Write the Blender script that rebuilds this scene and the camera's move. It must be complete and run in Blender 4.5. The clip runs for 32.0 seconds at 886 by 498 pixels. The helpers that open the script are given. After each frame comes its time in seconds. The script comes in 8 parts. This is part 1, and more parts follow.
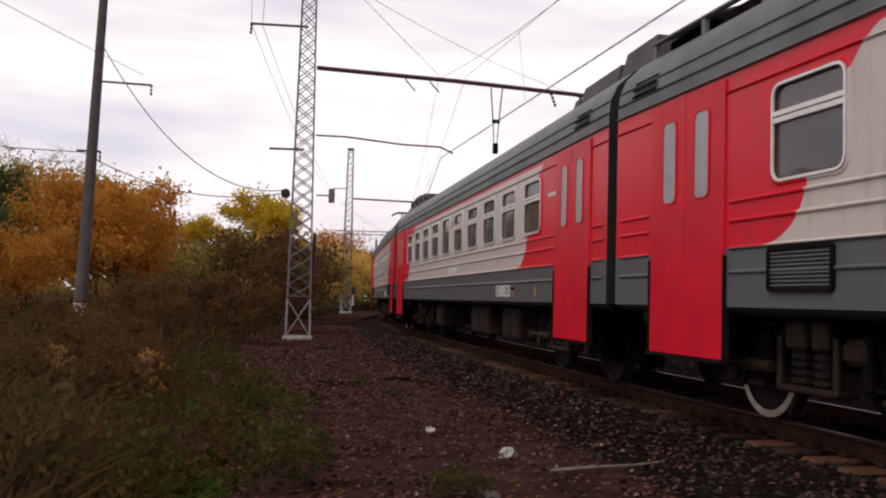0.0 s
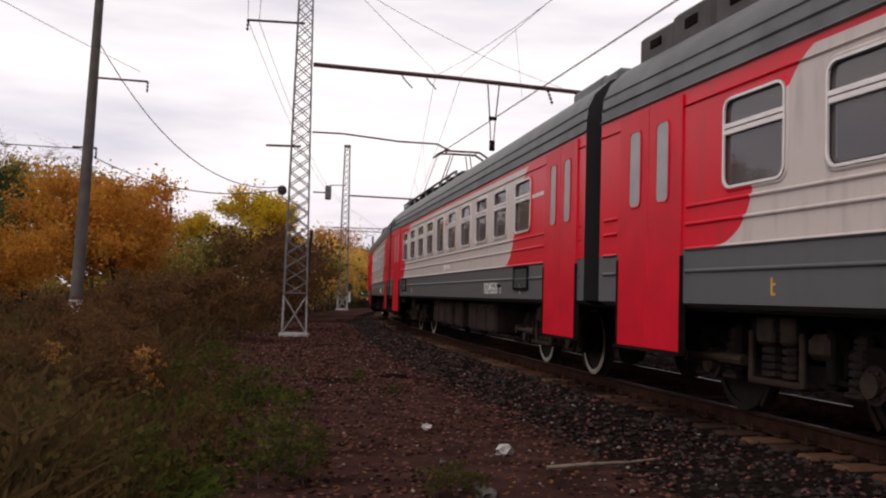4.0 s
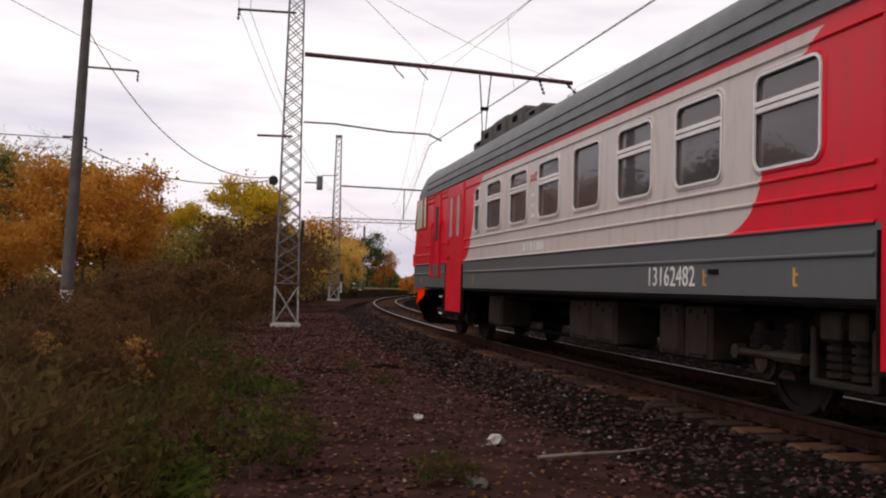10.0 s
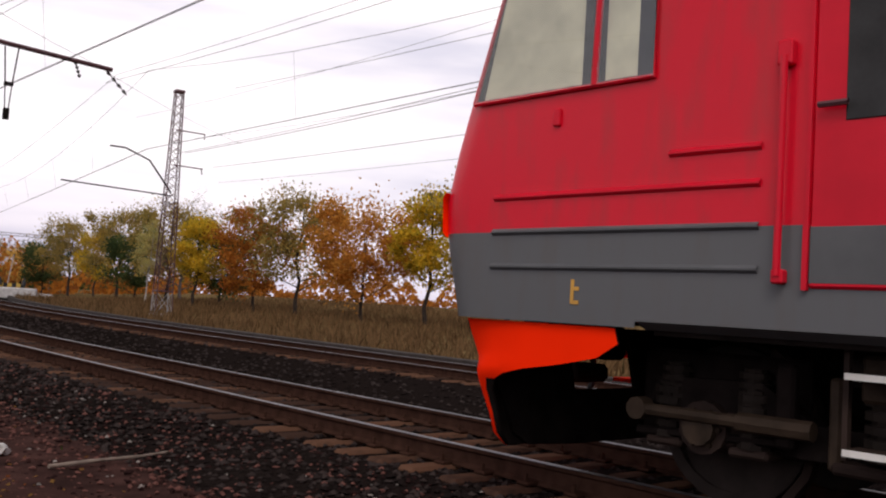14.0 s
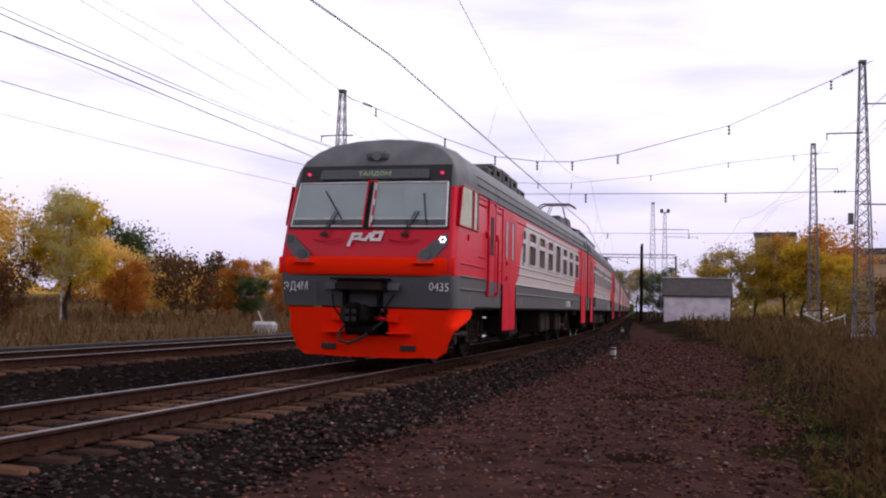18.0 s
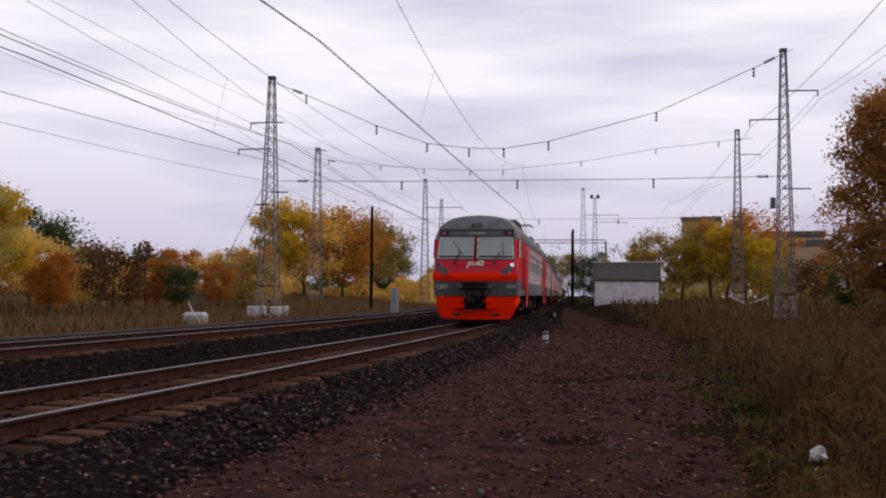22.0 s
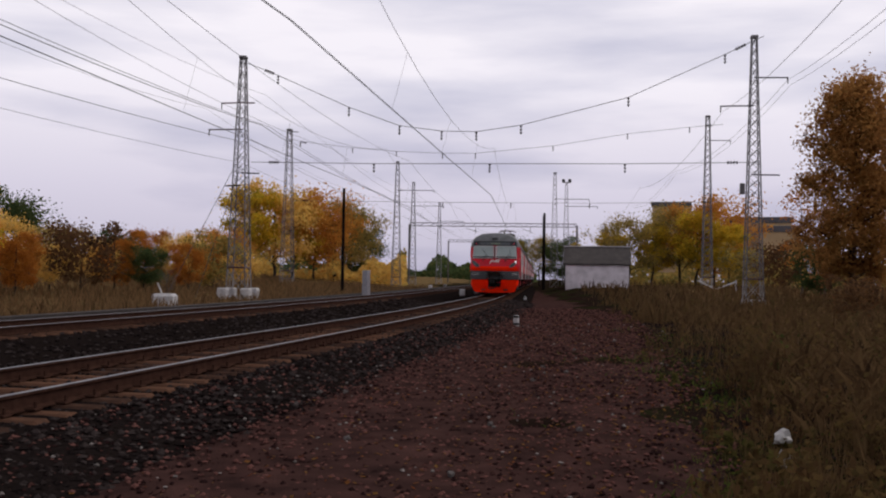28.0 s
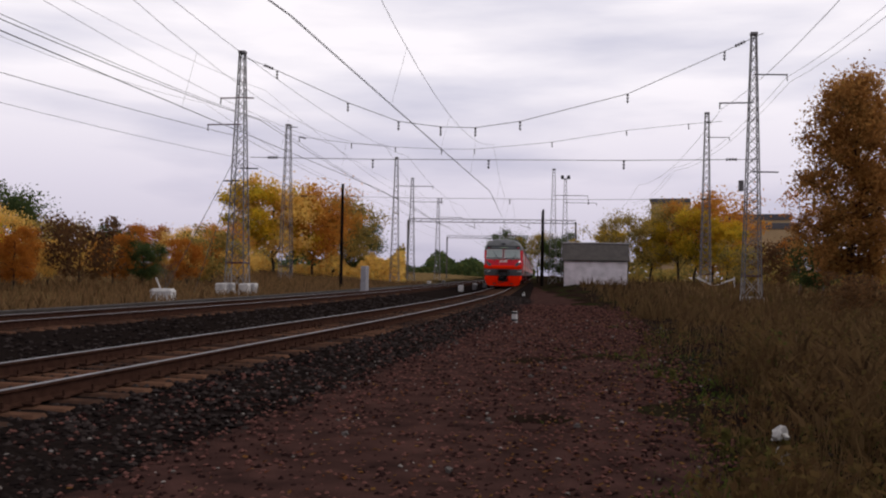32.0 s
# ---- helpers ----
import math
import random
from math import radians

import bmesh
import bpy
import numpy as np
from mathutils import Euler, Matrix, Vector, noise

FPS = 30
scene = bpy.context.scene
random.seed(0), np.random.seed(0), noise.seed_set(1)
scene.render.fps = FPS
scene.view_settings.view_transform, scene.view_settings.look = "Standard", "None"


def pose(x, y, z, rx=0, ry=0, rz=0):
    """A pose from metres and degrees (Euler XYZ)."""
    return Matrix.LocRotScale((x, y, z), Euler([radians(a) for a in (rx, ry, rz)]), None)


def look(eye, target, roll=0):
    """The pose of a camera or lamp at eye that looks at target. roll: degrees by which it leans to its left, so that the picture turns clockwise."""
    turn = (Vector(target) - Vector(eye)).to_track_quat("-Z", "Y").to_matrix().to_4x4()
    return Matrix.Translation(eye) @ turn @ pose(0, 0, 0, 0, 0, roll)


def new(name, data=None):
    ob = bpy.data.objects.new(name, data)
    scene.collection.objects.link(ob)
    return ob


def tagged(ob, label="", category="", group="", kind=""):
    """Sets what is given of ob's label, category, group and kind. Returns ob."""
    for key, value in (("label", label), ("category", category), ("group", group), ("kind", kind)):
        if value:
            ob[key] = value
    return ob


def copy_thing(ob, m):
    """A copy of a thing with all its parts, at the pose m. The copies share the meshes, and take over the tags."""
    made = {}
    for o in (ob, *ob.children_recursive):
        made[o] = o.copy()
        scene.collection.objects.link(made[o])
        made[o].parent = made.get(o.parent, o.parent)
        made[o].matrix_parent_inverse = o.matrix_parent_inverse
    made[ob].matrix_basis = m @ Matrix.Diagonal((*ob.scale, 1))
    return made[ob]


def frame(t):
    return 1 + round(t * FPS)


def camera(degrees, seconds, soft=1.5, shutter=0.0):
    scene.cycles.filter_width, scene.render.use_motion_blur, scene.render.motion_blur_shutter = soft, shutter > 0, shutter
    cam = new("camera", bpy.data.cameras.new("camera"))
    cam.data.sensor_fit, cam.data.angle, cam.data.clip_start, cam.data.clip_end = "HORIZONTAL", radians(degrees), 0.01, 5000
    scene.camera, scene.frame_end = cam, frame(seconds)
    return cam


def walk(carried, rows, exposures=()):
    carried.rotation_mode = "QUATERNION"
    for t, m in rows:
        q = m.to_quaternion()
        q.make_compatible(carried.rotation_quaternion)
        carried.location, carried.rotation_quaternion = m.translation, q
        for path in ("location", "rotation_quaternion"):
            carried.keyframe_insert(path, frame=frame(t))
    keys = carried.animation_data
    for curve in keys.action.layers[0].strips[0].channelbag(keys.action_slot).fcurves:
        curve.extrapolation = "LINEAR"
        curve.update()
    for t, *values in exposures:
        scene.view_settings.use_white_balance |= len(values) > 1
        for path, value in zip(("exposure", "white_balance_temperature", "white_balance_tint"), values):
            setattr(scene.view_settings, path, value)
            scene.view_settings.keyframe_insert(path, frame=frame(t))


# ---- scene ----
# ------------------------------------------------------------------ camera
EYE = 1.161
PATH = [  # seconds, yaw, pitch, lean
    (0.0, 0.04, 3.14, 1.59),
    (0.5, -0.04, 3.39, 1.50),
    (1.0, 0.04, 3.45, 1.58),
    (1.5, 0.02, 3.52, 1.48),
    (2.0, -0.03, 3.37, 1.39),
    (2.5, -0.05, 3.22, 1.36),
    (3.0, -0.05, 3.07, 1.26),
    (3.5, -0.05, 2.97, 1.52),
    (5.5, -0.27, 2.95, 1.71),
    (6.0, -0.18, 2.77, 1.66),
    (6.5, -0.20, 2.89, 1.63),
    (7.0, -0.18, 2.87, 1.51),
    (7.5, -0.13, 2.62, 1.54),
    (8.0, -0.10, 2.61, 1.44),
    (8.5, -0.03, 2.54, 1.55),
    (9.0, -0.20, 2.41, 1.63),
    (9.5, -0.42, 2.30, 1.53),
    (10.0, -0.69, 2.39, 1.66),
    (10.5, -0.71, 2.40, 1.72),
    (11.0, -0.63, 2.43, 1.80),
    (11.5, -0.79, 2.33, 1.87),
    (12.0, -2.31, 2.30, 2.19),
    (12.5, -4.64, 2.41, 2.23),
    (13.0, -8.76, 2.68, 2.67),
    (13.5, -15.91, 3.48, 3.42),
    (14.0, -29.00, 3.80, 3.60),
    (14.5, -51.50, 4.60, 3.70),
    (15.0, -77.50, 5.40, 3.50),
    (15.5, -99.10, 5.76, 3.05),
    (15.6, -102.60, 5.65, 2.95),
    (15.8, -109.35, 5.36, 2.75),
    (16.0, -116.21, 5.05, 2.50),
    (16.2, -122.70, 5.00, 2.05),
    (16.4, -128.10, 4.95, 1.60),
    (16.5, -130.60, 4.90, 1.58),
    (17.0, -140.03, 4.57, 1.66),
    (17.5, -145.17, 3.41, 1.74),
    (18.0, -148.45, 3.55, 1.33),
    (18.5, -150.39, 3.57, 0.86),
    (19.0, -151.17, 3.37, 0.52),
    (19.5, -151.86, 3.42, 0.68),
    (20.0, -152.20, 2.99, 0.78),
    (20.5, -152.28, 3.04, 0.46),
    (21.0, -152.43, 3.12, 0.26),
    (21.5, -152.30, 2.87, 0.40),
    (22.0, -152.54, 2.82, 0.47),
    (22.5, -152.75, 2.98, 0.57),
    (23.0, -152.84, 2.50, 0.92),
    (23.5, -153.19, 2.28, 1.22),
    (24.0, -153.48, 2.05, 0.98),
    (24.5, -153.75, 1.92, 0.74),
    (25.0, -153.78, 1.88, 0.48),
    (25.5, -153.81, 1.78, 0.36),
    (27.5, -154.20, 1.75, 0.93),
    (28.0, -154.30, 1.79, 0.85),
    (28.5, -154.31, 1.78, 0.67),
    (29.0, -154.16, 1.35, 0.51),
    (29.5, -154.11, 1.40, 0.61),
    (30.0, -154.46, 1.90, 1.39),
    (30.5, -154.36, 1.82, 1.61),
    (31.0, -154.39, 1.55, 1.40),
    (31.5, -154.49, 1.43, 1.37),
    (32.0, -154.39, 1.54, 1.05),
]
EXPOSURES = [(0, 0.15, 7050, 11), (9, 0.15, 7050, 12), (13.5, 0.17, 7000, 13), (15.5, 1.0, 6600, 16), (16.0, 1.14, 6650, 17), (16.4, 1.14, 6600, 17), (17.2, 1.0, 6450, 18), (18, 0.42, 6400, 19), (19, 0.10, 6400, 17), (21, 0.05, 6620, 13), (23, 0.02, 6640, 12), (25, 0.0, 6640, 12), (28, -0.04, 6640, 12), (29, -0.05, 6640, 12), (30, 0.09, 6780, 11), (32, 0.07, 6780, 11)]
cam = camera(51.0, 32.0, 2.1)
walk(cam, [(t, pose(0, 0, EYE, 90 + p, -r, y)) for t, y, p, r in PATH], EXPOSURES)

# ------------------------------------------------------------------ light: a dull overcast autumn afternoon
SKY = 1.0
world = bpy.data.worlds.new("overcast_sky")
scene.world = world
world.use_nodes = True


def sky_nodes():
    """Grey cloud sheets, brighter low down, thicker overhead, with long flat bands near the horizon."""
    nt = world.node_tree
    N, L = nt.nodes, nt.links
    bg = N["Background"]
    co = N.new("ShaderNodeTexCoord")
    sep = N.new("ShaderNodeSeparateXYZ")
    L.new(co.outputs["Generated"], sep.inputs[0])
    mp = N.new("ShaderNodeMapping")
    mp.inputs["Scale"].default_value = (1.0, 1.0, 5.5)
    L.new(co.outputs["Generated"], mp.inputs[0])
    no = N.new("ShaderNodeTexNoise")
    no.inputs["Scale"].default_value, no.inputs["Detail"].default_value, no.inputs["Roughness"].default_value = 2.1, 6, 0.5
    L.new(mp.outputs[0], no.inputs["Vector"])
    cl = N.new("ShaderNodeValToRGB")
    cl.color_ramp.elements[0].position, cl.color_ramp.elements[0].color = 0.34, (0.68, 0.69, 0.80, 1)
    cl.color_ramp.elements[1].position, cl.color_ramp.elements[1].color = 0.54, (1.02, 1.0, 1.04, 1)
    L.new(no.outputs[0], cl.inputs[0])
    up = N.new("ShaderNodeValToRGB")
    up.color_ramp.elements[0].position, up.color_ramp.elements[0].color = 0.0, (0.74, 0.72, 0.80, 1)
    up.color_ramp.elements[1].position, up.color_ramp.elements[1].color = 1.0, (0.34, 0.35, 0.38, 1)
    e = up.color_ramp.elements.new(0.14)
    e.color = (0.93, 0.93, 0.97, 1)
    e = up.color_ramp.elements.new(0.34)
    e.color = (0.95, 0.95, 0.98, 1)
    e = up.color_ramp.elements.new(0.6)
    e.color = (0.5, 0.51, 0.55, 1)
    L.new(sep.outputs["Z"], up.inputs[0])
    mx = N.new("ShaderNodeMix")
    mx.data_type, mx.blend_type = "RGBA", "MULTIPLY"
    mx.inputs[0].default_value = 1.0
    L.new(cl.outputs[0], mx.inputs[6])
    low = N.new("ShaderNodeValToRGB")  # the heavier bank of cloud low in the south
    low.color_ramp.elements[0].position, low.color_ramp.elements[0].color = 0.0, (0.52, 0.51, 0.62, 1)
    low.color_ramp.elements[1].position, low.color_ramp.elements[1].color = 1.0, (0.34, 0.35, 0.38, 1)
    for pos, col in ((0.09, (0.68, 0.67, 0.77, 1)), (0.2, (0.90, 0.90, 0.95, 1)), (0.34, (0.95, 0.95, 0.98, 1)), (0.6, (0.5, 0.51, 0.55, 1))):
        low.color_ramp.elements.new(pos).color = col
    L.new(sep.outputs["Z"], low.inputs[0])
    south = N.new("ShaderNodeMapRange")
    south.inputs[1].default_value, south.inputs[2].default_value = 0.1, -0.6
    L.new(sep.outputs["Y"], south.inputs[0])
    bank = N.new("ShaderNodeMix")
    bank.data_type = "RGBA"
    L.new(south.outputs[0], bank.inputs[0])
    L.new(up.outputs[0], bank.inputs[6])
    L.new(low.outputs[0], bank.inputs[7])
    L.new(bank.outputs[2], mx.inputs[7])
    L.new(mx.outputs[2], bg.inputs["Color"])
    bg.inputs["Strength"].default_value = SKY


sky_nodes()
sun = new("sun", bpy.data.lights.new("sun", "SUN"))
sun.data.energy, sun.data.angle, sun.data.color = 1.3, radians(30), (1.0, 0.96, 0.9)
sun.matrix_world = look((0, 0, 60), (30, 40, 0))


# ------------------------------------------------------------------ materials
def mat(name, col, rough=0.8, metal=0.0, vary=0.25, scale=6.0, bump=0.0, bscale=40.0, col2=None, emit=None, island=False, per_object=False, coords="Object", spec=0.5):
    """A worn surface: two colours mixed by noise at two scales, uneven roughness, fine relief."""
    m = bpy.data.materials.new(name)
    m.use_nodes = True
    N, L = m.node_tree.nodes, m.node_tree.links
    b = N["Principled BSDF"]
    b.inputs["Metallic"].default_value = metal
    b.inputs["Specular IOR Level"].default_value = spec
    co = N.new("ShaderNodeTexCoord")
    c1 = tuple(col)
    c2 = tuple(col2) if col2 else tuple(max(0, c * (1 - vary)) for c in col)
    n1 = N.new("ShaderNodeTexNoise")
    n1.inputs["Scale"].default_value, n1.inputs["Detail"].default_value = scale, 8
    L.new(co.outputs[coords], n1.inputs["Vector"])
    ramp = N.new("ShaderNodeValToRGB")
    ramp.color_ramp.elements[0].position, ramp.color_ramp.elements[1].position = 0.32, 0.68
    ramp.color_ramp.elements[0].color, ramp.color_ramp.elements[1].color = (*c2, 1), (*c1, 1)
    fac = n1.outputs[0]
    if island or per_object:
        src = N.new("ShaderNodeNewGeometry").outputs["Random Per Island"] if island else N.new("ShaderNodeObjectInfo").outputs["Random"]
        ad = N.new("ShaderNodeMath")
        ad.operation = "ADD"
        L.new(n1.outputs[0], ad.inputs[0])
        sc = N.new("ShaderNodeMath")
        sc.operation = "MULTIPLY_ADD"
        sc.inputs[1].default_value, sc.inputs[2].default_value = 0.9, -0.45
        L.new(src, sc.inputs[0])
        L.new(sc.outputs[0], ad.inputs[1])
        fac = ad.outputs[0]
    L.new(fac, ramp.inputs[0])
    L.new(ramp.outputs[0], b.inputs["Base Color"])
    n2 = N.new("ShaderNodeTexNoise")
    n2.inputs["Scale"].default_value, n2.inputs["Detail"].default_value = bscale, 5
    L.new(co.outputs[coords], n2.inputs["Vector"])
    rr = N.new("ShaderNodeMapRange")
    rr.inputs[3].default_value, rr.inputs[4].default_value = max(0.02, rough - 0.12), min(1, rough + 0.12)
    L.new(n2.outputs[0], rr.inputs[0])
    L.new(rr.outputs[0], b.inputs["Roughness"])
    if bump:
        bp = N.new("ShaderNodeBump")
        bp.inputs["Strength"].default_value, bp.inputs["Distance"].default_value = bump, 0.02
        L.new(n2.outputs[0], bp.inputs["Height"])
        L.new(bp.outputs[0], b.inputs["Normal"])
    if emit:
        b.inputs["Emission Color"].default_value = (*emit[:3], 1)
        b.inputs["Emission Strength"].default_value = emit[3]
    return m


def leaf_mat(name, cols):
    """Thin leaves of mixed colours, a little light passing through."""
    m = bpy.data.materials.new(name)
    m.use_nodes = True
    N, L = m.node_tree.nodes, m.node_tree.links
    out = N["Material Output"]
    N.remove(N["Principled BSDF"])
    g = N.new("ShaderNodeNewGeometry")
    r = N.new("ShaderNodeValToRGB")
    r.color_ramp.elements[0].color = (*cols[0], 1)
    r.color_ramp.elements[1].color = (*cols[-1], 1)
    for i, c in enumerate(cols[1:-1]):
        r.color_ramp.elements.new((i + 1) / (len(cols) - 1)).color = (*c, 1)
    co = N.new("ShaderNodeTexCoord")
    no = N.new("ShaderNodeTexNoise")
    no.inputs["Scale"].default_value = 0.5
    L.new(co.outputs["Object"], no.inputs["Vector"])
    ad = N.new("ShaderNodeMath")
    ad.operation = "MULTIPLY_ADD"
    ad.inputs[1].default_value = 0.55
    L.new(g.outputs["Random Per Island"], ad.inputs[0])
    sc = N.new("ShaderNodeMath")
    sc.operation = "MULTIPLY_ADD"
    sc.inputs[1].default_value, sc.inputs[2].default_value = 1.5, -0.5
    L.new(no.outputs[0], sc.inputs[0])
    L.new(sc.outputs[0], ad.inputs[2])
    L.new(ad.outputs[0], r.inputs[0])
    d, t, mx = N.new("ShaderNodeBsdfDiffuse"), N.new("ShaderNodeBsdfTranslucent"), N.new("ShaderNodeMixShader")
    mx.inputs[0].default_value = 0.5
    L.new(r.outputs[0], d.inputs[0])
    L.new(r.outputs[0], t.inputs[0])
    L.new(d.outputs[0], mx.inputs[1])
    L.new(t.outputs[0], mx.inputs[2])
    L.new(mx.outputs[0], out.inputs[0])
    return m


def glass_mat(name, tint, gloss=0.02, ior=1.7, film=0.0, dust_sheen_col=(0.3, 0.26, 0.28)):
    """A pane: what lies behind it, tinted, under a clear reflection and a thin film of dust and painted-in sky sheen.
    """
    m = bpy.data.materials.new(name)
    m.use_nodes = True
    N, L = m.node_tree.nodes, m.node_tree.links
    out = N["Material Output"]
    N.remove(N["Principled BSDF"])
    tr, gl, mx, fr = N.new("ShaderNodeBsdfTransparent"), N.new("ShaderNodeBsdfGlossy"), N.new("ShaderNodeMixShader"), N.new("ShaderNodeFresnel")
    tr.inputs[0].default_value = (*tint, 1)
    gl.inputs["Roughness"].default_value = gloss
    fr.inputs[0].default_value = ior
    if ior > 1.15:
        L.new(fr.outputs[0], mx.inputs[0])
    else:
        mx.inputs[0].default_value = 0.10
    L.new(tr.outputs[0], mx.inputs[1])
    L.new(gl.outputs[0], mx.inputs[2])
    last = mx.outputs[0]
    if film:
        d, co, no, rg, m2 = N.new("ShaderNodeBsdfDiffuse"), N.new("ShaderNodeTexCoord"), N.new("ShaderNodeTexNoise"), N.new("ShaderNodeMapRange"), N.new("ShaderNodeMixShader")
        d.inputs[0].default_value = (*dust_sheen_col, 1)
        no.inputs["Scale"].default_value, no.inputs["Detail"].default_value = 1.6, 6
        rg.inputs[3].default_value, rg.inputs[4].default_value = film * 0.55, film * 1.45
        L.new(co.outputs["Object"], no.inputs["Vector"])
        L.new(no.outputs[0], rg.inputs[0])
        L.new(rg.outputs[0], m2.inputs[0])
        L.new(last, m2.inputs[1])
        L.new(d.outputs[0], m2.inputs[2])
        last = m2.outputs[0]
    L.new(last, out.inputs[0])
    return m


def livery_mat(name, rear, front, cab=False):
    """Painted side: dark grey skirt, red ends behind a slanting S-curve, light grey between, a red line under the roof."""
    m = bpy.data.materials.new(name)
    m.use_nodes = True
    N, L = m.node_tree.nodes, m.node_tree.links
    b = N["Principled BSDF"]
    b.inputs["Roughness"].default_value = 0.32
    b.inputs["Coat Weight"].default_value = 0.05
    b.inputs["Specular IOR Level"].default_value = 0.2
    b.inputs["Coat Roughness"].default_value = 0.12
    co, sep = N.new("ShaderNodeTexCoord"), N.new("ShaderNodeSeparateXYZ")
    L.new(co.outputs["Object"], sep.inputs[0])

    def math_node(op, a, c, d=None):
        n = N.new("ShaderNodeMath")
        n.operation = op
        for i, v in enumerate((a, c, d)):
            if v is None:
                continue
            if isinstance(v, (int, float)):
                n.inputs[i].default_value = v
            else:
                L.new(v, n.inputs[i])
        return n.outputs[0]

    cv = N.new("ShaderNodeFloatCurve")
    pts = [(0.0, 0.05), (0.06, 0.24), (0.15, 0.35), (0.45, 0.49), (0.66, 0.63), (0.83, 0.76), (0.93, 0.86), (1.0, 1.0)]
    c = cv.mapping.curves[0]
    c.points[0].location, c.points[1].location = pts[0], pts[-1]
    for p in pts[1:-1]:
        c.points.new(*p)
    cv.mapping.update()
    zz = math_node("MULTIPLY_ADD", sep.outputs["Z"], 1 / 1.70, -1.74 / 1.70)
    L.new(zz, cv.inputs["Value"])
    shift = math_node("MULTIPLY", cv.outputs[0], 1.75)
    in_rear = math_node("LESS_THAN", math_node("SUBTRACT", sep.outputs["X"], shift), rear)
    in_front = math_node("GREATER_THAN", math_node("SUBTRACT", sep.outputs["X"], shift), front)
    top = math_node("GREATER_THAN", sep.outputs["Z"], 3.41)
    red = math_node("MAXIMUM", math_node("MAXIMUM", in_rear, in_front), top)
    low = math_node("LESS_THAN", sep.outputs["Z"], 1.745)

    def mix(f, a, d):
        n = N.new("ShaderNodeMix")
        n.data_type = "RGBA"
        L.new(f, n.inputs[0])
        for i, v in ((6, a), (7, d)):
            if isinstance(v, tuple):
                n.inputs[i].default_value = v
            else:
                L.new(v, n.inputs[i])
        return n.outputs[2]

    col = mix(red, (0.56, 0.487, 0.465, 1), (0.66, 0.006, 0.026, 1))
    col = mix(low, col, (0.105, 0.108, 0.115, 1))
    dirt = N.new("ShaderNodeTexNoise")
    mp = N.new("ShaderNodeMapping")
    mp.inputs["Scale"].default_value = (2.5, 1, 0.5)
    L.new(co.outputs["Object"], mp.inputs[0])
    L.new(mp.outputs[0], dirt.inputs["Vector"])
    dirt.inputs["Scale"].default_value, dirt.inputs["Detail"].default_value = 3.0, 8
    dr = N.new("ShaderNodeMapRange")
    dr.inputs[1].default_value, dr.inputs[2].default_value, dr.inputs[3].default_value, dr.inputs[4].default_value = 0.5, 0.85, 0.0, 0.35
    L.new(dirt.outputs[0], dr.inputs[0])
    dm = N.new("ShaderNodeMix")
    dm.data_type = "RGBA"
    L.new(dr.outputs[0], dm.inputs[0])
    L.new(col, dm.inputs[6])
    dm.inputs[7].default_value = (0.10, 0.075, 0.06, 1)
    L.new(dm.outputs[2], b.inputs["Base Color"])
    wav = N.new("ShaderNodeTexNoise")
    wav.inputs["Scale"].default_value = 1.6
    L.new(co.outputs["Object"], wav.inputs["Vector"])
    bp = N.new("ShaderNodeBump")
    bp.inputs["Strength"].default_value, bp.inputs["Distance"].default_value = 0.12, 0.02
    L.new(wav.outputs[0], bp.inputs["Height"])
    L.new(bp.outputs[0], b.inputs["Normal"])
    return m


LIVERY_MID = livery_mat("livery_mid", -8.0, 6.15)
LIVERY_MOTOR = livery_mat("livery_motor", -7.65, 6.2)
LIVERY_TAIL = livery_mat("livery_tail", -4.9, 6.15)
M_RED = mat("red_paint", (0.66, 0.006, 0.026), 0.38, vary=0.18, scale=2.5, bump=0.03, bscale=3, spec=0.2)
M_ROOF = mat("roof_grey_paint", (0.155, 0.16, 0.164), 0.5, vary=0.35, scale=2.0, bump=0.1, spec=0.25)
M_CASE = mat("weathered_roof_case", (0.085, 0.078, 0.075), 0.6, vary=0.4, scale=2.5, bump=0.1, spec=0.2)
M_GREY = mat("dark_grey_paint", (0.105, 0.108, 0.115), 0.45, vary=0.25, scale=3, spec=0.25)
M_NEON = mat("fluorescent_red_paint", (1.0, 0.026, 0.003), 0.7, vary=0.04, scale=3, spec=0.02)
M_ALU = mat("aluminium_frame", (0.80, 0.75, 0.74), 0.38, 0.15, vary=0.15)
M_BLACK = mat("black_rubber", (0.012, 0.012, 0.013), 0.6, vary=0.3)
# Grime, with both colours deepened to hold the shade beneath the cars.
M_UNDER = mat("shade_darkened_underframe_grime", (0.019, 0.0145, 0.0135), 0.75, vary=0.5, scale=5, bump=0.3, spec=0.0)
M_BOX = mat("shade_darkened_box_grime", (0.040, 0.026, 0.022), 0.7, vary=0.5, scale=3, bump=0.15, spec=0.08)
M_BOGIE = mat("brown_bogie_grease", (0.052, 0.034, 0.023), 0.65, vary=0.55, scale=6, bump=0.2, spec=0.15)
M_SPRING = mat("grimy_spring_steel", (0.032, 0.024, 0.020), 0.7, vary=0.5, scale=6, spec=0.1)
M_WHEEL = mat("wheel_steel", (0.034, 0.026, 0.023), 0.7, 0.1, vary=0.4, spec=0.1)
M_WHITE = mat("white_paint", (0.75, 0.73, 0.70), 0.6, vary=0.3, scale=4)
M_BLIND = mat("pale_blind", (0.46, 0.51, 0.51), 0.8, vary=0.15, scale=1.5)
M_CURTAIN = mat("cream_curtain", (0.74, 0.68, 0.52), 0.9, vary=0.35, scale=3)
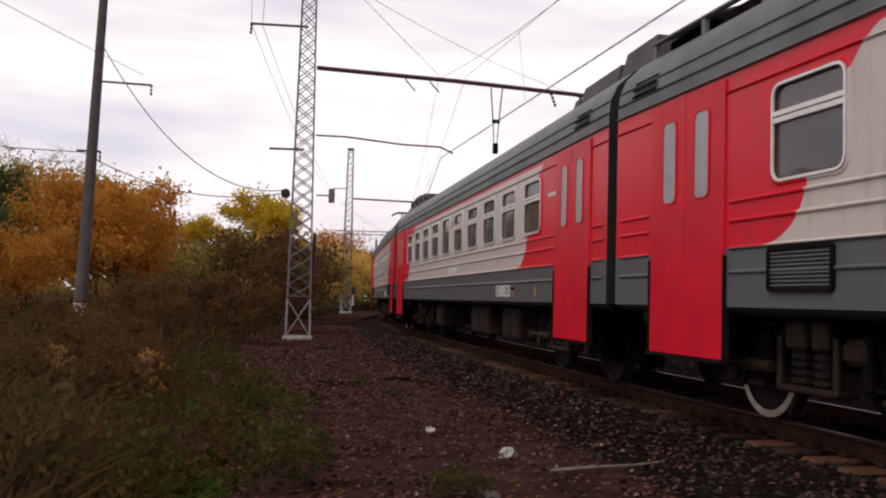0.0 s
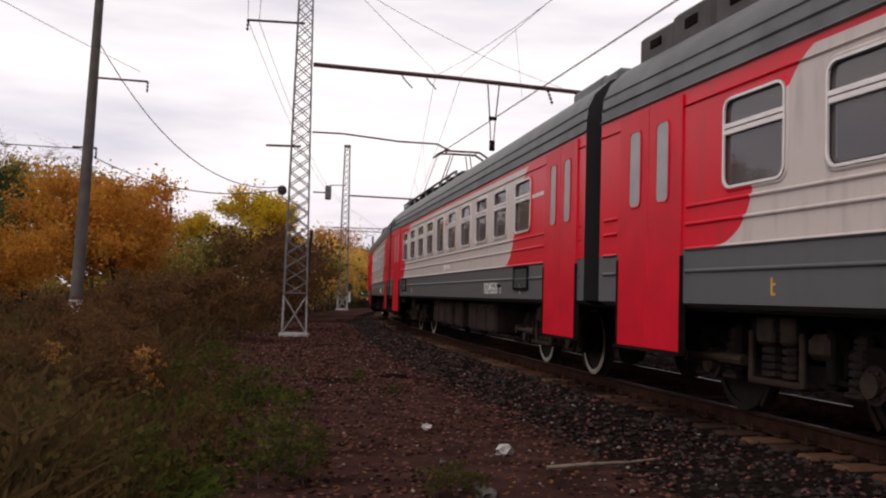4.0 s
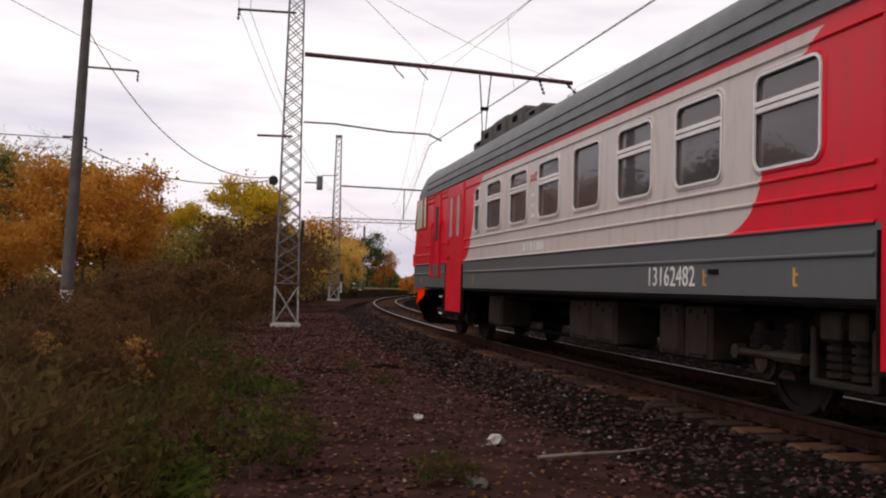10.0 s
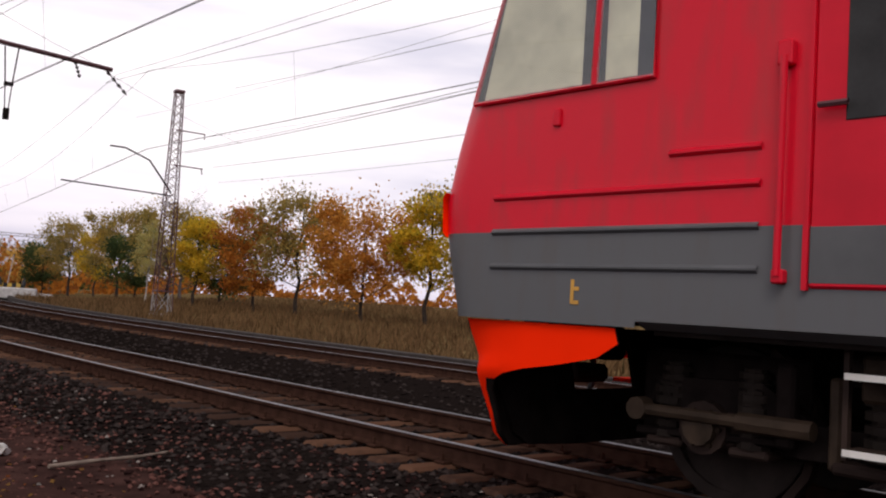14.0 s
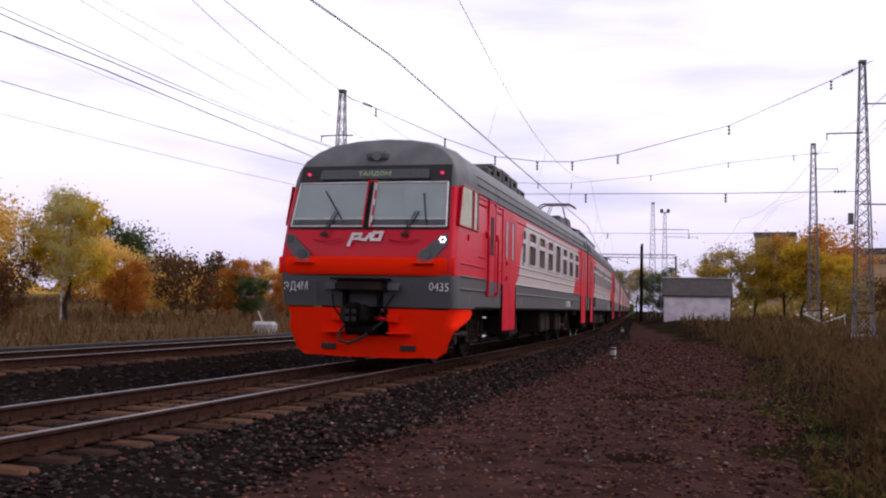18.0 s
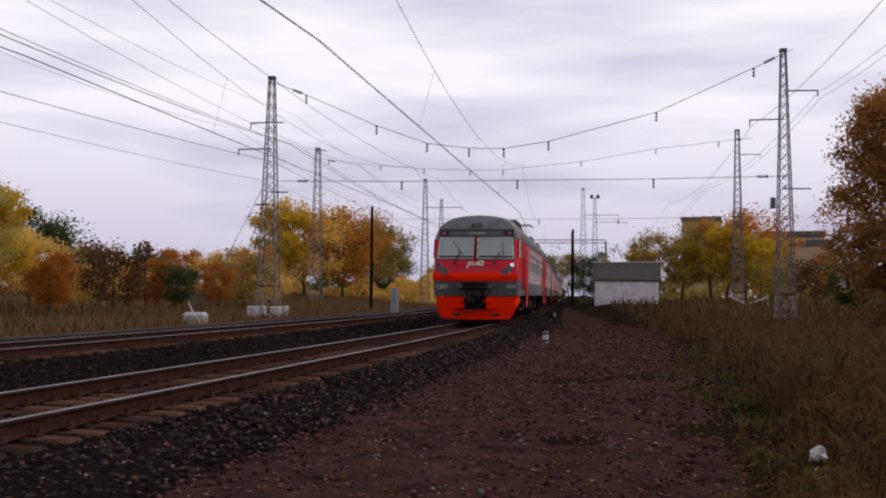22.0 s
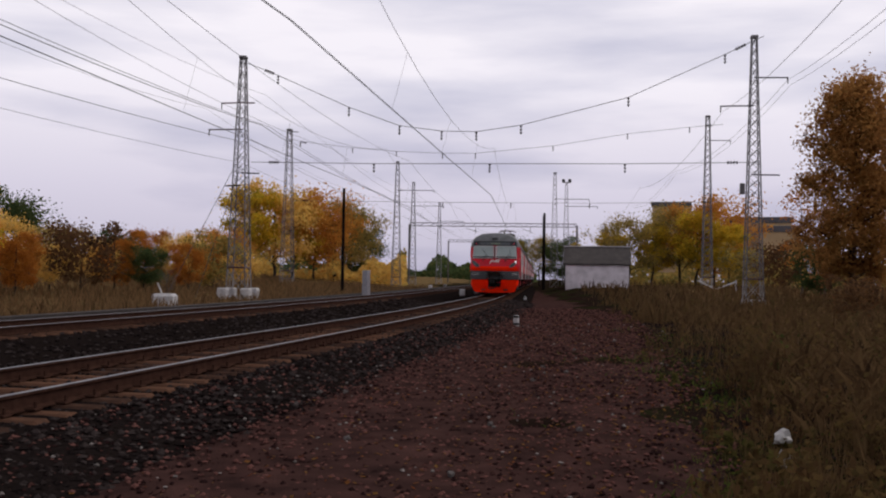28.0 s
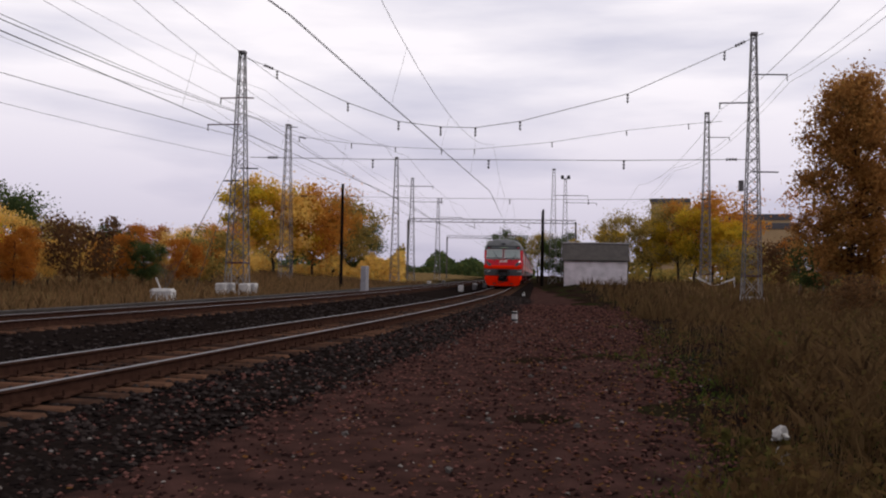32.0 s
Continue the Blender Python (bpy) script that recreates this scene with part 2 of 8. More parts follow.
# Interior and seat colours hold the dimness of the unlit coach.
M_INSIDE = mat("shade_dark_interior", (0.03, 0.03, 0.032), 0.9, vary=0.4)
M_SEAT = mat("dimmed_seat_fabric", (0.05, 0.045, 0.05), 0.9, vary=0.4)
# The film's mauve-grey is light dust plus the dull sky reflection, as colour.
M_GLASS = glass_mat("window_glass", (0.30, 0.30, 0.32), ior=1.9, film=0.30, dust_sheen_col=(0.24, 0.205, 0.22))
M_SHIELD = glass_mat("windscreen_glass", (0.84, 0.88, 0.86), ior=1.1)
M_FROST = mat("frosted_door_glass", (0.36, 0.35, 0.36), 0.35, vary=0.2, scale=4)
M_LETTER = mat("white_lettering", (0.72, 0.70, 0.68), 0.6, vary=0.2)
M_YELLOW = mat("yellow_marking", (0.62, 0.33, 0.06), 0.6, vary=0.2)
M_TAILRED = mat("red_lamp_lit", (0.6, 0.02, 0.05), 0.3, emit=(1.0, 0.03, 0.12, 0.7))
M_LAMPON = mat("white_lamp_lit", (0.9, 0.9, 0.9), 0.3, emit=(1.0, 0.80, 0.85, 2.2))
M_LAMPOFF = mat("lamp_glass_unlit", (0.085, 0.092, 0.10), 0.2, 0.2, vary=0.2)
M_LED = mat("led_text", (0.30, 0.36, 0.22), 0.5, emit=(0.65, 0.9, 0.4, 0.12))
M_INSUL = mat("porcelain_insulator", (0.03, 0.018, 0.018), 0.25, vary=0.3)
M_LIME = mat("worn_whitewash", (0.36, 0.345, 0.35), 0.85, vary=0.5, scale=5, bump=0.1)
M_STEEL = mat("galvanised_lattice", (0.165, 0.155, 0.165), 0.6, 0.3, vary=0.35, scale=3)
M_OXIDE = mat("red_oxide_steel", (0.085, 0.028, 0.034), 0.6, vary=0.35, scale=4)
M_WIRE = mat("copper_wire_dark", (0.11, 0.105, 0.115), 0.55, 0.5, vary=0.2)
M_CONC = mat("weathered_concrete", (0.11, 0.094, 0.088), 0.9, vary=0.35, scale=2.5, bump=0.25, spec=0.25)
M_CONCW = mat("whitewashed_concrete", (0.55, 0.53, 0.53), 0.85, vary=0.35, scale=3.5, bump=0.2)
M_SLEEPER = mat("sleeper_concrete_rust", (0.105, 0.054, 0.035), 0.9, col2=(0.045, 0.026, 0.02), scale=5, bump=0.3, per_object=True, spec=0.0)
M_RAILTOP = mat("polished_rail_head", (0.19, 0.18, 0.19), 0.45, 0.85, vary=0.4, scale=3)
M_RUST = mat("rail_rust", (0.052, 0.026, 0.019), 0.8, vary=0.4, scale=8, bump=0.2, spec=0.0)
M_BALLAST = mat("dark_ballast", (0.017, 0.0125, 0.0115), 0.95, col2=(0.008, 0.006, 0.0056), scale=18, bump=0.9, bscale=60, spec=0.0)
M_STONE = mat("ballast_stone", (0.037, 0.0285, 0.027), 0.9, col2=(0.012, 0.009, 0.0085), scale=3, island=True, spec=0.0)
M_REDSTONE = mat("reddish_stone", (0.125, 0.056, 0.047), 0.9, col2=(0.022, 0.011, 0.0105), scale=3, island=True, spec=0.0)
M_WOOD = mat("grey_driftwood", (0.22, 0.17, 0.14), 0.85, vary=0.45, scale=8, bump=0.3, spec=0.25)
M_LITTER = mat("white_plastic", (0.50, 0.48, 0.46), 0.5, vary=0.3, scale=9)
M_BRICK = mat("hut_whitewash", (0.74, 0.68, 0.72), 0.9, vary=0.3, scale=1.2, bump=0.1)
M_SLATE = mat("hut_roof_felt", (0.055, 0.045, 0.042), 0.9, vary=0.4, scale=1.5)
M_FLAT = mat("ochre_facade", (0.42, 0.29, 0.16), 0.9, vary=0.2, scale=0.4)
M_FLATDARK = mat("grey_facade", (0.09, 0.085, 0.095), 0.9, vary=0.2, scale=0.4)
M_FARGLASS = mat("far_window", (0.10, 0.095, 0.10), 0.3, vary=0.3)
M_BARK = mat("brown_bark", (0.045, 0.033, 0.027), 0.95, vary=0.5, scale=6, bump=0.4, spec=0.25)
M_BIRCH = mat("birch_bark", (0.50, 0.46, 0.43), 0.85, col2=(0.10, 0.085, 0.075), scale=4, bump=0.2)
M_TWIG = mat("bare_twigs", (0.13, 0.105, 0.10), 0.95, vary=0.4, spec=0.25)


def ground_mat():
    """Trodden earth: dark soil, reddish grit by the track, moss and leaf litter in patches."""
    m = mat("trodden_earth", (0.024, 0.015, 0.011), 0.95, col2=(0.010, 0.006, 0.005), scale=1.3, bump=0.8, bscale=26, spec=0.0)
    N, L = m.node_tree.nodes, m.node_tree.links
    b = N["Principled BSDF"]
    base = b.inputs["Base Color"].links[0].from_socket
    co = N.new("ShaderNodeTexCoord")
    n = N.new("ShaderNodeTexNoise")
    n.inputs["Scale"].default_value, n.inputs["Detail"].default_value = 0.45, 9
    L.new(co.outputs["Object"], n.inputs["Vector"])
    r = N.new("ShaderNodeValToRGB")
    r.color_ramp.elements[0].position, r.color_ramp.elements[1].position = 0.48, 0.64
    L.new(n.outputs[0], r.inputs[0])
    mx = N.new("ShaderNodeMix")
    mx.data_type = "RGBA"
    L.new(r.outputs[0], mx.inputs[0])
    L.new(base, mx.inputs[6])
    mx.inputs[7].default_value = (0.017, 0.019, 0.007, 1)
    v = N.new("ShaderNodeTexVoronoi")
    v.inputs["Scale"].default_value = 22
    L.new(co.outputs["Object"], v.inputs["Vector"])
    r2 = N.new("ShaderNodeValToRGB")
    r2.color_ramp.elements[0].position, r2.color_ramp.elements[1].position = 0.0, 0.22
    r2.color_ramp.elements[0].color, r2.color_ramp.elements[1].color = (1, 1, 1, 1), (0, 0, 0, 1)
    L.new(v.outputs["Distance"], r2.inputs[0])
    mx2 = N.new("ShaderNodeMix")
    mx2.data_type = "RGBA"
    L.new(r2.outputs[0], mx2.inputs[0])
    L.new(mx.outputs[2], mx2.inputs[6])
    mx2.inputs[7].default_value = (0.05, 0.028, 0.02, 1)
    L.new(mx2.outputs[2], b.inputs["Base Color"])
    return m


M_GROUND = ground_mat()
M_GRIT = mat("reddish_grit", (0.066, 0.033, 0.0285), 0.95, col2=(0.028, 0.0155, 0.014), scale=2.2, bump=1.0, bscale=45, spec=0.0)
L_ORANGE = leaf_mat("orange_maple_leaves", [(0.20, 0.080, 0.022), (0.50, 0.200, 0.040), (0.64, 0.31, 0.060), (0.30, 0.17, 0.045)])
L_YELLOW = leaf_mat("yellow_leaves", [(0.272, 0.178, 0.017), (0.752, 0.481, 0.042), (0.502, 0.376, 0.042), (0.146, 0.156, 0.025)])
L_OLIVE = leaf_mat("olive_leaves", [(0.10, 0.10, 0.042), (0.25, 0.205, 0.065), (0.43, 0.285, 0.08), (0.18, 0.165, 0.06)])
L_GREEN = leaf_mat("dull_green_leaves", [(0.029, 0.048, 0.024), (0.071, 0.1, 0.037), (0.119, 0.13, 0.043)])
L_RUSSET = leaf_mat("russet_leaves", [(0.113, 0.039, 0.017), (0.361, 0.13, 0.031), (0.543, 0.207, 0.033), (0.181, 0.087, 0.027)])
L_BIRCH = leaf_mat("birch_leaves", [(0.22, 0.25, 0.11), (0.40, 0.40, 0.17), (0.64, 0.50, 0.17), (0.27, 0.32, 0.15)])
L_WEED = leaf_mat("dry_weeds", [(0.034, 0.020, 0.011), (0.082, 0.047, 0.023), (0.130, 0.080, 0.038), (0.052, 0.036, 0.016)])
L_STRAW = leaf_mat("straw_grass", [(0.081, 0.048, 0.023), (0.217, 0.131, 0.065), (0.136, 0.084, 0.041)])
L_GRASS = leaf_mat("low_green_grass", [(0.023, 0.037, 0.01), (0.057, 0.084, 0.017), (0.088, 0.108, 0.023), (0.081, 0.058, 0.02)])

L_BROWN = leaf_mat("withered_brown_leaves", [(0.045, 0.025, 0.016), (0.12, 0.066, 0.036), (0.17, 0.085, 0.036), (0.07, 0.05, 0.026)])
L_COPPER = leaf_mat("copper_gold_leaves", [(0.16, 0.072, 0.028), (0.33, 0.155, 0.052), (0.46, 0.235, 0.072), (0.22, 0.125, 0.044)])
L_WITHER = leaf_mat("withered_weed_leaves", [(0.040, 0.023, 0.012), (0.095, 0.054, 0.024), (0.125, 0.083, 0.032), (0.058, 0.046, 0.020)])
L_HERB = leaf_mat("olive_herb_leaves", [(0.026, 0.034, 0.011), (0.062, 0.068, 0.020), (0.115, 0.098, 0.030), (0.045, 0.040, 0.016)])
M_MEADOW = mat("dry_meadow", (0.20, 0.13, 0.06), 0.95, col2=(0.075, 0.055, 0.025), scale=0.6, bump=0.8, bscale=14, spec=0.0)
L_GOLD = leaf_mat("pale_gold_leaves", [(0.462, 0.264, 0.077), (0.726, 0.462, 0.132), (0.814, 0.528, 0.132), (0.44, 0.363, 0.132)])
L_FALLEN = leaf_mat("fallen_leaves", [(0.055, 0.028, 0.014), (0.17, 0.055, 0.022), (0.24, 0.13, 0.04), (0.09, 0.03, 0.02), (0.15, 0.10, 0.055)])
M_PEBBLE = mat("pale_pebble", (0.22, 0.19, 0.175), 0.9, vary=0.5, scale=3, island=True, spec=0.2)
M_RIM = mat("worn_white_rim", (0.66, 0.58, 0.48), 0.6, col2=(0.30, 0.25, 0.20), scale=5)
M_HOUSING = mat("lamp_housing_grey", (0.06, 0.064, 0.07), 0.35, vary=0.2)


# ------------------------------------------------------------------ the line of the near track
R_MID, AZ = 354.4, radians(-76.28)
AXIS = 6.535  # metres from the camera's side line to the near track's middle
T2 = 13.5     # and to the far track's middle


def track_line():
    """Samples of the near track's middle line: s, x, y, heading; s = 0 is nearest to the camera, s grows with the train's way."""
    ds = 0.5
    ss = np.arange(-420, 760, ds)
    k = np.interp(ss, [-150, -100, 5, 14, 26, 40, 58, 75], [0, 1 / R_MID, 1 / R_MID, 0.00028, 0.00211, 0.00162, 0.00133, 0])
    i0 = int(np.argmin(abs(ss)))
    psi = np.cumsum(k) * ds
    psi -= psi[i0]
    head = math.atan2(math.cos(AZ - math.pi / 2), -math.sin(AZ - math.pi / 2)) + psi
    x, y = np.cumsum(np.cos(head)) * ds, np.cumsum(np.sin(head)) * ds
    return ss, x - x[i0] - math.sin(AZ) * AXIS, y - y[i0] + math.cos(AZ) * AXIS, head


TS, TX, TY, TH = track_line()


def on_track(s, perp=AXIS, z=0.0):
    h, off = np.interp(s, TS, TH), AXIS - perp
    return Vector((np.interp(s, TS, TX) + off * math.sin(h), np.interp(s, TS, TY) - off * math.cos(h), z))


def heading(s):
    return float(np.interp(s, TS, TH))


def perp_of(x, y):
    """Metres from the camera's side line towards the tracks, for arrays of places."""
    px, py, hd = TX[::4], TY[::4], TH[::4]
    out = np.empty(len(x))
    for a in range(0, len(x), 4000):
        dx, dy = x[a:a + 4000, None] - px, y[a:a + 4000, None] - py
        i = (dx * dx + dy * dy).argmin(1)
        r = np.arange(len(i))
        out[a:a + 4000] = AXIS - (dx[r, i] * np.sin(hd[i]) - dy[r, i] * np.cos(hd[i]))
    return out


# ------------------------------------------------------------------ mesh helpers
def link(name, me, m, parent=None, label="", smooth=False):
    me.materials.append(m)
    if smooth:
        me.polygons.foreach_set("use_smooth", [True] * len(me.polygons))
    ob = new(name, me)
    if parent:
        ob.parent = parent
    if label:
        tagged(ob, label)
    return ob


def part(name, bm, m, parent=None, label="", smooth=False):
    me = bpy.data.meshes.new(name)
    bm.to_mesh(me)
    bm.free()
    return link(name, me, m, parent, label, smooth)


def raw(name, V, Fc, m, parent=None, label="", smooth=False):
    me = bpy.data.meshes.new(name)
    me.from_pydata([tuple(v) for v in V], [], Fc)
    return link(name, me, m, parent, label, smooth)


def empty(name, label="", category="", group="", m=None):
    ob = new(name)
    ob.empty_display_size = 0.2
    if m is not None:
        ob.matrix_basis = m
    return tagged(ob, label, category, group)


def add_box(bm, c, size, bevel=0.0, m=None):
    """A box by its middle and size; bevelled edges where asked."""
    r = bmesh.ops.create_cube(bm, size=1, matrix=Matrix.Translation(c) @ Matrix.Diagonal((*size, 1)))
    vs = r["verts"]
    if bevel:
        es = list({e for v in vs for e in v.link_edges})
        got = bmesh.ops.bevel(bm, geom=es, offset=bevel, segments=1, affect="EDGES")
        vs = list({v for f in got["faces"] for v in f.verts} | {v for v in vs if v.is_valid})
    if m is not None:
        bmesh.ops.transform(bm, matrix=m, verts=[v for v in vs if v.is_valid])
    return vs


def add_tube(bm, a, b, r, seg=6, r2=None):
    """A round bar from a to b."""
    a, b = Vector(a), Vector(b)
    d = b - a
    m = Matrix.Translation((a + b) / 2) @ d.to_track_quat("Z", "Y").to_matrix().to_4x4()
    bmesh.ops.create_cone(bm, cap_ends=True, segments=seg, radius1=r, radius2=r if r2 is None else r2, depth=d.length, matrix=m)


def box_part(name, c, size, m, parent, bevel=0.0, label=""):
    bm = bmesh.new()
    add_box(bm, c, size, bevel)
    return part(name, bm, m, parent, label)


def tube_part(name, pts, r, m, parent, seg=6, label=""):
    return wire(name, pts, r, m, parent, label, seg)


def wire(name, pts, r, m, parent=None, label="", seg=3):
    """A thin line through points, one strip of seg sides."""
    pts = [Vector(p) for p in pts]
    V, Fc = [], []
    for i, p in enumerate(pts):
        d = (pts[min(i + 1, len(pts) - 1)] - pts[max(i - 1, 0)]).normalized()
        side = d.cross(Vector((0, 0, 1)))
        side = side.normalized() if side.length > 1e-4 else Vector((1, 0, 0))
        up = side.cross(d)
        for k in range(seg):
            a = 2 * math.pi * k / seg
            V.append(p + (side * math.cos(a) + up * math.sin(a)) * r)
    for i in range(len(pts) - 1):
        for k in range(seg):
            a, b = i * seg + k, i * seg + (k + 1) % seg
            Fc.append((a, b, b + seg, a + seg))
    return raw(name, V, Fc, m, parent, label)


def sag(a, b, drop, n=14):
    a, b = Vector(a), Vector(b)
    return [a.lerp(b, i / n) - Vector((0, 0, drop * 4 * (i / n) * (1 - i / n))) for i in range(n + 1)]


def text_part(name, body, size, m, parent, place, label="", depth=0.004, squeeze=1.0):
    """Lettering as thin mesh; place maps its x-y plane into the parent's space."""
    cu = bpy.data.curves.new(name, "FONT")
    cu.body, cu.size, cu.align_x, cu.align_y, cu.extrude, cu.resolution_u = body, size, "CENTER", "CENTER", depth, 2
    tmp = bpy.data.objects.new(name, cu)
    me = bpy.data.meshes.new_from_object(tmp)
    bpy.data.objects.remove(tmp)
    me.transform(place @ Matrix.Diagonal((squeeze, 1, 1, 1)))
    return link(name, me, m, parent, label)


SIDE_R = Matrix(((1, 0, 0, 0), (0, 0, -1, 0), (0, 1, 0, 0), (0, 0, 0, 1)))  # lettering on the -y side, read from outside


# ------------------------------------------------------------------ the train
ROOF_HALF = [(1.74, 3.49), (1.74, 3.62), (1.72, 3.82), (1.63, 4.02), (1.42, 4.22), (1.05, 4.38), (0.55, 4.47), (0, 4.50)]
ROOF = ROOF_HALF + [(-y, z) for y, z in reversed(ROOF_HALF[:-1])]


def rounded(w, h, r, n=4):
    """A rounded rectangle round the origin."""
    out = []
    for cx, cy, a0 in ((w / 2 - r, h / 2 - r, 0), (-w / 2 + r, h / 2 - r, 90), (-w / 2 + r, -h / 2 + r, 180), (w / 2 - r, -h / 2 + r, 270)):
        for i in range(n + 1):
            a = radians(a0 + 90 * i / n)
            out.append((cx + r * math.cos(a), cy + r * math.sin(a)))
    return out


def ring(name, w, h, r, border, depth, place, m, parent, label=""):
    """A frame with rounded corners: outer and inner loops, with thickness."""
    o, i = rounded(w + 2 * border, h + 2 * border, r + border), rounded(w, h, r)
    n = len(o)
    V = [place @ Vector((x, y, z)) for z in (0, depth) for lp in (o, i) for x, y in lp]
    Fc = []
    for k in range(n):
        q = (k + 1) % n
        Fc += [(2 * n + k, 2 * n + q, 3 * n + q, 3 * n + k), (k, q, 2 * n + q, 2 * n + k), (n + k, 3 * n + k, 3 * n + q, n + q)]
    return raw(name, V, Fc, m, parent, label)


def side_wall(x0, x1, z0, z1, holes, side):
    """A wall plate on y = side * 1.74 with rectangular openings and their reveals."""
    xs = sorted({x0, x1, *[h[0] for h in holes], *[h[1] for h in holes]})
    zs = sorted({z0, z1, *[h[2] for h in holes], *[h[3] for h in holes]})
    V, Fc = [], []

    def quad(*p):
        a = len(V)
        V.extend(p)
        Fc.append((a, a + 1, a + 2, a + 3))

    y, yi = side * 1.74, side * 1.66
    for a, b in zip(xs, xs[1:]):
        for c, d in zip(zs, zs[1:]):
            mx, mz = (a + b) / 2, (c + d) / 2
            if any(h[0] < mx < h[1] and h[2] < mz < h[3] for h in holes):
                continue
            quad((a, y, c), (b, y, c), (b, y, d), (a, y, d))
            quad((a, yi, c), (a, yi, d), (b, yi, d), (b, yi, c))
    for a, b, c, d in holes:
        quad((a, y, c), (a, yi, c), (b, yi, c), (b, y, c))
        quad((a, y, d), (b, y, d), (b, yi, d), (a, yi, d))
        quad((a, y, c), (a, y, d), (a, yi, d), (a, yi, c))
        quad((b, y, c), (b, yi, c), (b, yi, d), (b, y, d))
    quad((x0, y, z0), (x1, y, z0), (x1, side * 1.62, z0 - 0.05), (x0, side * 1.62, z0 - 0.05))
    return V, Fc


def plate_on_side(x, z, side, proud=0.0):
    """Maps a drawing's x-y plane onto the car side at x, z; +z of the drawing looks outward."""
    if side < 0:
        return Matrix.Translation((x, -1.74 - proud, z)) @ SIDE_R
    return Matrix.Translation((x, 1.74 + proud, z)) @ Matrix(((-1, 0, 0, 0), (0, 0, 1, 0), (0, 1, 0, 0), (0, 0, 0, 1)))


def window(car, x, w, side, liv, split=True):
    """One saloon window: a pressed bead in the body's paint, a thin bright frame (with its transom), a pane."""
    zc, h = 2.755, 0.85
    pl = plate_on_side(x, zc, side, 0.0)
    bead = rounded(w + 0.07, h + 0.07, 0.12), rounded(w + 0.13, h + 0.13, 0.15)
    n = len(bead[0])
    V = [pl @ Vector((a, b, 0.016)) for a, b in bead[0]] + [pl @ Vector((a, b, 0.018)) for a, b in rounded(w + 0.10, h + 0.10, 0.135)] + [pl @ Vector((a, b, 0.0)) for a, b in bead[1]]
    raw("window_bead", V, [(r * n + k, r * n + (k + 1) % n, (r + 1) * n + (k + 1) % n, (r + 1) * n + k) for r in (0, 1) for k in range(n)], liv, car, smooth=True)
    fr = ring("window_frame", w, h, 0.10, 0.027, 0.024, pl, M_ALU, car, "thin bright aluminium window frame")
    ring("rubber_seal", w - 0.03, h - 0.03, 0.09, 0.008, 0.008, pl, M_BLACK, fr)
    pts = rounded(w + 0.02, h + 0.02, 0.11)
    raw("window_pane", [pl @ Vector((a, b, -0.016)) for a, b in pts], [tuple(range(len(pts)))], M_GLASS, car).visible_shadow = False
    if split:
        bm = bmesh.new()
        add_box(bm, (0, 0.167, 0.002), (w, 0.050, 0.05), 0.006)
        add_box(bm, (0, 0.109, -0.002), (w, 0.054, 0.045), 0.006)
        bmesh.ops.transform(bm, matrix=pl, verts=bm.verts)
        part("transom", bm, M_ALU, fr)
    return fr


def door(car, x0, x1, side):
    """A pair of sliding leaves, red, running down below the body, with two tall narrow windows."""
    xc, w = (x0 + x1) / 2, x1 - x0
    pl = plate_on_side(xc, 2.155, side, 0.0)
    bm = bmesh.new()
    for k in (-1, 1):
        add_box(bm, (k * w / 4, -0.115, 0.0), (w / 2 - 0.008, 2.80, 0.045), 0.008)
    bmesh.ops.transform(bm, matrix=pl, verts=bm.verts)
    d = part("door", bm, M_RED, car, "red double sliding door")
    for k in (-0.22, 0.22):
        p2 = pl @ Matrix.Translation((k * w, 0.60, 0.022))
        pts = rounded(0.28, 0.90, 0.07)
        raw("door_window", [p2 @ Vector((a, b, 0.004)) for a, b in pts], [tuple(range(len(pts)))], M_FROST, d, "frosted narrow window")
        ring("window_seal", 0.28, 0.90, 0.07, 0.022, 0.012, p2, M_RED, d)
    bm = bmesh.new()
    for a in (-1, 1):
        add_box(bm, (a * (w / 2 + 0.012), -1.0, 0.0), (0.025, 1.05, 0.07))
    add_box(bm, (0, -1.53, 0.02), (w + 0.05, 0.03, 0.09))
    bmesh.ops.transform(bm, matrix=pl, verts=bm.verts)
    part("door_edge", bm, M_UNDER, d, "grimy grey door edge")
    return d


def ribs(car, spans, side, m, levels=(1.51, 1.745, 2.01, 2.20)):
    for z in levels:
        for a, b in spans:
            V = [(a, 0, -0.024), (b, 0, -0.024), (b, 0.024, -0.006), (a, 0.024, -0.006), (b, 0.024, 0.006), (a, 0.024, 0.006), (b, 0, 0.024), (a, 0, 0.024)]
            V = [(x, side * (1.74 + y), z + dz) for x, y, dz in V]
            raw("rib", V, [(0, 1, 2, 3), (3, 2, 4, 5), (5, 4, 6, 7)], m, car)


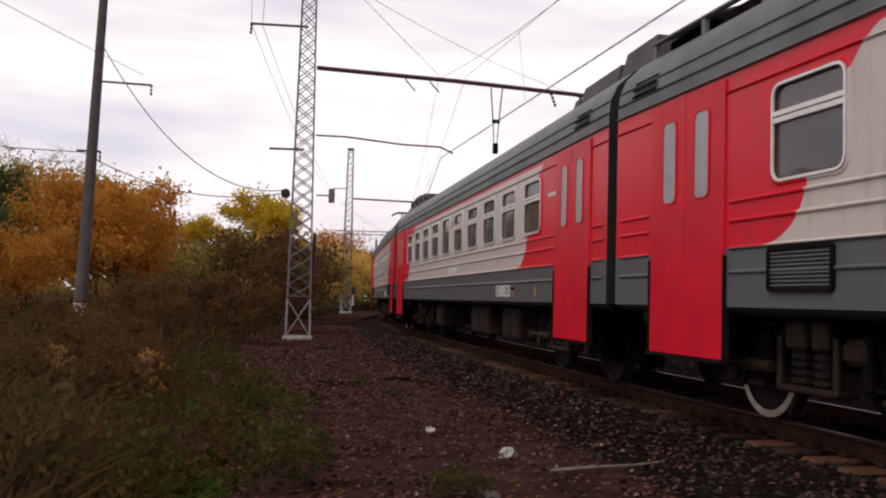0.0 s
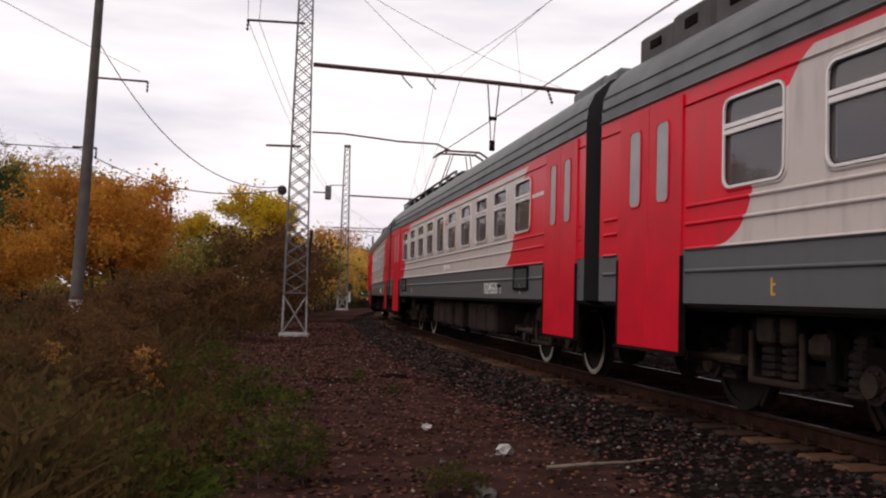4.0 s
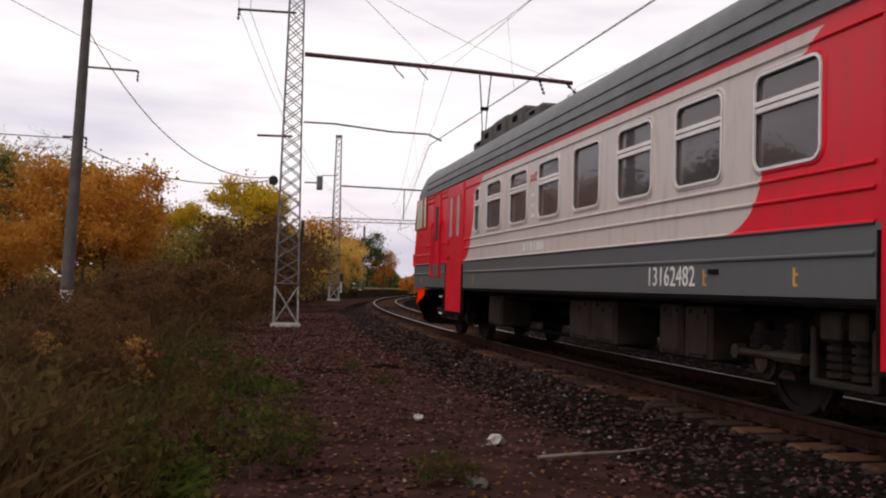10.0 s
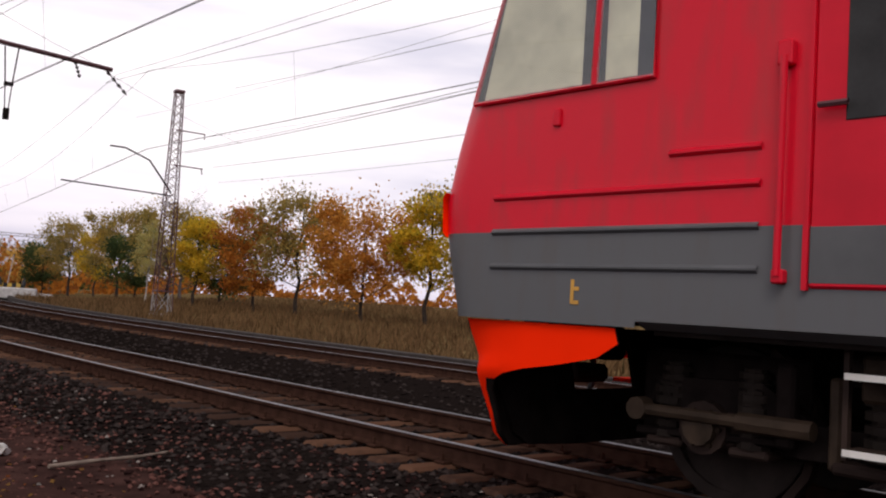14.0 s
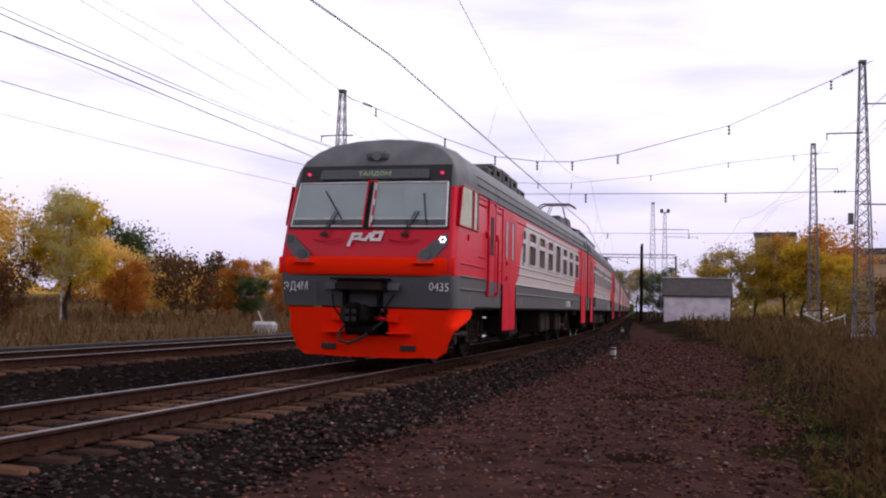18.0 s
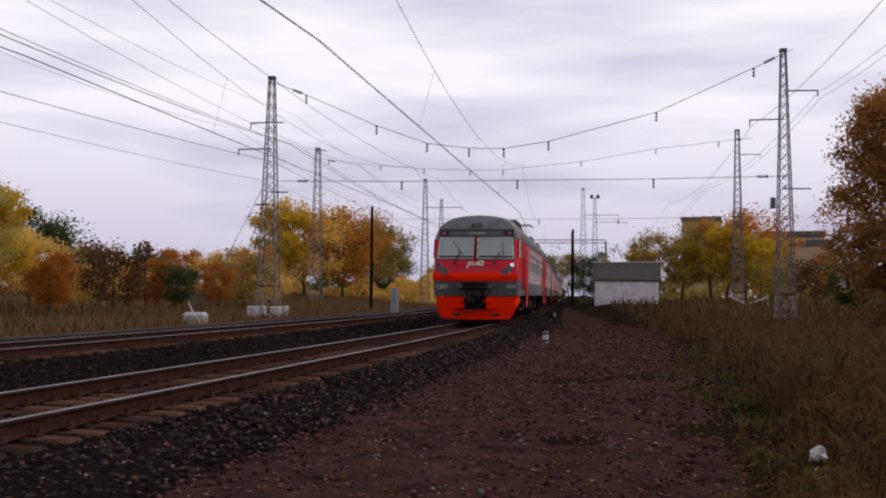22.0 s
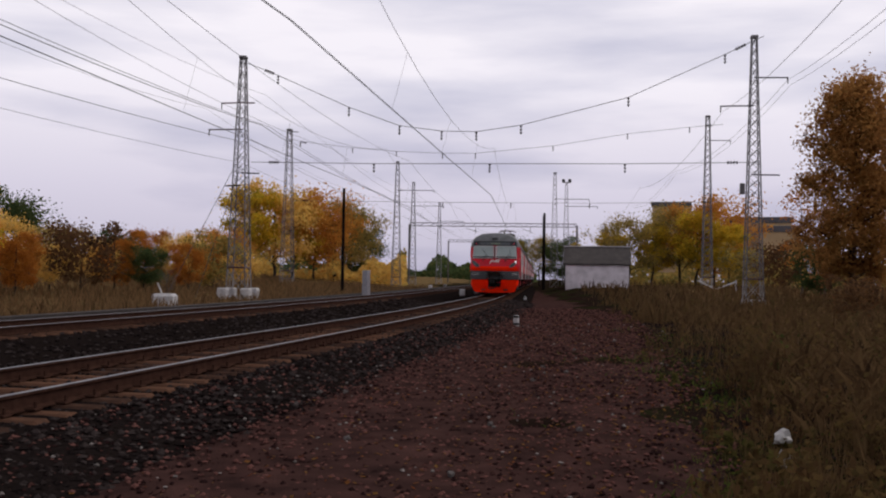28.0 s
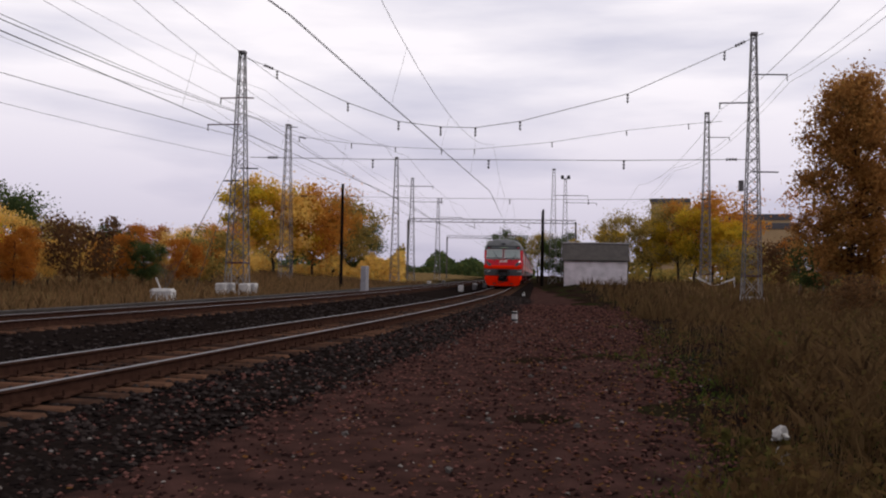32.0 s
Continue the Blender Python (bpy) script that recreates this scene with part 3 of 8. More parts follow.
def wheelset(bogie, x, white):
    V, Fc, n = [], [], 28
    prof = [(-0.72, 0.10), (-0.72, 0.555), (-0.75, 0.555), (-0.76, 0.525), (-0.86, 0.52), (-0.86, 0.46), (-0.83, 0.44), (-0.83, 0.16), (-0.9, 0.15), (-0.9, 0.0)]
    prof = [(0.0, 0.09)] + prof
    for sgn in (1, -1):
        base = len(V)
        for y, r in prof:
            for k in range(n):
                a = 2 * math.pi * k / n
                V.append((r * math.cos(a), sgn * y, r * math.sin(a)))
        for j in range(len(prof) - 1):
            for k in range(n):
                q = (k + 1) % n
                Fc.append((base + j * n + k, base + j * n + q, base + (j + 1) * n + q, base + (j + 1) * n + k))
    ws = raw("wheelset", V, Fc, M_WHEEL, bogie)
    ws.location = (x, 0, 0.525)
    for sgn in (1, -1):
        lp = [(0.50 * math.cos(2 * math.pi * k / n), 0.50 * math.sin(2 * math.pi * k / n)) for k in range(n)]
        W = [(f * a, sgn * 0.868, f * b) for f in (1.02, 0.87) for a, b in lp]
        W += [(f * a, sgn * 0.855, f * b) for f in (1.02, 0.87) for a, b in lp]
        Fr = []
        for k in range(n):
            q = (k + 1) % n
            Fr += [(k, q, n + q, n + k), (k, 2 * n + k, 2 * n + q, q)]
        raw("rim", W, Fr, M_RIM if white else M_WHEEL, ws, "white painted wheel rim" if white else "")
    return ws


def coil(name, c, r, h, turns, parent):
    """A spring as one body of revolution with a groove for each turn."""
    n, prof = 10, [(0.0, 0.0)]
    for k in range(turns):
        z = h * k / turns
        prof += [(r, z), (r, z + h / turns * 0.6), (r * 0.72, z + h / turns * 0.65), (r * 0.72, z + h / turns * 0.98)]
    V = [(c[0] + q * math.cos(2 * math.pi * i / n), c[1] + q * math.sin(2 * math.pi * i / n), c[2] + z) for q, z in prof for i in range(n)]
    Fc = [(j * n + i, j * n + (i + 1) % n, (j + 1) * n + (i + 1) % n, (j + 1) * n + i) for j in range(len(prof) - 1) for i in range(n)]
    return raw(name, V, Fc, M_SPRING, parent)


def bogie(car, x, motor):
    """A two-axle bogie: side frames, cross beam, axle boxes, springs, brake gear, wheelsets."""
    b = raw("bogie", [(-0.9, -0.45, 0.66), (0.9, -0.45, 0.66), (0.9, 0.45, 0.66), (-0.9, 0.45, 0.66), (-0.9, -0.45, 0.9), (0.9, -0.45, 0.9), (0.9, 0.45, 0.9), (-0.9, 0.45, 0.9)],
            [(0, 1, 5, 4), (1, 2, 6, 5), (2, 3, 7, 6), (3, 0, 4, 7), (4, 5, 6, 7), (0, 3, 2, 1)], M_UNDER, car)
    b.location = (x, 0, 0)
    for s in (-1, 1):
        V, prof = [], [(-1.75, 0.60), (-1.70, 0.82), (-0.95, 0.84), (-0.6, 0.62), (0.6, 0.62), (0.95, 0.84), (1.70, 0.82), (1.75, 0.60), (0.95, 0.64), (0.7, 0.42), (-0.7, 0.42), (-0.95, 0.64)]
        n = len(prof)
        for y in (1.02, 1.16):
            V += [(a, s * y, z) for a, z in prof]
        Fc = [(k, (k + 1) % n, n + (k + 1) % n, n + k) for k in range(n)] + [tuple(range(n)), tuple(range(n, 2 * n))]
        raw("side_frame", V, Fc, M_UNDER, b)
        for ax in (-1.3, 1.3):
            bm = bmesh.new()
            add_tube(bm, (ax, s * 0.9, 0.525), (ax, s * 1.24, 0.525), 0.17, 14)
            add_box(bm, (ax, s * 1.08, 0.525), (0.42, 0.2, 0.24), 0.03)
            part("axle_box", bm, M_BOX, b)
            for dx in (-0.28, 0.28):
                coil("coil_spring", (ax + dx, s * 1.1, 0.68), 0.1, 0.24, 4, b)
        for ax in (-1.3, 1.3):
            for dx in (-0.30, 0.30):
                box_part("spring_seat", (ax + dx, s * 1.1, 0.40), (0.27, 0.24, 0.06), M_BOX, b, 0.02)
                coil("outer_spring", (ax + dx, s * 1.13, 0.43), 0.105, 0.36, 5, b)
            box_part("axle_guard", (ax, s * 1.0, 0.69), (1.20, 0.05, 0.62), M_UNDER, b, 0.03)
            bm = bmesh.new()
            add_tube(bm, (ax, s * 1.24, 0.525), (ax, s * 1.30, 0.525), 0.11, 12)
            for k in range(6):
                a = k * math.pi / 3
                add_tube(bm, (ax + 0.12 * math.cos(a), s * 1.24, 0.525 + 0.12 * math.sin(a)), (ax + 0.12 * math.cos(a), s * 1.265, 0.525 + 0.12 * math.sin(a)), 0.018, 5)
            part("axle_cap", bm, M_BOGIE, b, "brown axle box cover with bolts")
        for dx in (-0.17, 0.17):
            coil("bolster_spring", (dx, s * 1.2, 0.48), 0.13, 0.38, 5, b)
        box_part("spring_plank", (0, s * 1.2, 0.42), (0.86, 0.30, 0.07), M_BOX, b, 0.02)
        for dx in (-0.42, 0.42):
            box_part("swing_link", (dx, s * 1.30, 0.66), (0.07, 0.06, 0.52), M_BOGIE, b, 0.015)
        bm = bmesh.new()
        add_tube(bm, (-1.72, s * 1.30, 0.60), (-1.02, s * 1.30, 0.60), 0.04, 8)
        add_tube(bm, (-1.02, s * 1.30, 0.60), (-0.55, s * 1.30, 0.60), 0.06, 8)
        add_tube(bm, (-1.74, s * 1.22, 0.60), (-1.74, s * 1.34, 0.60), 0.075, 10)
        part("damper", bm, M_BOGIE, b, "rusty brown damper rod")
        box_part("brake_cylinder", (0.62, s * 1.18, 0.80), (0.34, 0.26, 0.24), M_BOGIE, b, 0.06)
        box_part("sand_box", (-0.12, s * 1.30, 0.93), (0.30, 0.12, 0.26), M_BOGIE, b, 0.02)
        box_part("sand_box", (0.24, s * 1.30, 0.93), (0.24, 0.12, 0.26), M_BOGIE, b, 0.02)
        for ax in (-0.72, 0.72):
            V, sg = [], (1 if ax > 0 else -1)
            for y in (0.78, 0.88):
                for k in range(6):
                    a = radians(118 + 22 * k) if sg > 0 else radians(62 - 22 * k)
                    for rr in (0.545, 0.60):
                        V.append((sg * 1.3 + rr * math.cos(a), s * y, 0.525 + rr * math.sin(a)))
            Fb = [(y0 + 2 * k, y0 + 2 * k + 1, y0 + 2 * k + 3, y0 + 2 * k + 2) for y0 in (0, 12) for k in range(5)] + [(2 * k + e, 2 * k + 2 + e, 14 + 2 * k + e, 12 + 2 * k + e) for k in range(5) for e in (0, 1)]
            raw("brake_shoe", V, Fb, M_BOX, b)
        bm = bmesh.new()
        add_box(bm, (0, s * 1.2, 0.96), (0.75, 0.3, 0.16), 0.03)
        add_box(bm, (-0.75, s * 1.22, 0.72), (0.12, 0.1, 0.5), 0.02)
        add_box(bm, (0.75, s * 1.22, 0.72), (0.12, 0.1, 0.5), 0.02)
        add_tube(bm, (-1.8, s * 1.2, 0.45), (-0.7, s * 1.2, 0.5), 0.03)
        add_tube(bm, (1.8, s * 1.2, 0.45), (0.7, s * 1.2, 0.5), 0.03)
        part("brake_gear", bm, M_UNDER, b)
    return b, [wheelset(b, ax, motor) for ax in (-1.3, 1.3)]


def vent_grille(car, x, side):
    pl = plate_on_side(x, 1.52, side, 0.004)
    g = ring("vent_grille", 0.86, 0.33, 0.015, 0.04, 0.03, pl, M_UNDER, car, "dark louvred vent")
    for k in range(9):
        bm = bmesh.new()
        add_box(bm, (0, -0.145 + k * 0.036, 0.008), (0.86, 0.012, 0.02), 0, pl)
        part("slat", bm, M_ROOF, g)
    pts = [(-0.43, -0.165), (0.43, -0.165), (0.43, 0.165), (-0.43, 0.165)]
    raw("backing", [pl @ Vector((a, b, 0.002)) for a, b in pts], [(0, 1, 2, 3)], M_BLACK, g)


def hood(car, x, y0, y1, r, length):
    """A half-round roof ventilator."""
    n = 10
    V = [(x + sx * length / 2, y, 4.08 + r * math.sin(math.pi * k / n) * 0.9 + 0.12 * (1 - abs(yy))) for sx in (-1, 1) for k in range(n + 1) for yy in (math.cos(math.pi * k / n),) for y in ((y0 + y1) / 2 + (y1 - y0) / 2 * yy,)]
    Fc = [(k, k + 1, n + 2 + k, n + 1 + k) for k in range(n)] + [tuple(range(n + 1)), tuple(range(2 * n + 1, n, -1))]
    return raw("roof_ventilator", V, Fc, M_ROOF, car)


def roof_case(car, x, w, h):
    """A roof equipment case with sloping ends and a dark slot along its foot."""
    z0, z1, e = 4.16, 4.36 + h, min(0.16, w * 0.3)
    ys = 1.14
    V = [(x - w / 2, -ys, z0), (x + w / 2, -ys, z0), (x + w / 2, ys, z0), (x - w / 2, ys, z0), (x - w / 2 + e, -ys + 0.12, z1), (x + w / 2 - e / 3, -ys + 0.12, z1), (x + w / 2 - e / 3, ys - 0.12, z1), (x - w / 2 + e, ys - 0.12, z1)]
    rc = raw("roof_case", V, [(0, 1, 5, 4), (1, 2, 6, 5), (2, 3, 7, 6), (3, 0, 4, 7), (4, 5, 6, 7)], M_CASE, car, "grey sloped roof equipment case")
    for s in (-1, 1):
        box_part("slot", (x, s * (ys - 0.02), z0 + 0.10), (w * 0.7, 0.03, 0.09), M_BLACK, rc, 0.004)
    return rc


def louvre(car, x, s):
    """A dark air intake let into the roof's shoulder."""
    V, w = [], 0.30
    for y, z in ((1.755, 3.66), (1.715, 3.82), (1.60, 4.02), (1.50, 4.10)):
        V += [(x - w, s * y, z), (x + w, s * y, z)]
    lv = raw("air_intake", V, [(2 * k, 2 * k + 1, 2 * k + 3, 2 * k + 2) for k in range(3)], M_BLACK, car, "dark roof air intake")
    for k in range(5):
        f = k / 4
        y, z = 1.76 - 0.20 * f * f, 3.69 + 0.34 * f
        tube_part("slat", [(x - w, s * y, z), (x + w, s * y, z)], 0.012, M_UNDER, lv, 4)


def roof_fence(car, x0, x1):
    """The low open frame along both shoulders of a motor car's roof: posts, rails, dark resistor boxes behind, cover plates on top."""
    n = int((x1 - x0) / 1.2)
    for s in (-1, 1):
        for i in range(n + 1):
            x = x0 + (x1 - x0) * i / n
            box_part("fence_post", (x, s * 1.30, 4.30), (0.09, 0.05, 0.36), M_ROOF, car)
        box_part("top_rail", ((x0 + x1) / 2, s * 1.30, 4.475), (x1 - x0 + 0.1, 0.08, 0.035), M_ROOF, car, 0.008)
        box_part("foot_rail", ((x0 + x1) / 2, s * 1.31, 4.15), (x1 - x0 + 0.1, 0.09, 0.07), M_ROOF, car, 0.01)
        for i in (0, 2, 3):
            x = x0 + (x1 - x0) * (i + 0.6) / n
            V = [(x - 0.62, s * 1.28, 4.50), (x + 0.62, s * 1.28, 4.50), (x + 0.55, s * 0.85, 4.66), (x - 0.55, s * 0.85, 4.66)]
            raw("cover_plate", V + [(a, c, d - 0.03) for a, c, d in V], [(0, 1, 2, 3), (4, 7, 6, 5), (0, 4, 5, 1), (1, 5, 6, 2), (3, 2, 6, 7), (0, 3, 7, 4)], M_CASE, car, "grey sloping cover plate")
    for i in range(n):
        x = x0 + (x1 - x0) * (i + 0.5) / n
        box_part("resistor_box", (x, 0, 4.38), ((x1 - x0) / n - 0.12, 2.3, 0.26), M_UNDER, car, 0.03)


def pantograph(car, x):
    """A raised two-arm current collector on its base."""
    p = box_part("pantograph", (x, 0, 4.46), (2.3, 1.3, 0.08), M_OXIDE, car, 0.01, "raised dark red current collector")
    for s in (-1, 1):
        for dx in (-0.95, 0.95):
            tube_part("insulator", [(x + dx, s * 0.5, 4.2), (x + dx, s * 0.5, 4.44)], 0.07, M_INSUL, p, 10)
        tube_part("lower_arm", [(x + 0.95, s * 0.42, 4.52), (x - 0.25, s * 0.46, 5.12)], 0.026, M_OXIDE, p)
        tube_part("lower_arm", [(x - 0.95, s * 0.42, 4.52), (x - 0.90, s * 0.46, 5.12)], 0.026, M_OXIDE, p)
        tube_part("upper_arm", [(x - 0.25, s * 0.46, 5.12), (x + 0.14, s * 0.26, 5.88)], 0.018, M_OXIDE, p)
        tube_part("upper_arm", [(x - 0.90, s * 0.46, 5.12), (x - 0.50, s * 0.26, 5.88)], 0.018, M_OXIDE, p)
    for dx in (-0.25, -0.90):
        tube_part("cross_bar", [(x + dx, -0.48, 5.12), (x + dx, 0.48, 5.12)], 0.022, M_OXIDE, p)
    for dx in (-0.50, 0.14):
        tube_part("collector_strip", [(x + dx, -0.85, 5.78), (x + dx, -0.58, 5.94), (x + dx, 0.58, 5.94), (x + dx, 0.85, 5.78)], 0.036, M_OXIDE, p)
    for s in (-0.5, 0.5):
        tube_part("head_tie", [(x - 0.50, s, 5.91), (x + 0.14, s, 5.91)], 0.022, M_OXIDE, p)


def base_car(kind):
    """A coach round its middle at rail level: x the way of travel, the camera on its -y side."""
    label = {"tail": "red and grey commuter railcar with a driving cab", "motor": "red and grey motor railcar with a raised pantograph", "trailer": "red and grey commuter railcar of a moving train"}[kind]
    car = empty("railcar", label, "railcar", "coaches of the train")
    tail = kind == "tail"
    liv = {"tail": LIVERY_TAIL, "motor": LIVERY_MOTOR, "trailer": LIVERY_MID}[kind]
    x0 = -9.0 if tail else -10.8
    x1 = 10.8
    doors = {"tail": [(-6.42, -4.82), (8.55, 10.15)], "motor": [(-9.8, -8.2), (8.95, 10.5)], "trailer": [(-10.17, -8.58), (8.57, 10.16)]}[kind]
    wins = [(-2.37 + 1.61 * k, 0.98, k != 3) for k in range(7)] if tail else [((-6.89 if kind == "motor" else -7.24) + 1.605 * k, 0.98, k != 4) for k in range(10)]
    if tail:
        wins.insert(0, (-3.65, 0.36, True))
    for s in (-1, 1):
        holes = [(x - w / 2 - 0.01, x + w / 2 + 0.01, 2.32, 3.19) for x, w, _ in wins]
        V, Fc = side_wall(x0, x1, 1.17, 3.50, holes, s)
        raw("side_wall", V, Fc, liv, car)
        for x, w, split in wins:
            window(car, x, w, s, liv, split)
        for a, b in doors:
            door(car, a, b, s)
        spans, a = [], x0 + 0.05
        if tail:
            a = -6.42 + 0.0
            spans.append((-7.0, -6.5))
            a = -4.75
        else:
            spans.append((x0 + 0.15, doors[0][0] - 0.08))
            a = doors[0][1] + 0.08
        spans += [(a, doors[1][0] - 0.08), (doors[1][1] + 0.08, x1 - 0.15)]
        ribs(car, spans, s, liv)
        raw("gutter", [(x0, s * 1.74, 3.475), (x1, s * 1.74, 3.475), (x1, s * 1.775, 3.49), (x0, s * 1.775, 3.49), (x1, s * 1.74, 3.52), (x0, s * 1.74, 3.52)], [(0, 1, 2, 3), (3, 2, 4, 5)], M_ROOF, car)
        raw("cornice", [(x0, s * 1.74, 3.28), (x1, s * 1.74, 3.28), (x1, s * 1.762, 3.30), (x0, s * 1.762, 3.30), (x1, s * 1.74, 3.315), (x0, s * 1.74, 3.315)], [(0, 1, 2, 3), (3, 2, 4, 5)], liv, car)
        for zz, yy in ((3.66, 1.738), (3.82, 1.715)):
            raw("roof_rib", [(x0, s * yy, zz - 0.02), (x1, s * yy, zz - 0.02), (x1, s * (yy + 0.022), zz), (x0, s * (yy + 0.022), zz), (x1, s * (yy - 0.02), zz + 0.02), (x0, s * (yy - 0.02), zz + 0.02)], [(0, 1, 2, 3), (3, 2, 4, 5)], M_ROOF, car)
    n = len(ROOF)
    V = [(x, y, z) for x in (x0, x1) for y, z in ROOF]
    raw("roof", V, [(k, k + 1, n + k + 1, n + k) for k in range(n - 1)], M_ROOF, car, smooth=True)
    sec = [(y, z) for y, z in ROOF] + [(-1.74, 1.17), (1.74, 1.17)]
    for xe in ((x1,) if tail else (x0, x1)):
        raw("end_wall", [(xe, y, z) for y, z in sec], [tuple(range(len(sec)))], M_BLACK, car)
        sgn = 1 if xe > 0 else -1
        box_part("gangway", (xe + sgn * 0.12, 0, 2.35), (0.23, 2.5, 2.9), M_BLACK, car, 0.06, "black rubber gangway bellows")
        box_part("coupler", (xe + sgn * 0.05, 0, 0.95), (0.5, 0.35, 0.3), M_UNDER, car, 0.04)
    box_part("floor_pan", ((x0 + x1) / 2, 0, 1.15), (x1 - x0 - 0.1, 3.2, 0.12), M_UNDER, car)
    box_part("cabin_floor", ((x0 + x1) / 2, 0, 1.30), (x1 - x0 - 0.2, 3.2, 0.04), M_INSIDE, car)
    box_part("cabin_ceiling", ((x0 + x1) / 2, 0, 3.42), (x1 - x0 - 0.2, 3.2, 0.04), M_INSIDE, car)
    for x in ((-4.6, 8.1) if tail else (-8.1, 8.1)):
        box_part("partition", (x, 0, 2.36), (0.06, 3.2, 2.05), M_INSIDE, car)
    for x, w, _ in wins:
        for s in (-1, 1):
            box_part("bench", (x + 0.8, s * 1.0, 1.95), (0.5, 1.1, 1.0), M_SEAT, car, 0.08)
    # Added sheet: stops daylight from the far windows showing through the saloon.
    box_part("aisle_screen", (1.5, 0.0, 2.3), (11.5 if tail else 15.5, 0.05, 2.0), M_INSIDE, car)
    wheels = []
    for x in (-7.5, 7.5):
        wheels += bogie(car, x, kind == "motor")[1]
    boxes = {"motor": [(-2.55, 0.9), (-1.65, 0.9), (-0.75, 0.88), (0.55, 0.92), (2.25, 0.93), (3.18, 0.93), (4.08, 0.86)], "tail": [(-3.25, 0.98), (1.48, 0.92), (2.40, 0.92), (4.46, 0.64), (5.12, 0.66)], "trailer": [(-3.25, 0.98), (1.45, 0.92), (2.37, 0.94), (4.35, 0.64), (5.02, 0.66)]}[kind]
    for x, w in boxes:
        for s in (-1, 1):
            bm = bmesh.new()
            add_box(bm, (x, s * 1.12, 0.75), (w - 0.05, 0.62, 0.60), 0.03)
            add_box(bm, (x, s * 1.435, 0.74), (w - 0.16, 0.02, 0.46), 0.006)
            add_box(bm, (x, s * 1.45, 0.92), (0.10, 0.02, 0.07), 0.004)
            for k in (-0.25, 0.25):
                add_box(bm, (x + k * w, s * 1.44, 0.98), (0.06, 0.03, 0.05))
                add_box(bm, (x + k * w, s * 1.44, 0.52), (0.06, 0.03, 0.05))
            part("equipment_box", bm, M_BOX, car, "grimy brown underfloor box, darkened for shade")
    tube_part("brake_pipe", [(-5.9, -1.3, 1.02), (5.9, -1.3, 1.02)], 0.035, M_UNDER, car)
    tube_part("brake_pipe", [(-5.9, -0.9, 0.42), (5.9, -0.9, 0.42)], 0.03, M_UNDER, car)
    # Added dark block, standing for the deep shade between the underfloor boxes.
    box_part("underfloor_tank", (0.2, 0.45, 0.80), (10.2, 0.8, 0.62), M_UNDER, car, 0.06)
    box_part("centre_sill", (0, 0, 0.9), (20.5 if not tail else 17, 0.7, 0.4), M_UNDER, car)
    if kind == "motor":
        roof_fence(car, -10.65, -0.9)
        pantograph(car, -6.9)
        vent_grille(car, -6.98, -1)
        vent_grille(car, 7.55, -1)
        for x in (2.5, 5.0, 7.4):
            hood(car, x, -0.5, 0.5, 0.4, 0.9)
        for s in (-1, 1):
            louvre(car, -10.05, s)
        for x, w, h in ((9.2, 1.4, 0.22), (10.2, 0.7, 0.18)):
            box_part("roof_box", (x, 0, 4.24 + h / 2), (w, 2.4, h + 0.16), M_ROOF, car, 0.06)
    else:
        xs = (-5.55, -4.85, -3.85, -2.7, -1.6) if tail else (-10.2, -9.3, -8.3, -7.2)
        hs = (0.24, 0.40, 0.43, 0.40, 0.24) if tail else (0.38, 0.43, 0.38, 0.26)
        for x, h in zip(xs, hs):
            rb = box_part("roof_box", (x, 0, 4.24 + h * 0.5), (0.99, 2.56, h + 0.06), M_CASE, car, 0.06, "weathered grey roof equipment box")
            for sd in (-1, 1):
                box_part("hatch", (x, sd * 1.285, 4.28 + h * 0.5), (0.30, 0.02, h * 0.3), M_UNDER, rb, 0.01)
        for x, w, h in ((7.28, 0.34, 0.24), (8.45, 1.85, 0.35), (10.05, 1.3, 0.44)):
            roof_case(car, x, w, h)
        for s in (-1, 1):
            louvre(car, 9.72, s)
        if tail:
            for x in (-7.2, -6.3):
                hood(car, x, -1.45, 1.45, 0.42, 0.62)
        for x in (1.0, 4.0, 7.0):
            hood(car, x, -0.35, 0.35, 0.42, 0.5)
    return car, wheels


EMBLEM = [((0.36, 2.13), (0.28, 2.37)), ((0.28, 2.37), (0.10, 2.37)), ((0.10, 2.37), (0.13, 2.26)), ((0.13, 2.26), (0.30, 2.26)), ((0.06, 2.24), (-0.02, 2.24)), ((-0.02, 2.24), (-0.12, 2.37)), ((-0.12, 2.37), (-0.16, 2.24)), ((-0.16, 2.24), (-0.34, 2.24)), ((-0.34, 2.24), (-0.39, 2.41)), ((-0.39, 2.41), (-0.21, 2.41)), ((-0.21, 2.41), (-0.18, 2.32))]


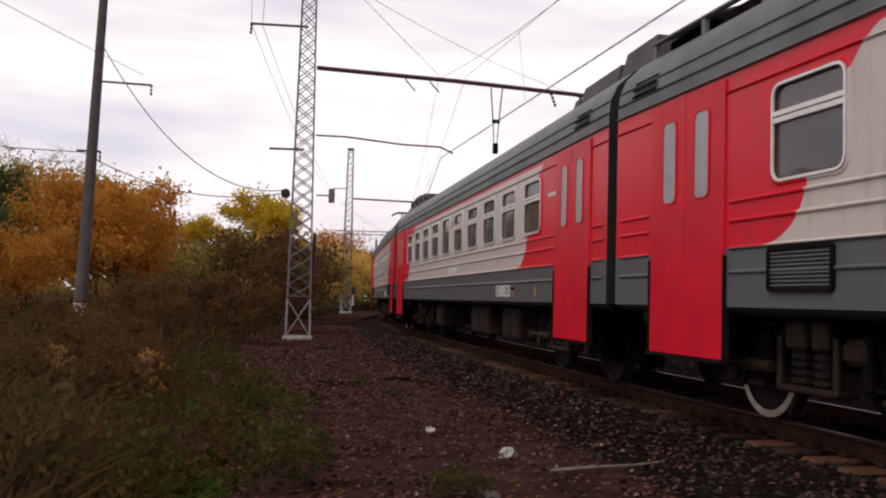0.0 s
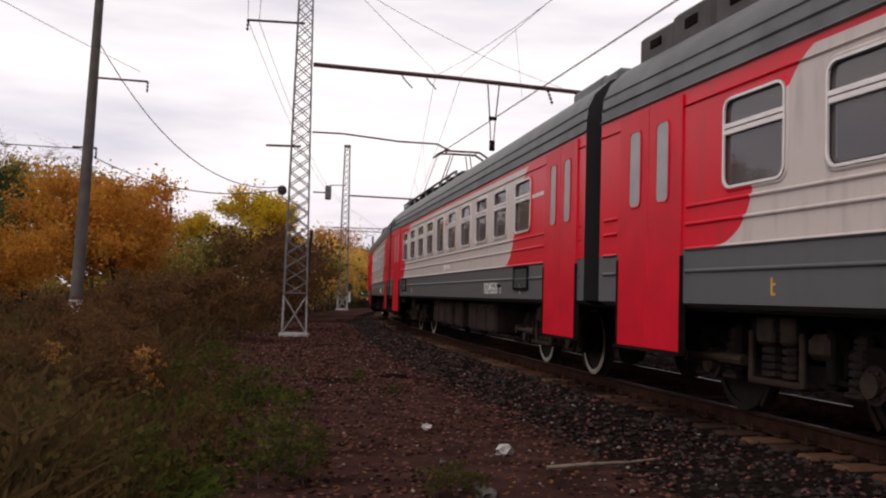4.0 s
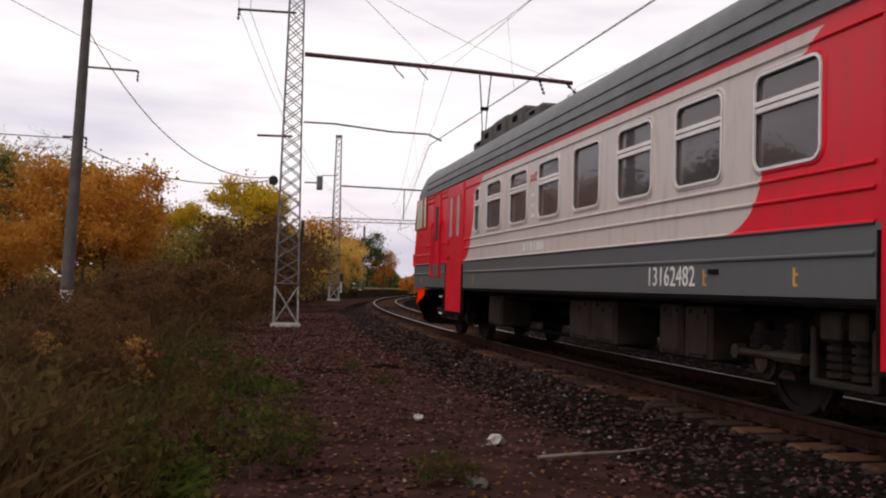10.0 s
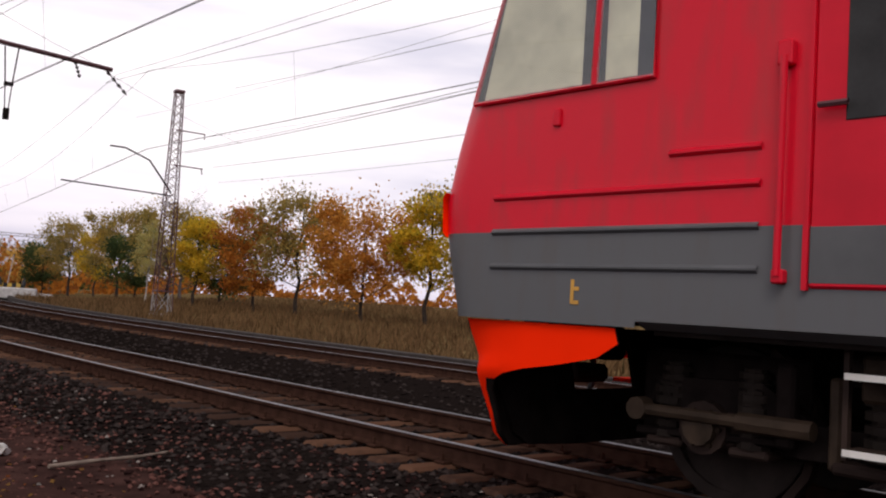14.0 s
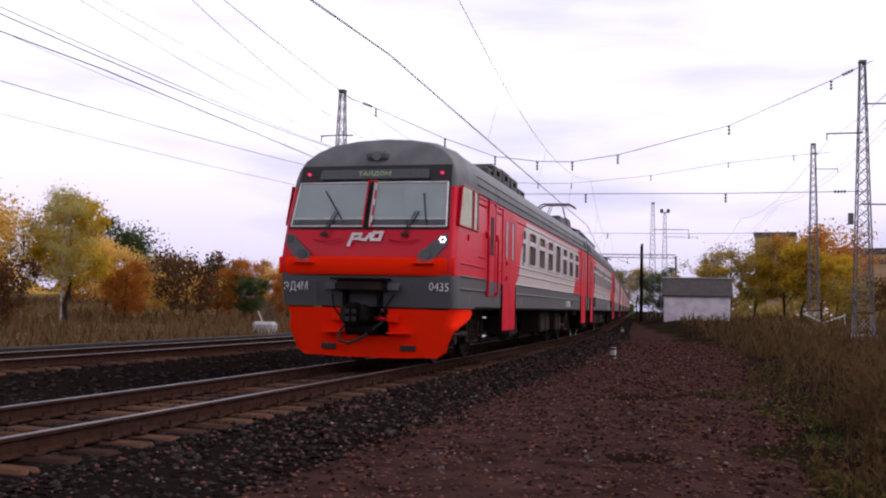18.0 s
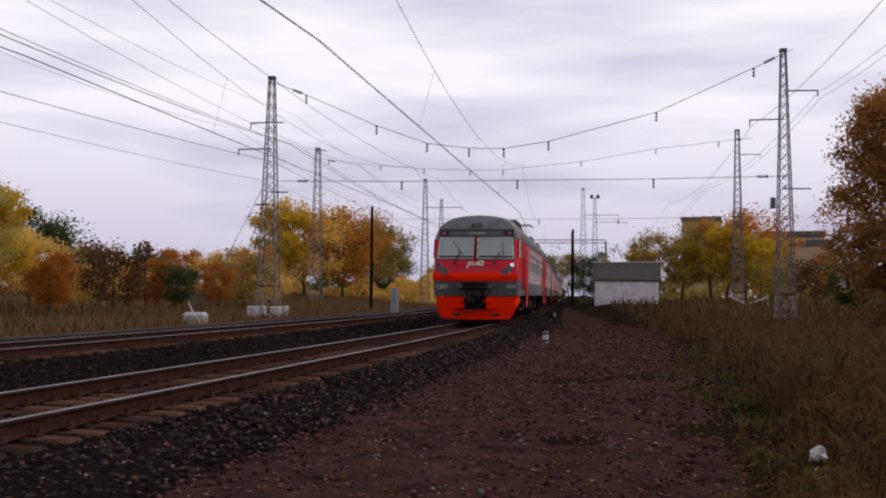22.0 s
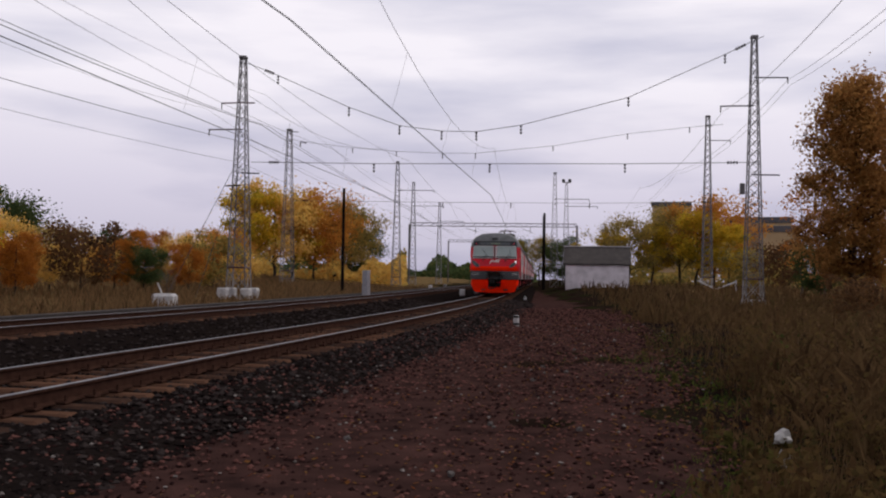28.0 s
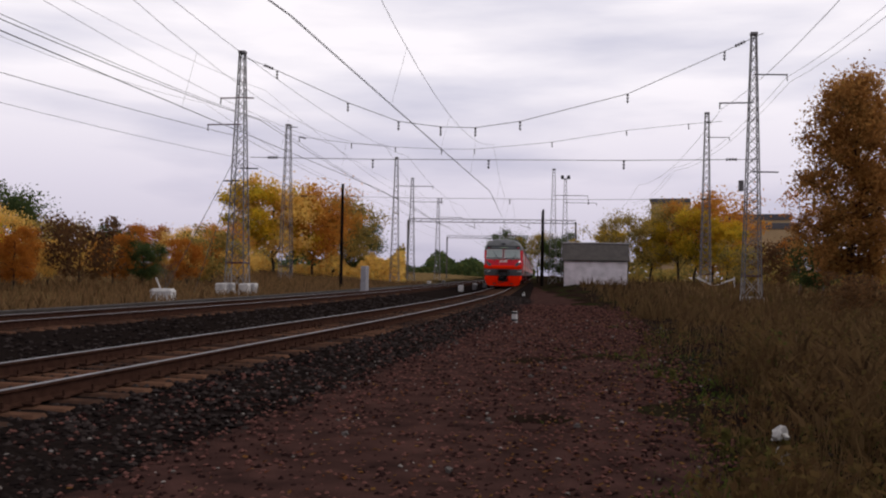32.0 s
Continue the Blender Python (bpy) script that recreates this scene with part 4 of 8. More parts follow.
def livery_marks(car, number, tail=False):
    """Fleet number, small operator marks and yellow signs on the side that the camera sees."""
    text_part("fleet_number", number, 0.31, M_LETTER, car, plate_on_side(5.07 if tail else 5.25, 1.345, -1, 0.002), "white painted fleet number", squeeze=0.95)
    bm = bmesh.new()
    for k, w in enumerate((0.16, 0.12, 0.14, 0.05, 0.2, 0.18)):
        add_box(bm, (-0.40 + k * 0.19, -1.743, 1.88), (w * 0.8, 0.006, 0.14))
    if number == "13245535":
        bm.free()
        text_part("unit_marking", "ЭД4М - 043510", 0.17, M_LETTER, car, plate_on_side(0.50, 1.88, -1, 0.003), "small white unit marking", squeeze=0.68)
    else:
        part("unit_marking", bm, M_LETTER, car, "small pale unreadable lettering")
    xe = 0.03 if tail else (0.31 if number == "13245535" else -0.04)
    bm = bmesh.new()
    for (a, za), (b, zb) in EMBLEM:
        u = Vector((b - a, zb - za)).normalized() * 0.03
        nr = Vector((-u.y, u.x))
        q = [(a - u.x + nr.x, za - u.y + nr.y), (b + u.x + nr.x, zb + u.y + nr.y), (b + u.x - nr.x, zb + u.y - nr.y), (a - u.x - nr.x, za - u.y - nr.y)]
        bm.faces.new([bm.verts.new((xe - y * 0.46, -1.7425, 2.98 + (z - 2.27) * 0.62)) for y, z in q])
    part("operator_emblem", bm, M_RED, car, "small red emblem of plain strokes")
    bm = bmesh.new()
    for k, w in enumerate((0.18, 0.16, 0.2)):
        add_box(bm, (xe, -1.743, 2.72 - k * 0.17), (w, 0.006, 0.06))
    part("small_notice", bm, M_LETTER, car)
    for x in ((-9.5, -3.9, 5.84, 7.43) if tail else (-6.92, -5.34, 6.05, 7.45)):
        bm = bmesh.new()
        add_box(bm, (x, -1.743, 1.34), (0.025, 0.006, 0.16))
        add_box(bm, (x + 0.03, -1.743, 1.27), (0.05, 0.006, 0.025))
        add_box(bm, (x + 0.03, -1.743, 1.36), (0.05, 0.006, 0.025))
        part("painted_sign", bm, M_LETTER if number == "13245535" else M_YELLOW, car, "small painted side mark")
    bm = bmesh.new()
    add_box(bm, (6.0 if not tail else 6.05, -1.752, 1.40), (0.2, 0.02, 0.05), 0.006)
    part("lamp_bracket", bm, M_UNDER, car)
    bm = bmesh.new()
    for k in range(8):
        add_box(bm, ((-3.95 if tail else -99) + 0.085 * k if tail else 8.75 - 0.085 * k, -1.743, 2.86), (0.06, 0.006, 0.06))
    part("slogan", bm, M_LETTER, car, "pale unreadable slogan")


# ------------------------------------------------------------------ the driving cab at the end of the train
def nose_x(z):
    """The front's outline: tucked in below, upright at the waist, raked back above it."""
    return float(np.interp(z, [1.10, 1.70, 2.06, 2.65, 3.52, 3.72, 4.07, 4.30, 4.50], [-10.68, -10.85, -10.88, -10.72, -10.43, -10.36, -10.20, -10.02, -9.80]))


def front_pt(y, z, off=0.0):
    """A place on the front, off metres proud of it; heights are those of the smaller sister type, stretched to this one."""
    zz = float(np.interp(z, [0.4, 1.10, 1.56, 1.95, 2.29, 2.56, 3.28, 3.46, 3.80, 4.19], [0.4, 1.12, 1.72, 2.06, 2.41, 2.65, 3.52, 3.71, 4.08, 4.45]))
    yy = y * 1.10
    return Vector((nose_x(zz) - off + 0.05 * (yy / 1.5) ** 2, yy, zz))


def cab(car):
    """The cab shell, rings from the first full section round to the front plate."""
    half = [(1.74, 1.13), (1.74, 1.45), (1.74, 1.72), (1.74, 2.0), (1.74, 2.35), (1.74, 2.66), (1.74, 3.05), (1.74, 3.44)] + ROOF_HALF[1:-1]
    full = half + [(0, 4.50)] + [(-y, z) for y, z in reversed(half)]
    n, rings = len(full), 9
    V, Fc, mats = [], [], []
    for k in range(rings):
        a = math.pi / 2 * max(0, k - 2) / (rings - 3)
        for y, z in full:
            zz = z if z < 3.5 else 3.5 + (z - 3.5) * (1.04 if k <= 2 else 1.04 - 0.10 * (1 - math.cos(a)))
            if k == 0:
                zz = z
            narrow = 0.05 * (1 - math.cos(a))
            xf = nose_x(zz) + 0.05 * (y * (1 - narrow) / 1.5) ** 2
            deep = 0.22 + (0.30 if z > 3.8 else 0.0)
            x = -9.0 if k == 0 else xf + deep * (1 - math.sin(a)) + (0.06 if k == 1 else 0.0)
            lean = max(0, z - 2.0) * 0.03 * min(1, max(0, k - 2) / 2)
            V.append((x, y * (1 - narrow) - math.copysign(lean, y) * (abs(y) > 1.2), zz))
    for k in range(rings - 1):
        for j in range(n - 1):
            Fc.append((k * n + j, k * n + j + 1, (k + 1) * n + j + 1, (k + 1) * n + j))
            mats.append(0)
    b = (rings - 1) * n
    h = len(half)
    for j in range(h):
        Fc.append((b + j, b + j + 1, b + n - 2 - j, b + n - 1 - j))
        mats.append(0)
    # paint by height
    me = bpy.data.meshes.new("cab_shell")
    me.from_pydata(V, [], Fc)
    for m in (LIVERY_TAIL, LIVERY_TAIL, M_ROOF):
        me.materials.append(m)
    for p in me.polygons:
        z = p.center.z
        p.material_index = 2 if z > 3.52 else (1 if z < 1.72 else 0)
        p.use_smooth = True
    shell = new("cab_shell", me)
    shell.parent = car
    # fluorescent band round the front
    V, Fc, m = [], [], 13
    ys = np.linspace(-1.53, 1.53, m)
    for z in (1.56, 1.60, 1.90, 1.95):
        for y in ys:
            p = front_pt(y, z, 0.03 if 1.58 < z < 1.93 else 0.0)
            e = max(0, abs(y) - 1.30) / 0.26
            V.append((p.x + 0.07 * e * e, p.y * (1 + 0.045 * e), p.z))
    for r in range(3):
        for i in range(m - 1):
            a = r * m + i
            Fc.append((a, a + 1, a + m + 1, a + m))
    raw("front_band", V, Fc, M_NEON, car, "fluorescent orange-red front band", True)
    # windscreens with black surround
    surround = [front_pt(y, z, 0.012) for y, z in ((-1.47, 2.50), (1.47, 2.50), (1.40, 3.62), (-1.40, 3.62))]
    sur = raw("windscreen_surround", surround, [(0, 1, 2, 3)], M_BLACK, car, "black windscreen surround")
    for a, b2, c, d in ((-1.42, -0.06, -0.06, -1.37), (0.06, 1.42, 1.37, 0.06)):
        q = [(a, 2.56), (b2, 2.56), (c, 3.28), (d, 3.28)]
        raw("windscreen", [front_pt(y, z, 0.030) for y, z in q], [(0, 1, 2, 3)], M_SHIELD, sur, "flat windscreen pane").visible_shadow = False
        raw("blind", [front_pt(y, z, 0.018) for y, z in ((a, 2.68), (b2, 2.68), (c, 3.28), (d, 3.28))], [(0, 1, 2, 3)], M_BLIND, sur, "pale pulled-down blind")
        raw("sill_strip", [front_pt(y, z, 0.022) for y, z in ((a, 2.67), (b2, 2.67), (b2, 2.705), (a, 2.705))], [(0, 1, 2, 3)], M_WHITE, sur)
        bm = bmesh.new()
        for (y1, z1), (y2, z2) in zip(q, q[1:] + q[:1]):
            add_tube(bm, front_pt(y1, z1, 0.03), front_pt(y2, z2, 0.03), 0.016, 5)
        part("screen_frame", bm, M_ALU, sur)
    bm = bmesh.new()
    for y in (-0.10, 0.05):
        add_tube(bm, front_pt(y, 2.52, 0.07), front_pt(y, 3.30, 0.07), 0.016, 6)
    add_tube(bm, front_pt(-0.10, 3.30, 0.07), front_pt(0.05, 3.30, 0.07), 0.016, 6)
    part("grab_rail", bm, M_RED, car, "red and white grab rail")
    for z in (2.62, 2.90, 3.15):
        bm = bmesh.new()
        add_tube(bm, front_pt(-0.10, z, 0.07), front_pt(-0.10, z + 0.1, 0.07), 0.019, 6)
        part("white_band", bm, M_WHITE, car)
    # wipers
    for y in (-0.85, 0.62):
        bm = bmesh.new()
        add_tube(bm, front_pt(y + 0.12, 2.40, 0.06), front_pt(y - 0.08, 2.80, 0.06), 0.014, 5)
        add_tube(bm, front_pt(y + 0.16, 2.40, 0.06), front_pt(y - 0.02, 2.80, 0.06), 0.010, 5)
        add_tube(bm, front_pt(y - 0.22, 2.60, 0.05), front_pt(y + 0.22, 3.14, 0.05) if y > 0 else front_pt(y - 0.12, 3.10, 0.05), 0.014, 5)
        add_box(bm, front_pt(y + 0.14, 2.38, 0.04), (0.06, 0.14, 0.06), 0.01)
        part("wiper", bm, M_BLACK, car)
    # destination display
    disp = raw("destination_display", [front_pt(y, z, 0.02) for y, z in ((-1.02, 3.36), (1.02, 3.36), (1.0, 3.54), (-1.0, 3.54))], [(0, 1, 2, 3)], mat("display_glass", (0.07, 0.078, 0.085), 0.3, vary=0.1), car, "dark destination display with green letters")
    ax = (front_pt(0, 3.54) - front_pt(0, 3.36)).normalized()
    rot = Matrix((Vector((0, -1, 0)), ax, Vector((0, -1, 0)).cross(ax))).transposed().to_4x4()
    text_part("display_text", "ТАЛДОМ", 0.13, M_LED, disp, Matrix.Translation(front_pt(-0.02, 3.45, 0.026)) @ rot, depth=0.002, squeeze=1.15)
    for s in (-1, 1):
        bm = bmesh.new()
        c = front_pt(s * 1.24, 3.46, 0.02)
        add_tube(bm, c + Vector((0.03, 0, 0)), c - Vector((0.02, 0, 0)), 0.030, 16)
        part("tail_lamp", bm, M_TAILRED, car, "lit red tail lamp")
    # roof headlamp in its niche
    c = front_pt(0, 3.80, 0.0)
    bm = bmesh.new()
    add_box(bm, c + Vector((0.02, 0, 0)), (0.12, 0.46, 0.19), 0.05)
    hl = part("headlamp_niche", bm, M_GREY, car)
    bm = bmesh.new()
    add_tube(bm, c + Vector((0, 0, -0.01)), c + Vector((-0.055, 0, -0.01)), 0.085, 16)
    part("lens", bm, M_LAMPOFF, hl, "unlit headlamp lens")
    # buffer lamp clusters, lozenge shaped
    for s in (-1, 1):
        q = [(0.98, 1.84), (1.22, 1.86), (1.47, 2.20), (1.47, 2.42), (1.34, 2.36), (0.98, 2.02)]
        V = [front_pt(s * y, z, o) for o in (-0.02, 0.035) for y, z in q]
        k = len(q)
        cl = raw("lamp_housing", V, [tuple(range(k, 2 * k))] + [(i, (i + 1) % k, k + (i + 1) % k, k + i) for i in range(k)], M_HOUSING, car, "grey lozenge lamp cluster")
        c = front_pt(s * 1.13, 2.00, 0.05)
        bm = bmesh.new()
        add_tube(bm, c + Vector((0.03, 0, 0)), c - Vector((0.01, 0, 0)), 0.09, 16)
        part("lens", bm, M_LAMPOFF, cl)
        for k in range(6):
            a = k * math.pi / 3
            c = front_pt(s * (1.385 + 0.045 * math.cos(a)), 2.28 + 0.05 * math.sin(a), 0.045)
            bm = bmesh.new()
            add_tube(bm, c + Vector((0.02, 0, 0)), c - Vector((0.012, 0, 0)), 0.017, 10)
            part("marker_light", bm, M_LAMPON if s < 0 else M_LAMPOFF, cl, "lit white marker light" if s < 0 else "")
        bm = bmesh.new()
        add_box(bm, front_pt(s * 1.08, 1.82, 0.05), (0.16, 0.42, 0.025), 0.006)
        part("step", bm, M_NEON, car)
        pts = [front_pt(s * (0.42 + 0.55 * t), 2.29 - 0.05 * math.sin(math.pi * t), 0.02 + 0.06 * math.sin(math.pi * t)) for t in np.linspace(0, 1, 7)]
        tube_part("hand_hold", pts, 0.016, M_RED, car)
        pts = [front_pt(s * 0.86, z, o) for z, o in ((1.17, 0.0), (1.18, 0.06), (1.45, 0.06), (1.46, 0.0))]
        tube_part("grip", pts, 0.015, M_GREY, car)
    # operator emblem as plain white strokes
    bm = bmesh.new()
    strokes = EMBLEM
    strokes = [tuple((y * 0.78, 2.27 + (z - 2.27) * 0.9 + 0.03) for y, z in st) for st in strokes]
    for (y1, z1), (y2, z2) in strokes:
        u = Vector((y2 - y1, z2 - z1)).normalized() * 0.028
        nrm = Vector((-u.y, u.x))
        c4 = [(y1 - u.x + nrm.x, z1 - u.y + nrm.y), (y2 + u.x + nrm.x, z2 + u.y + nrm.y), (y2 + u.x - nrm.x, z2 + u.y - nrm.y), (y1 - u.x - nrm.x, z1 - u.y - nrm.y)]
        vs = [bm.verts.new(front_pt(y, z, 0.013)) for y, z in c4]
        bm.faces.new(vs)
    part("emblem", bm, M_WHITE, car, "white operator emblem of plain strokes")
    fl = Matrix((Vector((0, -1, 0)), Vector((0, 0, 1)), Vector((-1, 0, 0)))).transposed().to_4x4()
    text_part("unit_number", "0435", 0.22, M_LETTER, car, Matrix.Translation(front_pt(-1.34, 1.40, 0.03)) @ Matrix.Rotation(radians(2), 4, "X") @ fl, "white unit number", squeeze=0.9)
    text_part("type_marking", "ЭД4М", 0.22, M_LETTER, car, Matrix.Translation(front_pt(1.26, 1.38, 0.03)) @ Matrix.Rotation(radians(-2), 4, "X") @ fl, "white type marking", squeeze=0.8)
    # obstacle plough with a gap for the coupler
    out = [(0.44, 1.10), (1.62, 1.10), (1.56, 0.92), (1.42, 0.68), (1.31, 0.44), (1.27, 0.28), (1.12, 0.19), (0.6, 0.165), (0.0, 0.16), (0.0, 0.58), (0.44, 0.58)]
    for s in (-1, 1):
        k = len(out)
        V = [(-10.64 + 0.24 * (1.10 - z) + 0.06 * (y / 1.5) ** 2 + o, s * y, z) for o in (0.0, 0.05) for y, z in out]
        pl = raw("plough", V, [tuple(range(k)), tuple(range(k, 2 * k))] + [(i, (i + 1) % k, k + (i + 1) % k, k + i) for i in range(k)], M_NEON, car, "fluorescent red obstacle plough")
        # Back and edges go dark; on the edges this stands for shadow.
        pl.data.materials.append(M_UNDER)
        for f in pl.data.polygons[1:]:
            f.material_index = 1
        raw("plough_back", [(-10.64 + 0.24 * (1.10 - z) + 0.06 * (y / 1.5) ** 2 + 0.056, s * y * 0.995, z) for y, z in out], [tuple(range(k))], M_UNDER, pl, "dark back of the plough")
        box_part("slot", (-10.46, s * 0.80, 0.36), (0.05, 0.30, 0.10), M_BLACK, pl, 0.01)
        box_part("foot_plate", (-10.62, s * 0.66, 0.64), (0.24, 0.40, 0.035), M_NEON, pl, 0.005)
        box_part("hook_block", (-10.66, s * 0.56, 0.92), (0.12, 0.24, 0.16), M_NEON, pl, 0.02)
        # the sheet goes round the corner: a long wing above, a narrow return below
        zs = [1.12, 1.02, 0.92, 0.85, 0.80, 0.75, 0.70, 0.62, 0.45, 0.30, 0.22, 0.185]
        back = [-9.17, -9.14, -9.30, -9.62, -9.92, -10.12, -10.22, -10.27, -10.28, -10.27, -10.30, -10.38]
        V, m = [], 6
        for z, xb in zip(zs, back):
            yc = float(np.interp(z, [0.16, 0.19, 0.28, 0.44, 0.68, 0.92, 1.10], [0.9, 1.12, 1.27, 1.31, 1.42, 1.56, 1.62]))
            xc = -10.64 + 0.24 * (1.10 - z) + 0.06 * (yc / 1.5) ** 2
            for k in range(m):
                f = k / (m - 1)
                V.append((xc + (xb - xc) * f ** 1.6, s * (yc + (min(1.71, yc + 0.24) - yc) * math.sin(math.pi / 2 * min(1, f * 1.5))), z))
        wing = raw("wing", V, [(r * m + k, r * m + k + 1, (r + 1) * m + k + 1, (r + 1) * m + k) for r in range(len(zs) - 1) for k in range(m - 1)], M_NEON, pl, smooth=True)
        # Lowest rear faces coloured dark for the shadow on the tucked-under sheet.
        wing.data.materials.append(M_UNDER)
        for f in wing.data.polygons:
            f.material_index = 1 if f.index % (m - 1) == m - 2 and f.index // (m - 1) > 5 else 0
        raw("wing_lining", [(x + 0.004, y - s * 0.014, z) for x, y, z in V], [(r * m + k, r * m + k + 1, (r + 1) * m + k + 1, (r + 1) * m + k) for r in range(len(zs) - 1) for k in range(m - 1)], M_UNDER, pl, "dark inside of the wing", True)
    # automatic coupler
    cp = box_part("coupler", (-10.70, 0, 0.98), (0.7, 0.30, 0.30), M_UNDER, car, 0.05, "black automatic coupler with grimy shelf")
    box_part("coupler_head", (-11.02, 0.10, 0.98), (0.30, 0.32, 0.44), M_UNDER, cp, 0.07)
    box_part("coupler_tooth", (-11.14, -0.17, 1.0), (0.22, 0.16, 0.34), M_UNDER, cp, 0.05)
    box_part("coupler_lock", (-11.10, 0.26, 1.0), (0.18, 0.10, 0.26), M_BOX, cp, 0.03)
    box_part("buffer_shelf", (-10.90, 0.0, 1.52), (0.36, 0.86, 0.20), M_BOX, cp, 0.03)
    box_part("shelf_lip", (-10.94, 0.0, 1.64), (0.40, 1.10, 0.03), M_UNDER, cp, 0.008)
    box_part("coupler_carrier", (-10.78, 0.0, 0.70), (0.34, 0.50, 0.16), M_UNDER, cp, 0.04)
    for s in (-1, 1):
        box_part("shelf_web", (-10.80, s * 0.34, 1.30), (0.26, 0.05, 0.36), M_UNDER, cp, 0.01)
        box_part("socket_box", (-10.84, s * 0.62, 1.50), (0.14, 0.22, 0.14), M_GREY, cp, 0.02)
        tube_part("release_rod", [(-10.80, s * 0.62, 1.36), (-10.98, s * 0.50, 1.10), (-11.0, s * 0.30, 0.86)], 0.018, M_UNDER, cp)
    pts = [(-10.85, 0.30, 0.82), (-10.92, 0.42, 0.62), (-10.96, 0.38, 0.48), (-10.97, 0.2, 0.44), (-10.95, 0.0, 0.52), (-10.90, -0.2, 0.68), (-10.82, -0.42, 0.86)]
    tube_part("air_hose", pts, 0.03, M_BLACK, cp, 8)
    tube_part("valve_handle", [(-10.72, -0.44, 0.90), (-10.92, -0.30, 0.92)], 0.035, M_RED, cp, 8, "red brake valve handle")
    for y in (0.03, 0.17):
        for z in (0.90, 1.04):
            box_part("head_pocket", (-11.175, y, z), (0.012, 0.09, 0.08), M_BLACK, cp, 0.004)
    # cab side: window, door, handrails, ribs
    for s in (-1, 1):
        pl = plate_on_side(0, 0, s, 0.0)
        sx = 1 if s < 0 else -1
        q = [(-10.50, 2.70), (-8.93, 2.70), (-8.93, 3.48), (-10.25, 3.48)]

        def lean(x, z, o):
            inset = 0.0
            return Vector((x, s * (1.745 - inset + o), z))

        # Dark backing sheet stands in for the unlit depth of the cab.
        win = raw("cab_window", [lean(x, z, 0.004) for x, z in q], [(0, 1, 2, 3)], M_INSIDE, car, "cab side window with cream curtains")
        for xa, xb, m in ((-10.40, -9.50, 11), (-9.31, -9.06, 5)):
            rows = [[], []]
            for i, x in enumerate(np.linspace(xa, xb, m)):
                o = 0.010 + 0.009 * (i % 2)
                rows[0].append(lean(x, 2.72, o))
                rows[1].append(lean(max(x, -10.22), 3.46, o))
            raw("curtain", rows[0] + rows[1], [(i, i + 1, m + i + 1, m + i) for i in range(m - 1)], M_CURTAIN, win, "cream hanging curtain", True)
        raw("cab_pane", [lean(x, z, 0.030) for x, z in q], [(0, 1, 2, 3)], M_SHIELD, win).visible_shadow = False
        tube_part("cab_window_frame", [lean(x, z, 0.012) for x, z in q + q[:1]], 0.017, M_RED, win)
        tube_part("divider", [lean(-9.39, 2.70, 0.02), lean(-9.37, 3.48, 0.02)], 0.024, M_RED, win)
        bm = bmesh.new()
        add_box(bm, (-7.575, s * 1.742, 2.40), (0.66, 0.035, 2.0), 0.015)
        dr = part("cab_door", bm, M_RED, car, "red cab door with a dark narrow window")
        # Opaque dark plate in place of the dim space behind this pane.
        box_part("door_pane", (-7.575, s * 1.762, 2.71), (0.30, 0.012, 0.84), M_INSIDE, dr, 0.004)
        bm = bmesh.new()
        for x in (-7.92, -7.23):
            add_box(bm, (x, s * 1.75, 2.42), (0.03, 0.04, 2.06))
        add_box(bm, (-7.575, s * 1.75, 3.45), (0.72, 0.04, 0.03))
        part("door_frame", bm, M_RED, dr)
        box_part("lower_door", (-7.575, s * 1.746, 1.58), (0.66, 0.03, 0.32), M_GREY, dr, 0.01)
        tube_part("door_handle", [(-7.86, s * 1.80, 2.38), (-7.70, s * 1.80, 2.38)], 0.018, M_OXIDE, dr)
        for x in (-8.06, -7.10):
            bm = bmesh.new()
            add_tube(bm, (x, s * 1.80, 1.46), (x, s * 1.80, 2.68), 0.022, 8)
            add_box(bm, (x, s * 1.77, 2.70), (0.09, 0.07, 0.14), 0.01)
            add_box(bm, (x, s * 1.77, 1.46), (0.07, 0.07, 0.08), 0.01)
            part("handrail", bm, M_RED, car)
        ribs(car, [(-10.25, -8.2)], s, M_RED, (1.99,))
        ribs(car, [(-10.25, -8.2)], s, M_GREY, (1.745, 1.50))
        ribs(car, [(-8.8, -8.2)], s, M_RED, (2.20,))
        ribs(car, [(-9.0, -8.15), (-6.95, -6.5)], s, M_RED, (3.41, 3.28))
        box_part("socket", (-9.70, s * 1.75, 2.52), (0.06, 0.04, 0.12), M_RED, car, 0.01)
        for z in (1.98, 2.32):
            box_part("door_latch", (-6.08, s * 1.80, z - 0.12), (0.12, 0.04, 0.12), M_RED, car, 0.02)
        bm = bmesh.new()
        for k, z in enumerate((0.95, 0.55)):
            add_box(bm, (-7.58, s * 1.5, z), (0.36, 0.22, 0.03))
            box_part("step_edge", (-7.58, s * 1.615, z), (0.34, 0.012, 0.035), M_WHITE, car, 0, "pale step edge")
        for x in (-7.78, -7.38):
            add_box(bm, (x, s * 1.5, 0.80), (0.03, 0.05, 0.6))
        part("cab_steps", bm, M_BOX, car)


S_TAIL = [(0, -76.9), (3.5, -58.1), (6, -45.05), (9, -29.92), (10, -25.2), (12, -15.4), (13, -10.56), (13.5, -8.1), (14.5, -2.6), (15.6, 3.42), (16, 5.46), (16.4, 7.53), (17, 10.63), (18, 16.1), (19, 21.5), (20, 26.7), (23, 42.1), (28, 66.2), (32, 85.4)]


